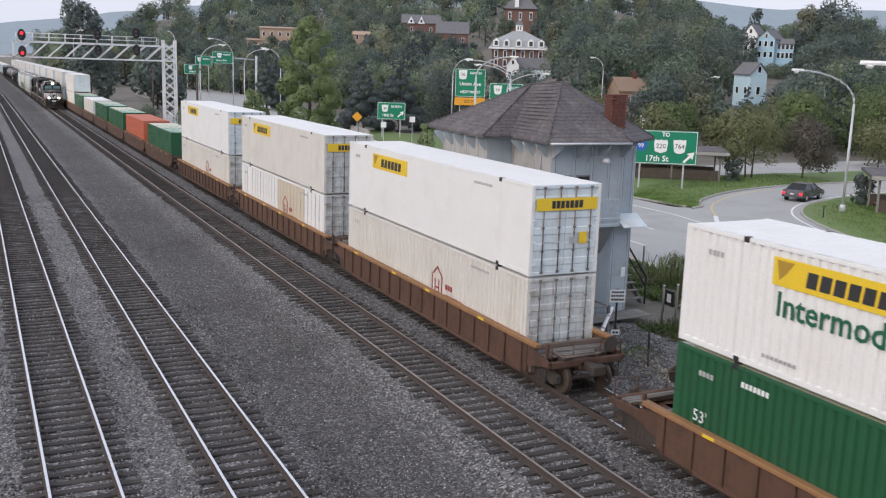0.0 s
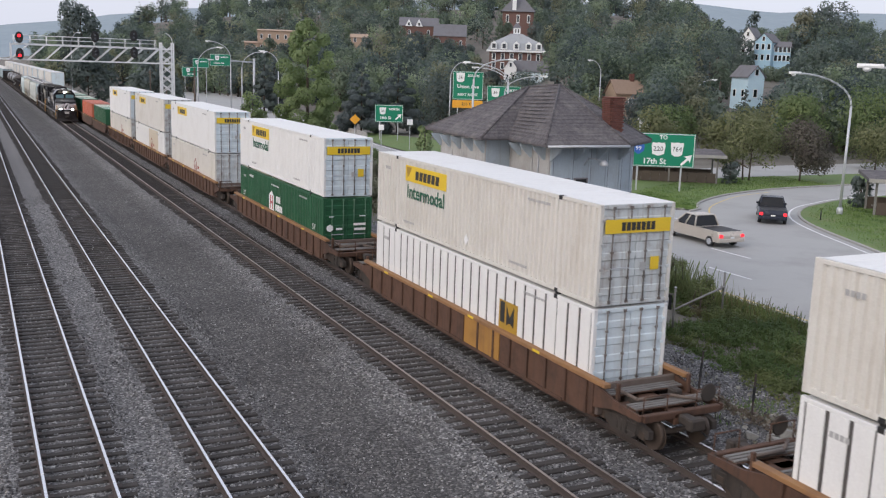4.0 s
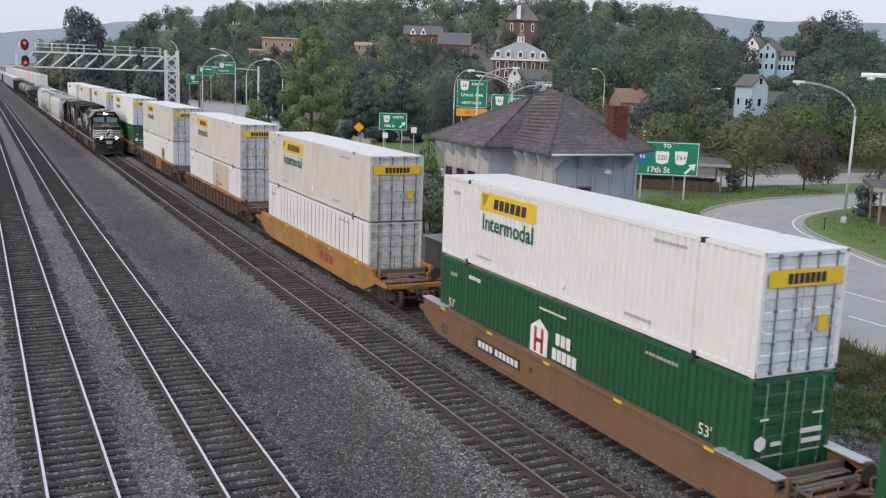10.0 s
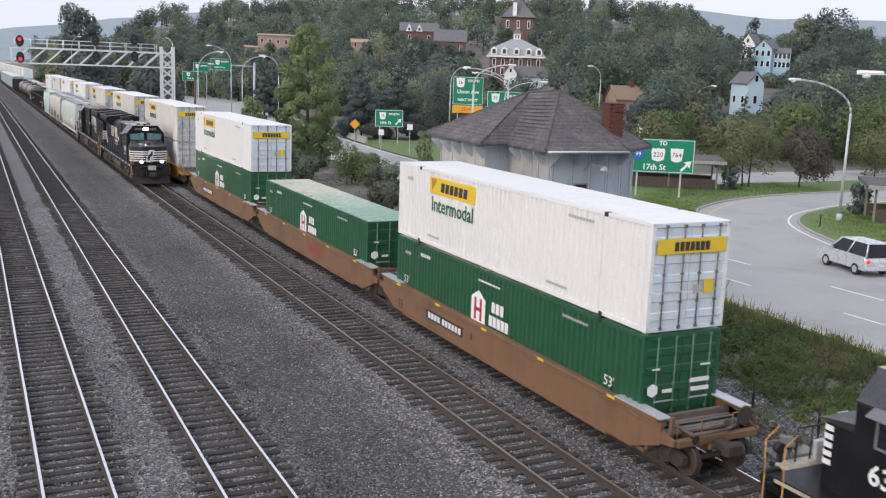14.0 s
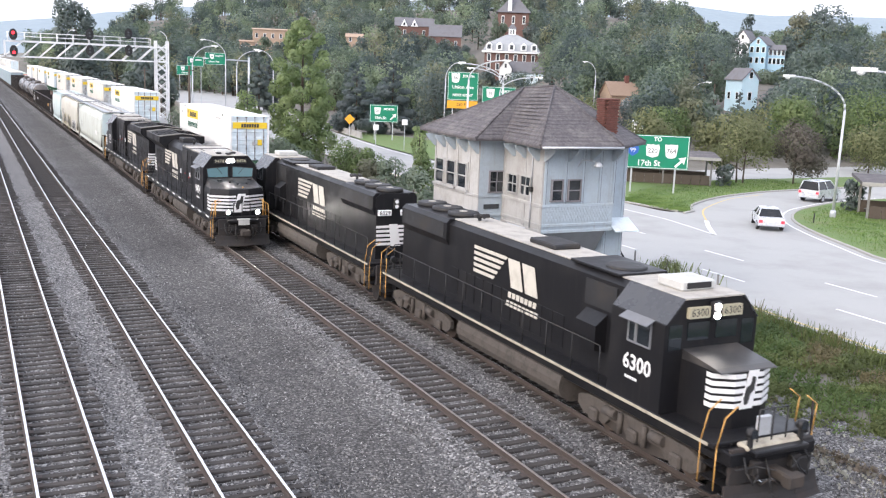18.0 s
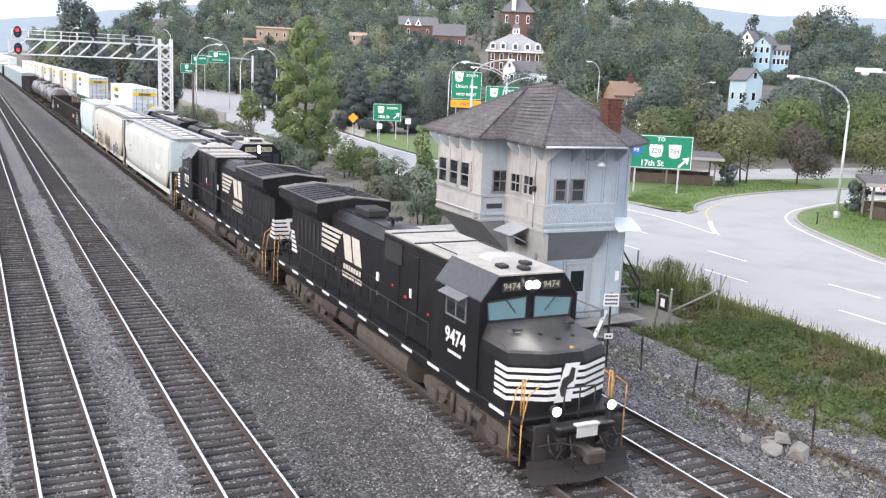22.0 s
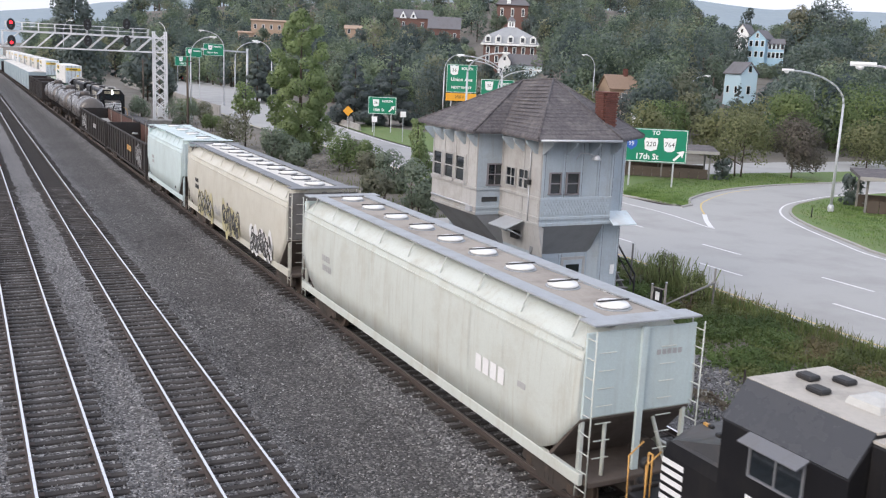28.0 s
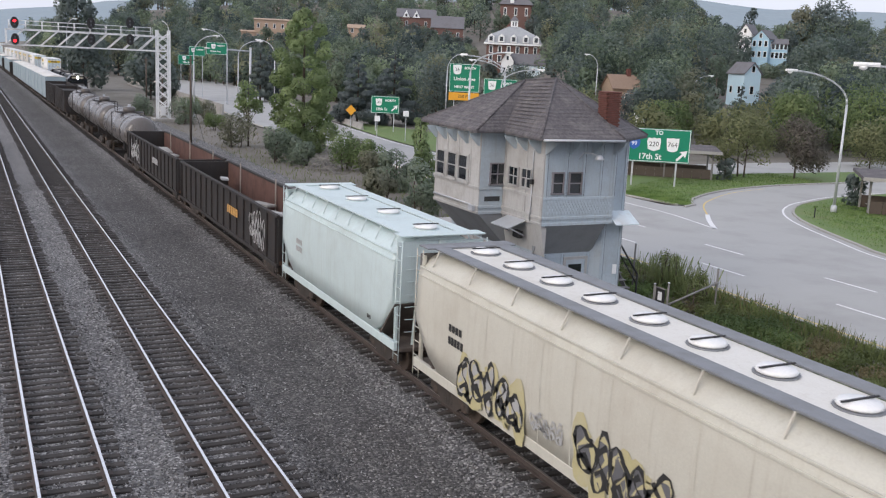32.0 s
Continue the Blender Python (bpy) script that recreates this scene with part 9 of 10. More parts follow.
road_sign("small green road sign far along the road", 43.4, 46.8, 8.1, 10.1, 210.3, -12, [("NORTH", 0.6, 0.3, 0.4)], [("key", -0.8, 0.2, 0.42, "36")])
road_sign("green road sign on a cantilever arm", 46.9, 51.3, 8.6, 11.1, 209.4, -12, [("NORTH", 0.8, 0.6, 0.45), ("Union Ave", -0.3, -0.6, 0.5)], [("key", -0.7, 0.45, 0.5, "36")], None, False)
arm = thing("sign_support", "grey steel cantilever pole carrying green signs", "sign support")
part("pole", Shape().rod((56.5, 209.8, -0.8), (56.5, 209.8, 10.4), 0.25, 10), STEEL, arm)
part("beam", Shape().rod((56.5, 209.8, 9.6), (46.5, 209.8, 9.9), 0.16, 8), STEEL, arm)
for x, y, h in ((50.0, 130.8, 2.1),):
    d = thing("warning_sign", "yellow diamond warning sign on a post", "warning sign", at=pose(x, y, 0, 0, 0, -20))
    part("panel", Shape().prism([(0, h + 0.75), (0.75, h), (0, h - 0.75), (-0.75, h)], "y", -0.02, 0.02), SIGNORANGE, d)
    part("post", Shape().box(-0.04, 0.04, 0.02, 0.1, -0.7, h + 0.5), STEEL, d)
for x, y, z in ((47.8, 115.5, 2.0), (49.6, 110.5, 3.0)):
    d = thing("small_sign", "small white sign on a thin post", "road sign", at=pose(x, y, 0, 0, 0, -25))
    part("panel", Shape().box(-0.35, 0.35, -0.02, 0.02, z - 0.35, z + 0.35, 0.01), SIGNWHITE, d)
    part("post", Shape().box(-0.04, 0.04, 0.02, 0.1, -0.7, z + 0.3), STEEL, d)


def street_lamp(x, y, z0, h, dx, dy, r=0.11, label="tall grey street lamp with a curved arm"):
    """A pole whose arm bends over to (dx, dy)."""
    t = thing("street_lamp", label, "street lamp", "street lamps", at=pose(x, y, z0))
    part("base", Shape().ring([(r * 2.0, -0.3), (r * 2.0, 0.45), (r * 1.5, 0.55)], (0, 0, 0), "z", 10), STEEL, t)
    part("pole", Shape().rod((0, 0, 0.3), (0, 0, h * 0.78), r, 10, r * 0.75), STEEL, t)
    pts = []
    for q in range(9):
        a = q / 8 * math.pi / 2
        pts.append((dx * (1 - math.cos(a)), dy * (1 - math.cos(a)), h * 0.78 + h * 0.22 * math.sin(a)))
    part("arm", Shape().pipe(pts, r * 0.6, 8), STEEL, t)
    n = math.hypot(dx, dy)
    u = (dx / n, dy / n)
    head = Shape().loft([[(dx + u[0] * d - u[1] * w * s, dy + u[1] * d + u[0] * w * s, h + z) for s, z in ((-1, 0.02), (-0.7, 0.12), (0.7, 0.12), (1, 0.02), (0.8, -0.06), (-0.8, -0.06))] for d, w in ((-0.3, 0.08), (0.0, 0.18), (0.5, 0.2), (0.75, 0.08))])
    lum = part("luminaire", head, SIGNWHITE, t, "pale lamp head")
    part("lens", Shape().ring([(0.05, h - 0.22), (0.16, h - 0.16), (0.19, h - 0.06)], (dx + u[0] * 0.35, dy + u[1] * 0.35, 0), "z", 10), SIGNWHITE, lum)
    return t


street_lamp(60.7, 52.9, -0.4, 10.7, -5.6, 0.3, 0.12)
street_lamp(58.4, 110.5, -0.5, 11.6, 4.0, -2.2, 0.16)
street_lamp(66.9, 134.2, -0.5, 11.3, 2.0, -1.0)
street_lamp(67.3, 117.0, -0.5, 11.1, -5.0, 2.7, 0.14)
street_lamp(69.5, 121.0, -0.5, 10.5, -4.0, 2.0, 0.12)
street_lamp(64.5, 113.0, -0.5, 9.6, 4.5, -2.0, 0.12)
street_lamp(41.0, 159.8, -0.5, 11.9, 3.2, -0.6)
street_lamp(52.4, 177.4, -0.5, 12.3, -2.8, 0.6)
street_lamp(31.0, 146.8, -0.6, 12.3, 3.0, -0.5)
street_lamp(45.2, 184.5, -0.5, 13.8, -3.8, 0.9)
street_lamp(109.6, 155.2, 1.0, 11.1, -1.6, 1.0)
street_lamp(120.8, 140.1, 1.2, 8.0, 1.9, -1.6)
street_lamp(124.0, 114.0, 0.0, 9.0, -2.1, 2.0, 0.1)
street_lamp(129.4, 165.5, 1.5, 6.8, -2.2, 1.6)
street_lamp(36.4, 27.0, -0.5, 11.0, -1.9, 2.0, 0.08)
street_lamp(23.6, 258.9, -0.6, 16.0, 1.7, 0.0)
for x, y, z, h in ((22.0, 105.8, -0.6, 9.6), (28.0, 170.5, -0.6, 8.5), (127.0, 141.3, 1.0, 8.0), (29.5, 164.0, -0.6, 6.0)):
    p = thing("utility_pole", "dark wooden utility pole", "utility pole", "utility poles", at=pose(x, y, z))
    part("pole", Shape().rod((0, 0, -0.4), (0, 0, h), 0.14, 8, 0.11), BARK, p)
    part("guy_wire", Shape().rod((0, 0, h * 0.55), (1.6, 0, 0), 0.02, 5), DARKSTEEL, p)
    part("cross_arm", Shape().box(-0.5, 0.5, -0.05, 0.05, h - 0.5, h - 0.4), BARK, p)


def post_line(pts):
    for q, (x, y, h) in enumerate(pts):
        t = thing("fence_post", "rusty leaning steel fence post", "fence post", "fence posts", at=pose(x, y, -0.6, 0, (-2, 3, 1, -3)[q % 4], 0))
        part("post", Shape().box(-0.035, 0.035, -0.006, 0.006, 0, h).box(-0.006, 0.006, 0, 0.04, 0, h), RUST, t)
        part("wire_clip", Shape().box(-0.045, 0.045, -0.02, 0.02, h * 0.45, h * 0.75, 0.01), DARKSTEEL, t)


post_line([(21.3, 26.3, 1.75), (21.2, 23.4, 1.6), (21.15, 20.9, 1.6), (21.4, 18.5, 1.6)])
for x, y, h in ((25.6, 30.95, 1.7), (25.7, 30.2, 1.9), (28.8, 36.5, 2.2), (29.6, 31.6, 2.0)):
    t = thing("gate_post", "grey steel post beside the weeds", "fence post", "fence posts", at=pose(x, y, -0.6))
    part("post", Shape().rod((0, 0, 0), (0, 0, h), 0.045, 8), TIMBER, t)
    part("post_cap", Shape().ring([(0.06, h), (0.05, h + 0.04)], (0, 0, 0), "z", 8), STEEL, t)
gate = thing("small_gate", "small metal gate frame with a white notice", "gate")
part("frame", Shape().pipe([(25.62, 30.9, 0.0), (25.62, 30.9, 1.0), (25.7, 30.25, 1.0), (25.7, 30.25, 0.0)], 0.03), TIMBER, gate)
part("backing", Shape().box(25.60, 25.63, 30.3, 30.85, 0.35, 0.98), DARKSTEEL, gate)
part("notice", Shape().box(25.585, 25.598, 30.45, 30.7, 0.5, 0.85), SIGNWHITE, gate, "small white notice")
bar_ = thing("barrier_rail", "grey horizontal barrier rail", "barrier")
part("rail", Shape().rod((25.8, 30.3, 0.35), (29.6, 31.6, 0.75), 0.045, 8), TIMBER, bar_)
part("sleeve", Shape().rod((29.4, 31.53, 0.73), (29.65, 31.62, 0.755), 0.07, 8), TIMBER, bar_)
sg = thing("trackside_sign", "white trackside sign with unreadable lines on a dark post", "sign", at=pose(20.35, 27.1, -0.5, 0, 0, -18))
part("post", Shape().box(-0.03, 0.03, 0, 0.05, -0.2, 2.75), DARKSTEEL, sg)
pl = part("panel", Shape().box(-0.29, 0.29, -0.02, 0.0, 2.25, 2.72, 0.01), SIGNWHITE, sg)
for z, n in ((2.63, 7), (2.50, 6), (2.36, 5)):
    bars(n, 0.46, 0.07, Matrix.Translation((0, -0.022, z)) @ FACE_NEAR, INK, "sign_lines", pl)
pl = part("small_panel", Shape().box(-0.16, 0.16, -0.02, 0.0, 1.05, 1.25, 0.005), SIGNWHITE, sg)
bars(2, 0.2, 0.07, Matrix.Translation((0, -0.022, 1.15)) @ FACE_NEAR, INK, "sign_lines", pl)
pipe = thing("leaning_pole", "fallen white pole leaning on the walkway", "pole")
part("pole", Shape().rod((19.6, 27.5, -0.4), (22.6, 30.4, 0.55), 0.075, 10), SIGNWHITE, pipe)
for u in (0.25, 0.55, 0.8):
    part("collar", Shape().rod((19.6 + 3.0 * u, 27.5 + 2.9 * u, -0.4 + 0.95 * u), (19.66 + 3.0 * u, 27.56 + 2.9 * u, -0.38 + 0.95 * u), 0.1, 10), STEEL, pipe)


RUBBLE = surface("broken grey concrete", (0.24, 0.235, 0.22), 0.95, dirt=(0.13, 0.12, 0.11), amount=0.7, scale=3, fine=18, bump=0.4)


def rock(x, y, z, s, seed, mt=RUBBLE, label="broken grey concrete block", flat=0.7):
    rng = random.Random(seed)
    bm = bmesh.new()
    for k in range(14):
        v = Vector((rng.uniform(-1, 1), rng.uniform(-1, 1), rng.uniform(-1, 1)))
        v = v / max(abs(v.x), abs(v.y), abs(v.z))
        bm.verts.new((v.x * s * rng.uniform(0.75, 1), v.y * s * 0.8 * rng.uniform(0.75, 1), v.z * s * flat * rng.uniform(0.75, 1)))
    bmesh.ops.convex_hull(bm, input=bm.verts)
    me = bpy.data.meshes.new("rubble_block")
    bm.to_mesh(me)
    bm.free()
    me.materials.append(mt)
    ob = new("rubble_block", me)
    ob.matrix_basis = pose(x, y, z, rng.uniform(-15, 15), rng.uniform(-15, 15), rng.uniform(0, 180))
    return tagged(ob, label, "rubble", "broken concrete blocks beside the track")


for k, (x, y, z, s) in enumerate(((20.1, 19.75, -0.42, 0.24), (20.55, 19.35, -0.36, 0.26), (20.85, 19.1, -0.28, 0.27), (20.62, 18.25, -0.34, 0.34), (20.1, 18.75, -0.38, 0.30), (20.3, 19.1, -0.3, 0.2), (21.0, 18.75, -0.45, 0.13), (19.6, 18.5, -0.46, 0.12))):
    rock(x, y, z, s, k)
rng = np.random.default_rng(11)
lit_ = []
for k in range(2200):
    y = rng.uniform(11, 33)
    x = 21.3 + rng.normal(0, 0.35) + 0.2 * math.sin(y)
    if rng.random() < 0.3:
        x = rng.uniform(19.6, 24.0)
    a = rng.normal(size=3)
    a /= np.linalg.norm(a)
    b2 = np.cross(a, rng.normal(size=3))
    s = rng.uniform(0.03, 0.11)
    c = np.array([x, y, -0.50 + rng.uniform(0, 0.09)])
    lit_.append([c - a * s, c + b2 * s * 0.5, c + a * s, c - b2 * s * 0.5])
tagged(new("litter", cloud_mesh("litter", np.array(lit_), leafy("brown litter and chips", (0.10, 0.075, 0.06), (0.50, 0.48, 0.46), scale=3.0))), "brown leaf litter and pale stone chips along the fence", "litter", kind="stuff")
chips = []
for k in range(1300):
    y = rng.uniform(13, 23.6)
    x = along(y, (13, 16.3, 18.4, 21.3, 23.6), (22.4, 21.76, 21.4, 21.3, 21.1)) + rng.normal(0, 0.22) + 0.06 * math.sin(y * 2.3)
    a, c = rng.normal(size=3) * [0.5, 1, 0.4], np.array([x, y, -0.50 + rng.uniform(0, 0.14)])
    a /= np.linalg.norm(a)
    b2 = np.cross(a, rng.normal(size=3))
    s = rng.uniform(0.04, 0.12)
    chips.append([c - a * s, c + b2 * s * 0.4, c + a * s, c - b2 * s * 0.4])
tagged(new("timber_chips", cloud_mesh("timber_chips", np.array(chips), leafy("rotten brown timber", (0.085, 0.06, 0.05), (0.24, 0.20, 0.17), scale=3.0))), "ridge of rotten reddish-brown timber chips", "litter", kind="stuff")
brush = thing("brush_pile", "heap of dead grey branches beside the railway", "brush pile")
r2 = random.Random(4)
for k in range(70):
    x, y = 29.5 + r2.gauss(0, 1.0), 84 + r2.gauss(0, 1.6)
    z = -0.5 + max(0, 1.3 - 0.5 * math.hypot(x - 29.5, (y - 84) * 0.6)) * r2.random()
    a, l = r2.uniform(0, 6.28), r2.uniform(0.6, 1.6)
    part("branch", Shape().rod((x, y, z), (x + math.cos(a) * l, y + math.sin(a) * l, z + r2.uniform(-0.2, 0.7)), 0.05, 5, 0.02), TIMBER, brush)


def shelter(x, y, yaw, w, d, h):
    t = thing("bus_shelter", "flat-roofed brown timber shelter with low walls", "shelter", "shelters on the lawn", at=pose(x, y, -0.45, 0, 0, yaw))
    for a in (-w / 2 + 0.2, 0, w / 2 - 0.2):
        for b_ in (-d / 2 + 0.2, d / 2 - 0.2):
            part("post", Shape().box(a - 0.08, a + 0.08, b_ - 0.08, b_ + 0.08, 0, h), TIMBER, t)
    part("roof", Shape().prism([(-d / 2 - 0.5, h), (d / 2 + 0.5, h + 0.25), (d / 2 + 0.5, h + 0.5), (-d / 2 - 0.5, h + 0.25)], "x", -w / 2 - 0.5, w / 2 + 0.5), SHINGLE, t)
    part("fascia", Shape().box(-w / 2 - 0.54, w / 2 + 0.54, -d / 2 - 0.56, -d / 2 - 0.5, h - 0.02, h + 0.27), CONCRETE, t, "pale fascia board")
    n = int(w / 0.9)
    for k in range(n):
        part("wall_panel", Shape().box(-w / 2 + 0.3 + k * (w - 0.6) / n + 0.02, -w / 2 + 0.3 + (k + 1) * (w - 0.6) / n - 0.02, -d / 2 + 0.15, -d / 2 + 0.22, 0.1, 1.05), BARK, t)
    part("back_wall", Shape().box(-w / 2 + 0.3, w / 2 - 0.3, d / 2 - 0.25, d / 2 - 0.18, 0.1, 1.1), BARK, t)
    part("bench", Shape().box(-w / 2 + 0.6, w / 2 - 0.6, d / 2 - 0.8, d / 2 - 0.35, 0.4, 0.46), TIMBER, t)
    return t


shelter(62.1, 75.6, -34, 9.5, 4.0, 2.6)
shelter(66.8, 51.0, -40, 7.0, 4.2, 2.7)
marker = thing("lawn_marker", "thin dark marker post on the lawn", "marker post", at=pose(56.6, 51.0, -0.45))
part("post", Shape().rod((0, 0, 0), (0, 0, 0.8), 0.05, 6), DARKSTEEL, marker)
part("cap", Shape().box(-0.12, 0.12, -0.05, 0.05, 0.8, 0.98, 0.02), LAWN, marker)


# ---- houses on the hill ----
SLATE = surface("grey slate roof", (0.16, 0.16, 0.175), 0.85, amount=0.4, scale=0.8, fine=6)
SIDING_BLUE = surface("pale blue siding", (0.36, 0.55, 0.68), 0.7, amount=0.2, dirt=(0.4, 0.5, 0.55))
SIDING_PALE = surface("light sky-blue siding", (0.50, 0.68, 0.78), 0.7, amount=0.2, dirt=(0.48, 0.55, 0.6))
SIDING_WHITE = surface("pale bluish siding", (0.58, 0.70, 0.76), 0.7, amount=0.2, dirt=(0.5, 0.55, 0.58))
HOUSEBRICK = surface("dark red brick", (0.17, 0.10, 0.085), 0.9, amount=0.4, dirt=(0.16, 0.08, 0.06), fine=8)
TAN = surface("tan brick", (0.42, 0.31, 0.23), 0.9, amount=0.4, dirt=(0.3, 0.24, 0.19), fine=6)


BROWNROOF = surface("brown shingle roof", (0.27, 0.19, 0.14), 0.9, amount=0.4, dirt=(0.2, 0.15, 0.12), fine=8)


def house(label, x, y, z, yaw, w, d, h, rise_, wall, roof, rows=2, cols=3, gable="x", name="house", trim=SIGNWHITE, chimney=False, shown=True):
    """A gabled house; gable x: the ridge runs along its width, y: towards the viewer."""
    t = thing(name, label, "house", "houses on the hill", at=pose(x, y, z, 0, 0, yaw))
    if gable == "x":
        part("wall", Shape().prism([(-d / 2, -3), (d / 2, -3), (d / 2, h), (0, h + rise_), (-d / 2, h)], "x", -w / 2, w / 2), wall, t)
        for s in (-1, 1):
            part("roof", Shape().prism([(s * (d / 2 + 0.35), h - 0.25), (0, h + rise_ + 0.02), (0, h + rise_ + 0.22), (s * (d / 2 + 0.35), h - 0.05)], "x", -w / 2 - 0.3, w / 2 + 0.3), roof, t)
    else:
        part("wall", Shape().prism([(-w / 2, -3), (w / 2, -3), (w / 2, h), (0, h + rise_), (-w / 2, h)], "y", -d / 2, d / 2), wall, t)
        for s in (-1, 1):
            part("roof", Shape().prism([(s * (w / 2 + 0.35), h - 0.25), (0, h + rise_ + 0.02), (0, h + rise_ + 0.22), (s * (w / 2 + 0.35), h - 0.05)], "y", -d / 2 - 0.3, d / 2 + 0.3), roof, t)
    for r in range(rows):
        for c in range(cols):
            u = -w / 2 + (c + 0.5) * w / cols
            v = 0.9 + r * (h / rows)
            win = part("window", Shape().box(u - 0.5, u + 0.5, -d / 2 - 0.05, -d / 2, v - 0.1, v + 1.6), trim, t, "white window frame")
            part("pane", Shape().box(u - 0.38, u + 0.38, -d / 2 - 0.07, -d / 2 - 0.05, v, v + 1.5), PANE, win)
    if gable == "y":
        win = part("window", Shape().box(-0.45, 0.45, -d / 2 - 0.05, -d / 2, h + 0.2, h + 1.6), trim, t)
        part("pane", Shape().box(-0.34, 0.34, -d / 2 - 0.07, -d / 2 - 0.05, h + 0.3, h + 1.5), PANE, win)
    for c in range(2):
        v = -d / 4 + c * d / 2
        for s in (-1, 1):
            win = part("window", Shape().box(min(s * w / 2, s * (w / 2 + 0.05)), max(s * w / 2, s * (w / 2 + 0.05)), v - 0.45, v + 0.45, 0.9 + (rows - 1) * h / rows, 2.4 + (rows - 1) * h / rows), trim, t)
            part("pane", Shape().box(min(s * (w / 2 + 0.05), s * (w / 2 + 0.07)), max(s * (w / 2 + 0.05), s * (w / 2 + 0.07)), v - 0.34, v + 0.34, 1.0 + (rows - 1) * h / rows, 2.3 + (rows - 1) * h / rows), PANE, win)
    if chimney:
        part("chimney", Shape().box(w * 0.2 - 0.4, w * 0.2 + 0.4, -0.4, 0.4, h, h + rise_ + 1.4, 0.03), BRICK, t)
    return t


house("pale blue two-storey house on the hill", 210.2, 215.2, 14.0, -62, 5.0, 8.5, 6.0, 2.4, SIDING_BLUE, SLATE, 2, 3, "y")
house("pale blue house wing with a row of windows", 213.0, 212.6, 13.9, -38, 4.6, 5.0, 5.0, 1.2, SIDING_BLUE, SLATE, 2, 4)
house("white house with a tall gable behind trees", 210.8, 222.6, 16.0, -58, 4.0, 9.0, 5.4, 2.8, SIGNWHITE, SLATE, 1, 2, "y")
house("pale bluish house with a steep gable", 145.0, 153.2, 5.0, -6, 4.0, 5.4, 5.0, 2.1, SIDING_PALE, SLATE, 1, 1, "y")
house("tan brick school building on the hill", 107.8, 366.0, 13.5, -16, 15.0, 9, 8.0, 0.3, TAN, TAN, 2, 5, name="school_building")
house("low tan brick building on the hill", 97.6, 366.0, 12.6, -14, 5, 6, 4.2, 0.3, TAN, TAN, 1, 3, name="school_building")
house("dark house with two white gables", 150.5, 329.5, 20.5, -24, 14, 7, 4.0, 2.8, HOUSEBRICK, SLATE, 1, 2)
for k, u in enumerate((-2.2, 1.8)):
    gbl = thing("gable_dormer", "white pointed gable on a dark roof", "house", "houses on the hill", at=pose(147.4 + u * 0.85, 326.6 - u * 0.37, 24.2, 0, 0, -24))
    part("wall", Shape().prism([(-1.3, 0), (1.3, 0), (0, 2.6)], "y", -0.2, 2.0), SIGNWHITE, gbl)
    part("pane", Shape().box(-0.35, 0.35, -0.24, -0.2, 0.3, 1.3), PANE, gbl)
house("brick house with a grey mansard roof", 158.5, 319.5, 17.0, -27, 11.5, 8, 4.0, 4.0, HOUSEBRICK, SLATE, 1, 3)
house("low tan house behind trees", 129.2, 335.0, 17.0, -20, 6.0, 5, 2.6, 1.0, TAN, TAN, 1, 2)
house("tan bungalow with a brick chimney", 117.4, 157.6, 2.6, -14, 6.0, 6, 3.4, 2.4, TAN, BROWNROOF, 1, 3, chimney=True)
house("white low building with roof vents", 99.6, 124.6, -0.6, -38, 5.6, 6, 2.4, 0.8, SIGNWHITE, WHITE_ROOF, 1, 2)
house("brown-roofed house among the trees", 229.5, 210, 12.2, -48, 8, 8, 2.6, 3.2, TAN, TAN, 1, 2)
house("slate-roofed white house before the mansion", 166.5, 275.8, 5.9, -31, 12.0, 6, 3.6, 3.2, SIDING_WHITE, SLATE, 1, 5)
house("white pointed house front before the mansion", 159.6, 276.6, 5.8, -30, 4.0, 4, 4.6, 3.0, SIGNWHITE, SLATE, 1, 2, "y")
PALESLATE = surface("pale grey slate roof", (0.34, 0.36, 0.38), 0.7, amount=0.3, scale=0.8, fine=6)
# the mansion: brick storeys, mansard roof with dormers, a cupola
man = thing("mansion", "large brick mansion with grey mansard roof and white cupola", "house", "houses on the hill", at=pose(166.3, 285.0, 9.0, 0, 0, -30))
part("wall", Shape().box(-8.8, 8.8, -5.5, 5.5, -3, 6.6, 0.05), HOUSEBRICK, man)
part("cornice", Shape().box(-9.8, 9.8, -6.5, 6.5, 6.5, 7.1, 0.05), SIGNWHITE, man, "white cornice")
part("mansard", Shape().loft([[(-9.6, -6.3, 7.1), (9.6, -6.3, 7.1), (9.6, 6.3, 7.1), (-9.6, 6.3, 7.1)], [(-8.0, -4.8, 9.6), (8.0, -4.8, 9.6), (8.0, 4.8, 9.6), (-8.0, 4.8, 9.6)], [(-1.8, -1.8, 12.6), (1.8, -1.8, 12.6), (1.8, 1.8, 12.6), (-1.8, 1.8, 12.6)]]), PALESLATE, man, "grey slate mansard")
cup = part("cupola", Shape().box(-1.2, 1.2, -1.2, 1.2, 12.4, 14.6, 0.05), SIGNWHITE, man, "white cupola")
part("cupola_roof", Shape().loft([[(-1.5, -1.5, 14.6), (1.5, -1.5, 14.6), (1.5, 1.5, 14.6), (-1.5, 1.5, 14.6)], [(-0.3, -0.3, 16.2), (0.3, -0.3, 16.2), (0.3, 0.3, 16.2), (-0.3, 0.3, 16.2)]]), SLATE, cup)
for u in (-0.6, 0.3):
    part("pane", Shape().box(u, u + 0.35, -1.25, -1.2, 12.9, 14.2), PANE, cup)
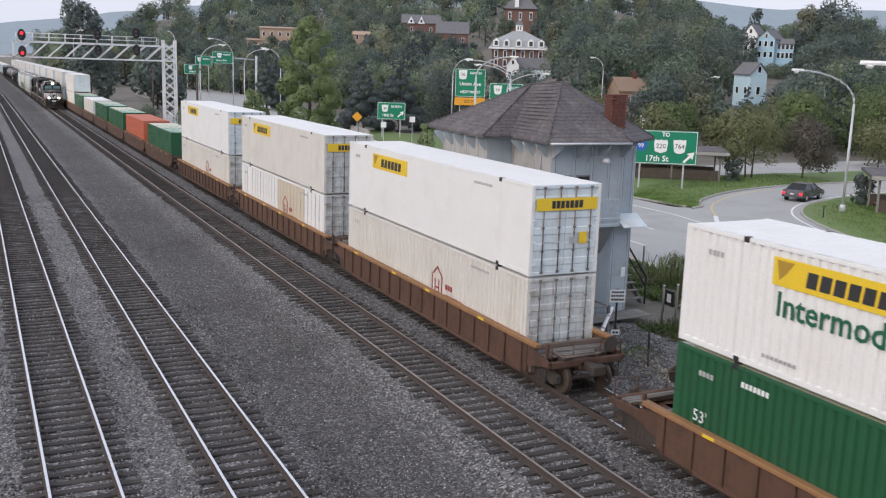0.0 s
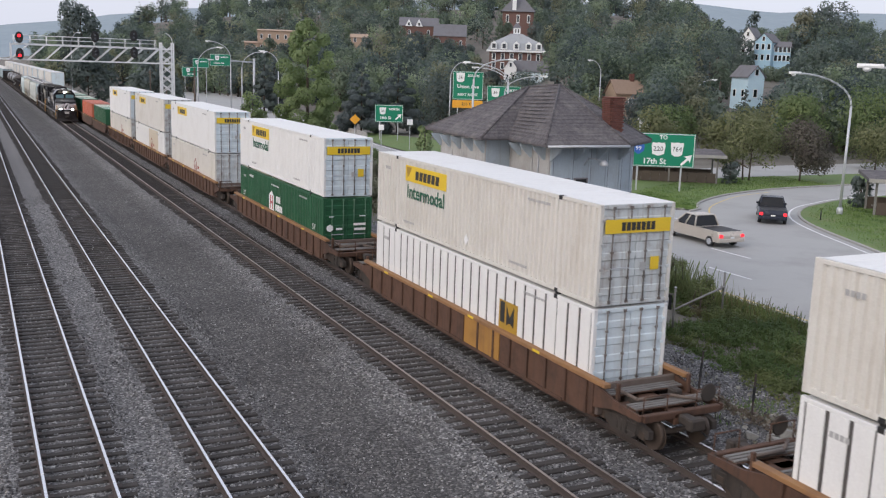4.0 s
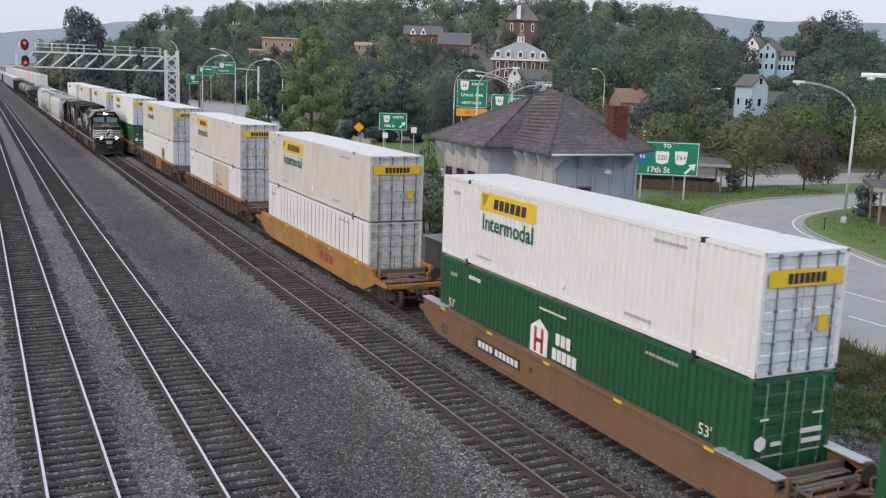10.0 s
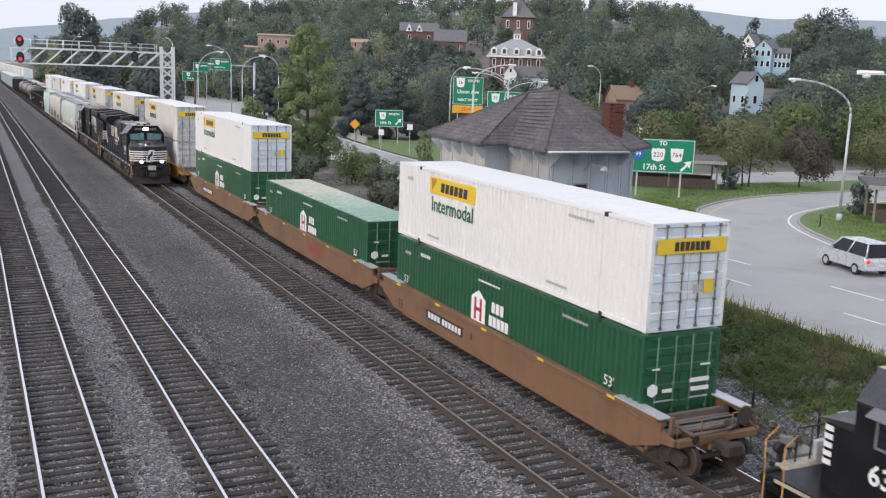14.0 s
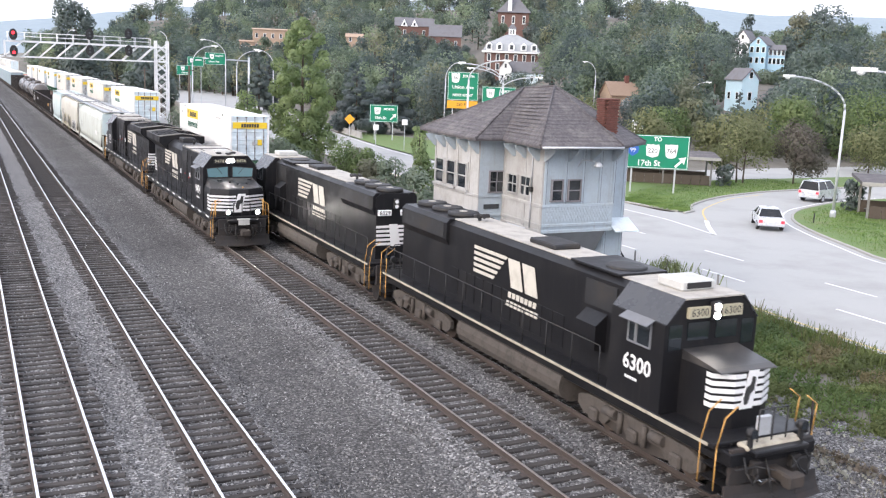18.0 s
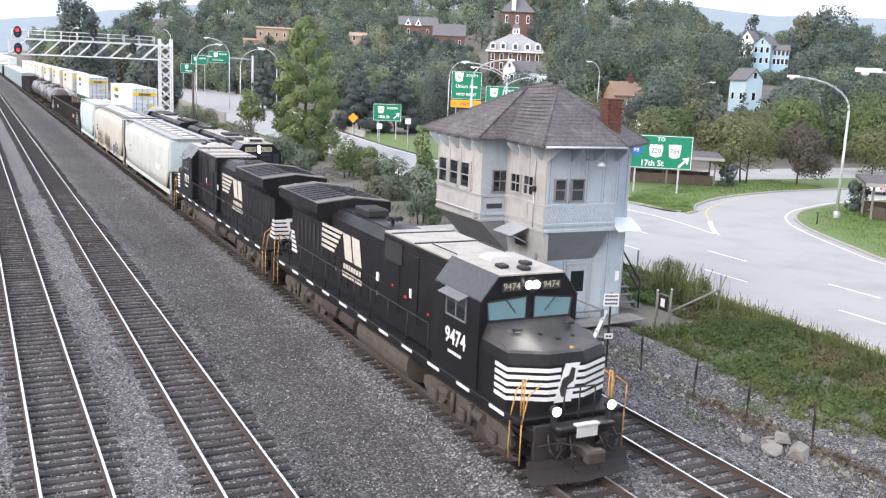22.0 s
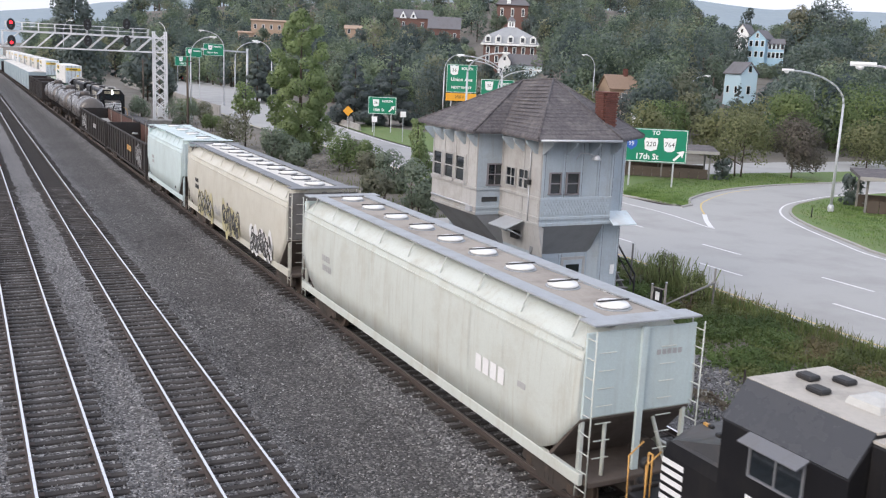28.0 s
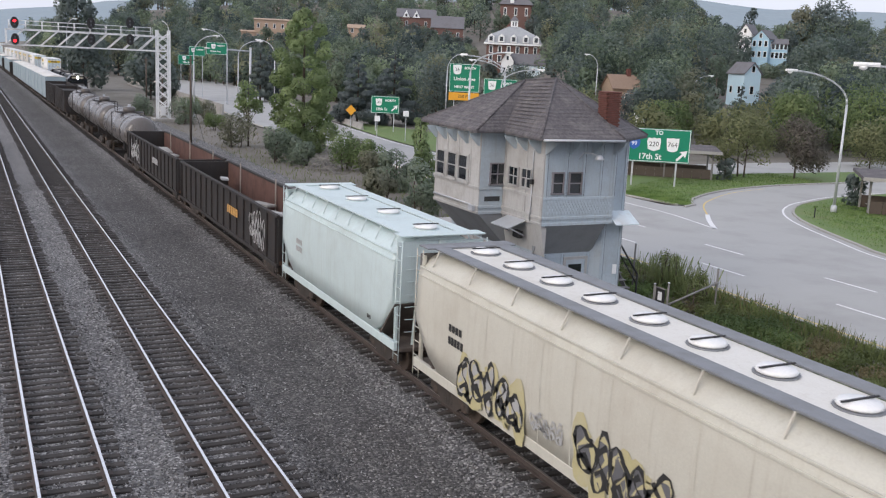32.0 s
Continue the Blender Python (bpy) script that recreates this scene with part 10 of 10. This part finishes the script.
for u in (-7.4, -4.0, 0.0, 4.0, 7.4):
    dm = part("dormer", Shape().prism([(u - 1.0, 7.3), (u + 1.0, 7.3), (u + 1.0, 9.2), (u, 10.0), (u - 1.0, 9.2)], "y", -6.5, -4.6), SIGNWHITE, man, "white dormer")
    part("pane", Shape().box(u - 0.55, u + 0.55, -6.55, -6.5, 7.7, 9.1), PANE, dm)
for r in range(2):
    for c in range(6):
        u = -7.3 + c * 2.92
        w_ = part("window", Shape().box(u - 0.65, u + 0.65, -5.6, -5.5, 0.8 + 3.0 * r, 3.2 + 3.0 * r), SIGNWHITE, man, "white window frame")
        part("pane", Shape().box(u - 0.45, u + 0.45, -5.63, -5.6, 1.0 + 3.0 * r, 3.0 + 3.0 * r), PANE, w_)
ch = thing("church", "red brick church with a grey roof and white belfry", "church", at=pose(201.5, 345.0, 24.0, 0, 0, -30))
part("wall", Shape().box(-6.2, 6.2, -5, 5, -4, 8.6, 0.05), HOUSEBRICK, ch)
part("roof", Shape().loft([[(-7.0, -5.8, 8.6), (7.0, -5.8, 8.6), (7.0, 5.8, 8.6), (-7.0, 5.8, 8.6)], [(-0.6, -0.6, 15.6), (0.6, -0.6, 15.6), (0.6, 0.6, 15.6), (-0.6, 0.6, 15.6)]]), SLATE, ch)
st = part("belfry", Shape().box(-2.4, -0.8, -5.4, -3.8, 9.0, 14.4, 0.05), SIGNWHITE, ch, "white belfry")
part("belfry_roof", Shape().loft([[(-2.6, -5.6, 14.4), (-0.6, -5.6, 14.4), (-0.6, -3.6, 14.4), (-2.6, -3.6, 14.4)], [(-1.7, -4.7, 16.6), (-1.5, -4.7, 16.6), (-1.5, -4.5, 16.6), (-1.7, -4.5, 16.6)]]), SLATE, st)
for u in (-4.2, 0, 4.2):
    w_ = part("window", Shape().box(u - 0.6, u + 0.6, -5.1, -5.0, 4.2, 7.4), SIGNWHITE, ch)
    part("pane", Shape().box(u - 0.4, u + 0.4, -5.13, -5.1, 4.5, 7.1), PANE, w_)


# ---- vehicles ----
CARGLASS = surface("dark car glass", (0.012, 0.014, 0.017), 0.12, amount=0.1, bump=0)
CARGLASS.node_tree.nodes["Principled BSDF"].inputs["Specular IOR Level"].default_value = 0.3


def car(label, paint, kind="sedan", category="car"):
    """A car facing +y."""
    t = thing("car" if kind != "pickup" else "pickup_truck", label, category, "vehicles on the road")
    hl, hw = (2.35, 0.9) if kind == "sedan" else (2.22, 0.95) if kind == "suv" else (2.8, 0.98)
    z1 = {"sedan": 0.95, "suv": 1.13, "pickup": 1.02}[kind]
    top = {"sedan": 1.42, "suv": 1.84, "pickup": 1.68}[kind]
    body = [(-hl, 0.35), (hl, 0.35), (hl + 0.05, 0.55), (hl - 0.05, z1 - 0.2), (hl - 1.0, z1), (-hl + 0.1, z1), (-hl - 0.05, z1 - 0.25), (-hl - 0.05, 0.5)]
    part("body", Shape().loft([[(x, y * s, z) for y, z in body] for x, s in ((-hw, 0.97), (-hw + 0.08, 1.0), (hw - 0.08, 1.0), (hw, 0.97))]), paint, t)
    gh = {"sedan": [(-1.75, z1 - 0.02), (1.25, z1 - 0.02), (0.45, top), (-0.95, top)], "suv": [(-2.2, z1 - 0.02), (1.15, z1 - 0.02), (0.35, top - 0.04), (-1.98, top - 0.04)], "pickup": [(-0.45, z1 - 0.02), (1.55, z1 - 0.02), (0.8, top), (-0.25, top)]}[kind]
    wb, wt, (q0, q1, q2, q3) = hw - 0.05, hw - 0.27, [p[0] for p in gh]
    cabn = part("cabin", Shape().loft([[(-wb, q0, z1 - 0.02), (wb, q0, z1 - 0.02), (wb, q1, z1 - 0.02), (-wb, q1, z1 - 0.02)], [(-wt, q3, top), (wt, q3, top), (wt, q2, top), (-wt, q2, top)]]), CARGLASS, t, "dark glass")
    part("roof", Shape().box(-wt - 0.02, wt + 0.02, q3 - 0.05, q2 + 0.05, top - 0.03, top + 0.03, 0.025), paint, t)
    for u in (0.0, 0.5, 1.0):
        for s in (-1, 1):
            part("pillar", Shape().rod((s * (wb + 0.01), q0 + (q1 - q0) * u, z1 - 0.03), (s * (wt + 0.01), q3 + (q2 - q3) * u, top), 0.05, 6), paint, cabn)
    if kind == "pickup":
        part("bed", Shape().box(-hw + 0.1, hw - 0.1, -hl + 0.15, -0.75, z1 - 0.02, z1 + 0.01), DARKSTEEL, t)
    for y in (-hl + 0.85, hl - 0.9):
        for s in (-1, 1):
            w_ = part("wheel", Shape().rod((s * (hw - 0.2), y, 0.33), (s * (hw + 0.015), y, 0.33), 0.33, 18), DARKSTEEL, t, "black tyre")
            part("rim", Shape().rod((s * (hw + 0.012), y, 0.33), (s * (hw + 0.03), y, 0.33), 0.2, 14), STEEL, w_, "grey wheel rim")
    for s in (-1, 1):
        part("tail_light", Shape().box(s * (hw - 0.16) - 0.12, s * (hw - 0.16) + 0.12, -hl - 0.07, -hl + 0.0, z1 - 0.36, z1 - 0.16), TAIL, t, "red tail light")
        part("headlight", Shape().box(s * (hw - 0.24) - 0.18, s * (hw - 0.24) + 0.18, hl - 0.05, hl + 0.06, z1 - 0.42, z1 - 0.26), SIGNWHITE, t)
        part("mirror", Shape().box(s * (hw + 0.06) - 0.06, s * (hw + 0.06) + 0.06, gh[1][0] - 0.45, gh[1][0] - 0.3, z1 - 0.02, z1 + 0.13, 0.02), paint, t)
    part("bumper", Shape().box(-hw + 0.03, hw - 0.03, -hl - 0.12, -hl - 0.02, 0.38, 0.58, 0.03), paint, t)
    part("plate", Shape().box(-0.16, 0.16, -hl - 0.135, -hl - 0.12, 0.62, 0.72), SIGNWHITE, t)
    return t


TAIL = glow("red tail lamp", (0.7, 0.02, 0.03), 1.6)
CAR_SILVER = surface("silver car paint", (0.62, 0.64, 0.67), 0.3, 0.3, amount=0.1, bump=0)
CAR_DARK = surface("dark blue car paint", (0.02, 0.025, 0.04), 0.25, 0.0, amount=0.1, bump=0)
CAR_BLACK = surface("black car paint", (0.012, 0.012, 0.013), 0.2, 0.0, amount=0.1, bump=0)
CAR_TANPAINT = surface("champagne car paint", (0.55, 0.50, 0.44), 0.35, 0.2, amount=0.1, bump=0)
CAR_GREY = surface("dark grey car paint", (0.10, 0.10, 0.11), 0.3, 0.2, amount=0.1, bump=0)
RAMP = curve([(41.5, -60), (42.5, 0), (43.6, 25), (45.6, 38), (47.7, 44), (49.8, 47.9), (52, 51.1), (54.8, 54.2), (57.7, 56.6), (60.5, 58.4), (64, 59.9), (67.8, 61.3), (75, 63.3), (90, 66.5), (130, 69), (330, 75), (560, 82)], 8)
MAIN = curve([(39.5, -260), (39.5, -60), (40.5, 0), (41.3, 34), (42.0, 50), (43.6, 80), (45.2, 105), (46.8, 130), (48.6, 165), (53.5, 220), (61, 285), (72, 360), (95, 500), (130, 640)], 8)


def ride(line, d):
    """The place and heading d metres along a line."""
    for a, b_ in zip(line, line[1:]):
        l = math.hypot(b_[0] - a[0], b_[1] - a[1])
        if d <= l:
            t = d / l
            return a[0] + (b_[0] - a[0]) * t, a[1] + (b_[1] - a[1]) * t, math.degrees(math.atan2(b_[1] - a[1], b_[0] - a[0])) - 90
        d -= l
    return line[-1][0], line[-1][1], math.degrees(math.atan2(line[-1][1] - line[-2][1], line[-1][0] - line[-2][0])) - 90


def milestone(line, x, y):
    """How far along the line a place lies."""
    best, d = None, 0
    for a, b_ in zip(line, line[1:]):
        l = math.hypot(b_[0] - a[0], b_[1] - a[1])
        t = min(max(((x - a[0]) * (b_[0] - a[0]) + (y - a[1]) * (b_[1] - a[1])) / (l * l), 0), 1)
        q = math.hypot(a[0] + (b_[0] - a[0]) * t - x, a[1] + (b_[1] - a[1]) * t - y)
        if best is None or q < best[0]:
            best = (q, d + l * t)
        d += l
    return best[1]


# car, road, speed, and one place with its time
TRAFFIC = [(car("dark grey sedan with red tail lights", CAR_GREY), RAMP, 8.6, (63.5, 60.4), 0.0),
           (car("dark blue pickup truck driving up the ramp", CAR_DARK, "pickup", "pickup truck"), RAMP, 8.4, (49.3, 45.6), 3.0),
           (car("silver sport utility car driving up the ramp", CAR_SILVER, "suv"), RAMP, 8.6, (45.7, 38.4), 14.0),
           (car("silver sedan driving up the ramp", CAR_SILVER), RAMP, 8.2, (47.7, 44.0), 17.0)]
# a black car speeds up along the main road
PASSING = car("black sport utility car on the main road", CAR_BLACK, "suv")
PASS_ROWS = ((0, 39.5, -250, 0), (16, 39.9, -40, -1), (20.5, 42.0, 51.4, -2), (23, 46.0, 112.8, -4), (23.5, 47.6, 132, -5), (25.5, 52.6, 208, -5), (27.5, 59.8, 290, -8), (28, 63.2, 316, -9), (29, 69.5, 356, -9), (32, 91.5, 480, -10))
# a pickup slows at the far junction and turns off behind the trees
TURNING = car("champagne pickup truck braking at the far junction", CAR_TANPAINT, "pickup", "pickup truck")
TURN_ROWS = ((0, 40.1, -49, -1), (3.5, 41.3, 35.1, -2), (6, 44.6, 95, -3), (8, 47.2, 142, -4), (10, 50.8, 190, -6), (11.5, 55.4, 236, -7), (12, 56.4, 251, -6), (12.5, 57.4, 265, -6), (13, 58.6, 279, -8), (13.5, 61.6, 296, -16), (14, 66.0, 314, -24), (14.5, 71.5, 327, -36), (16.5, 92.0, 350, -50), (19, 118, 371, -51), (32, 260, 486, -51))


# ---- ties and loose stones ----
rng = np.random.default_rng(5)
tie_meshes = []
for k in range(6):
    tie_meshes.append(Shape().box(-1.29 + 0.02 * k, 1.27 + 0.015 * k, -0.112, 0.112, -0.17, 0.0, 0.014 + 0.003 * k).mesh("tie", TIE))
plate_mesh = Shape().box(-0.19, 0.19, -0.10, 0.10, 0.0, 0.014).mesh("tie_plate", RUST)
PITCH = 0.52
for i, t in enumerate(tracks):
    rest, plates = Shape(), Shape()
    y, k = 9.0, 0
    while y < 420:
        z = -0.182 + rng.uniform(-0.012, 0.004)
        a = rng.normal(0, 1.0)
        dx = rng.normal(0, 0.05)
        if k < 125:
            q = part("tie", tie_meshes[rng.integers(6)], TIE, t)
            q.matrix_basis = pose(dx, y, z, 0, 0, a)
        else:
            rest.box(dx - 1.29, dx + 1.29, y - 0.112, y + 0.112, z - 0.1, z)
        if y < 70:
            for s in (-1, 1):
                plates.box(s * 0.755 - 0.19, s * 0.755 + 0.19, y - 0.1, y + 0.1, z, z + 0.012)
        y += PITCH * rng.uniform(0.96, 1.04)
        k += 1
    tagged(part("far_ties", rest, TIE, t), kind="stuff")
    tagged(part("tie_plates", plates, RUST, t), kind="stuff")


def stones(count, x0, x1, y0, y1, seed, power):
    """Loose crushed stones as small uneven octahedra."""
    r = np.random.default_rng(seed)
    x = r.uniform(x0, x1, count)
    y = y0 + (y1 - y0) * r.uniform(0, 1, count) ** power
    d = np.min(np.abs(x[:, None] - np.array(TRACKS)[None]), 1)
    z = -0.42 + 0.185 * np.clip((2.35 - d) / 0.85, 0, 1)
    z = np.where(x > 18.2, np.minimum(z, -0.30 - 0.2 * np.clip((x - 18.2) / 2.1, 0, 1)), z)
    s = r.uniform(0.020, 0.045, count)
    base = np.array([(1, 0, 0), (-1, 0, 0), (0, 1, 0), (0, -1, 0), (0, 0, 1), (0, 0, -1)], float)
    v = base[None] * (s[:, None, None] * r.uniform(0.6, 1.3, (count, 6, 1))) + r.normal(0, 0.006, (count, 6, 3))
    a = r.uniform(0, 6.28, count)
    rot = np.stack([np.stack([np.cos(a), -np.sin(a), 0 * a], -1), np.stack([np.sin(a), np.cos(a), 0 * a], -1), np.stack([0 * a, 0 * a, 1 + 0 * a], -1)], 1)
    tip = r.normal(0, 0.5, count)
    tilt = np.stack([np.stack([1 + 0 * tip, 0 * tip, 0 * tip], -1), np.stack([0 * tip, np.cos(tip), -np.sin(tip)], -1), np.stack([0 * tip, np.sin(tip), np.cos(tip)], -1)], 1)
    v = np.einsum("nij,njk,nvk->nvi", rot, tilt, v)
    v += np.stack([x, y, z + 0.012], -1)[:, None]
    f = np.array([(0, 2, 4), (2, 1, 4), (1, 3, 4), (3, 0, 4), (2, 0, 5), (1, 2, 5), (3, 1, 5), (0, 3, 5)])
    faces = (np.arange(count)[:, None, None] * 6 + f[None]).reshape(-1)
    me = bpy.data.meshes.new("loose_stones")
    me.vertices.add(count * 6)
    me.vertices.foreach_set("co", v.reshape(-1).astype(np.float32))
    me.loops.add(count * 24)
    me.loops.foreach_set("vertex_index", faces.astype(np.int32))
    me.polygons.add(count * 8)
    me.polygons.foreach_set("loop_start", (np.arange(count * 8) * 3).astype(np.int32))
    me.materials.append(PEBBLE)
    me.update(calc_edges=True)
    return tagged(new("loose_stones", me), "loose grey crushed stones on the ballast", "ballast", kind="stuff")


m, nt, b = clear("crushed stone")
gi = nt.nodes.new("ShaderNodeNewGeometry")
col = ramp(nt, gi.outputs["Random Per Island"], ((0.0, (0.05, 0.049, 0.051)), (0.5, (0.145, 0.142, 0.142)), (0.85, (0.25, 0.246, 0.242)), (1.0, (0.50, 0.49, 0.48))))
col = mix(nt, 1.0, col, ramp(nt, tex(nt, 0.12, 6, 0.6), ((0.3, (0.6, 0.59, 0.6)), (0.7, (1, 1, 1)))), "MULTIPLY")
nt.links.new(col, b.inputs["Base Color"])
b.inputs["Roughness"].default_value = 0.9
PEBBLE = m
stones(62000, -1.0, 23.8, 10.5, 40, 1, 1.35)
stones(15000, -1.0, 21.0, 40, 75, 2, 1.2)


# ---- what moves ----
SPEED = {3: 10.71, 2: -7.9}
LAG = {3: ((0, 0.0), (32, 0.0)), 2: ((0, -8.5), (4, -5.8), (8, -3.2), (13, -1.4), (18, 0.1), (22, -0.1), (32, -0.1))}   # the second train gathers speed


def motions():
    for ob, track, y, z, *turn in MOVING:
        x, a = TRACKS[track], (turn or [0])[0]
        walk(ob, [(t, pose(x, y + d + SPEED[track] * t, z, 0, 0, a)) for t, d in LAG[track]])
    for ob, line, speed, spot, when in TRAFFIC:
        d0 = milestone(line, *spot)
        rows = []
        for k in range(65):
            t = k * 0.5
            x, y, a = ride(line, max(d0 + speed * (t - when), 0.0))
            rows.append((t, pose(x, y, ROAD_Z + 0.01, 0, 0, a)))
        walk(ob, rows)
    walk(PASSING, [(t, pose(x, y, ROAD_Z + 0.01, 0, 0, a)) for t, x, y, a in PASS_ROWS])
    walk(TURNING, [(t, pose(x, y, ROAD_Z + 0.01, 0, 0, a)) for t, x, y, a in TURN_ROWS])


motions()
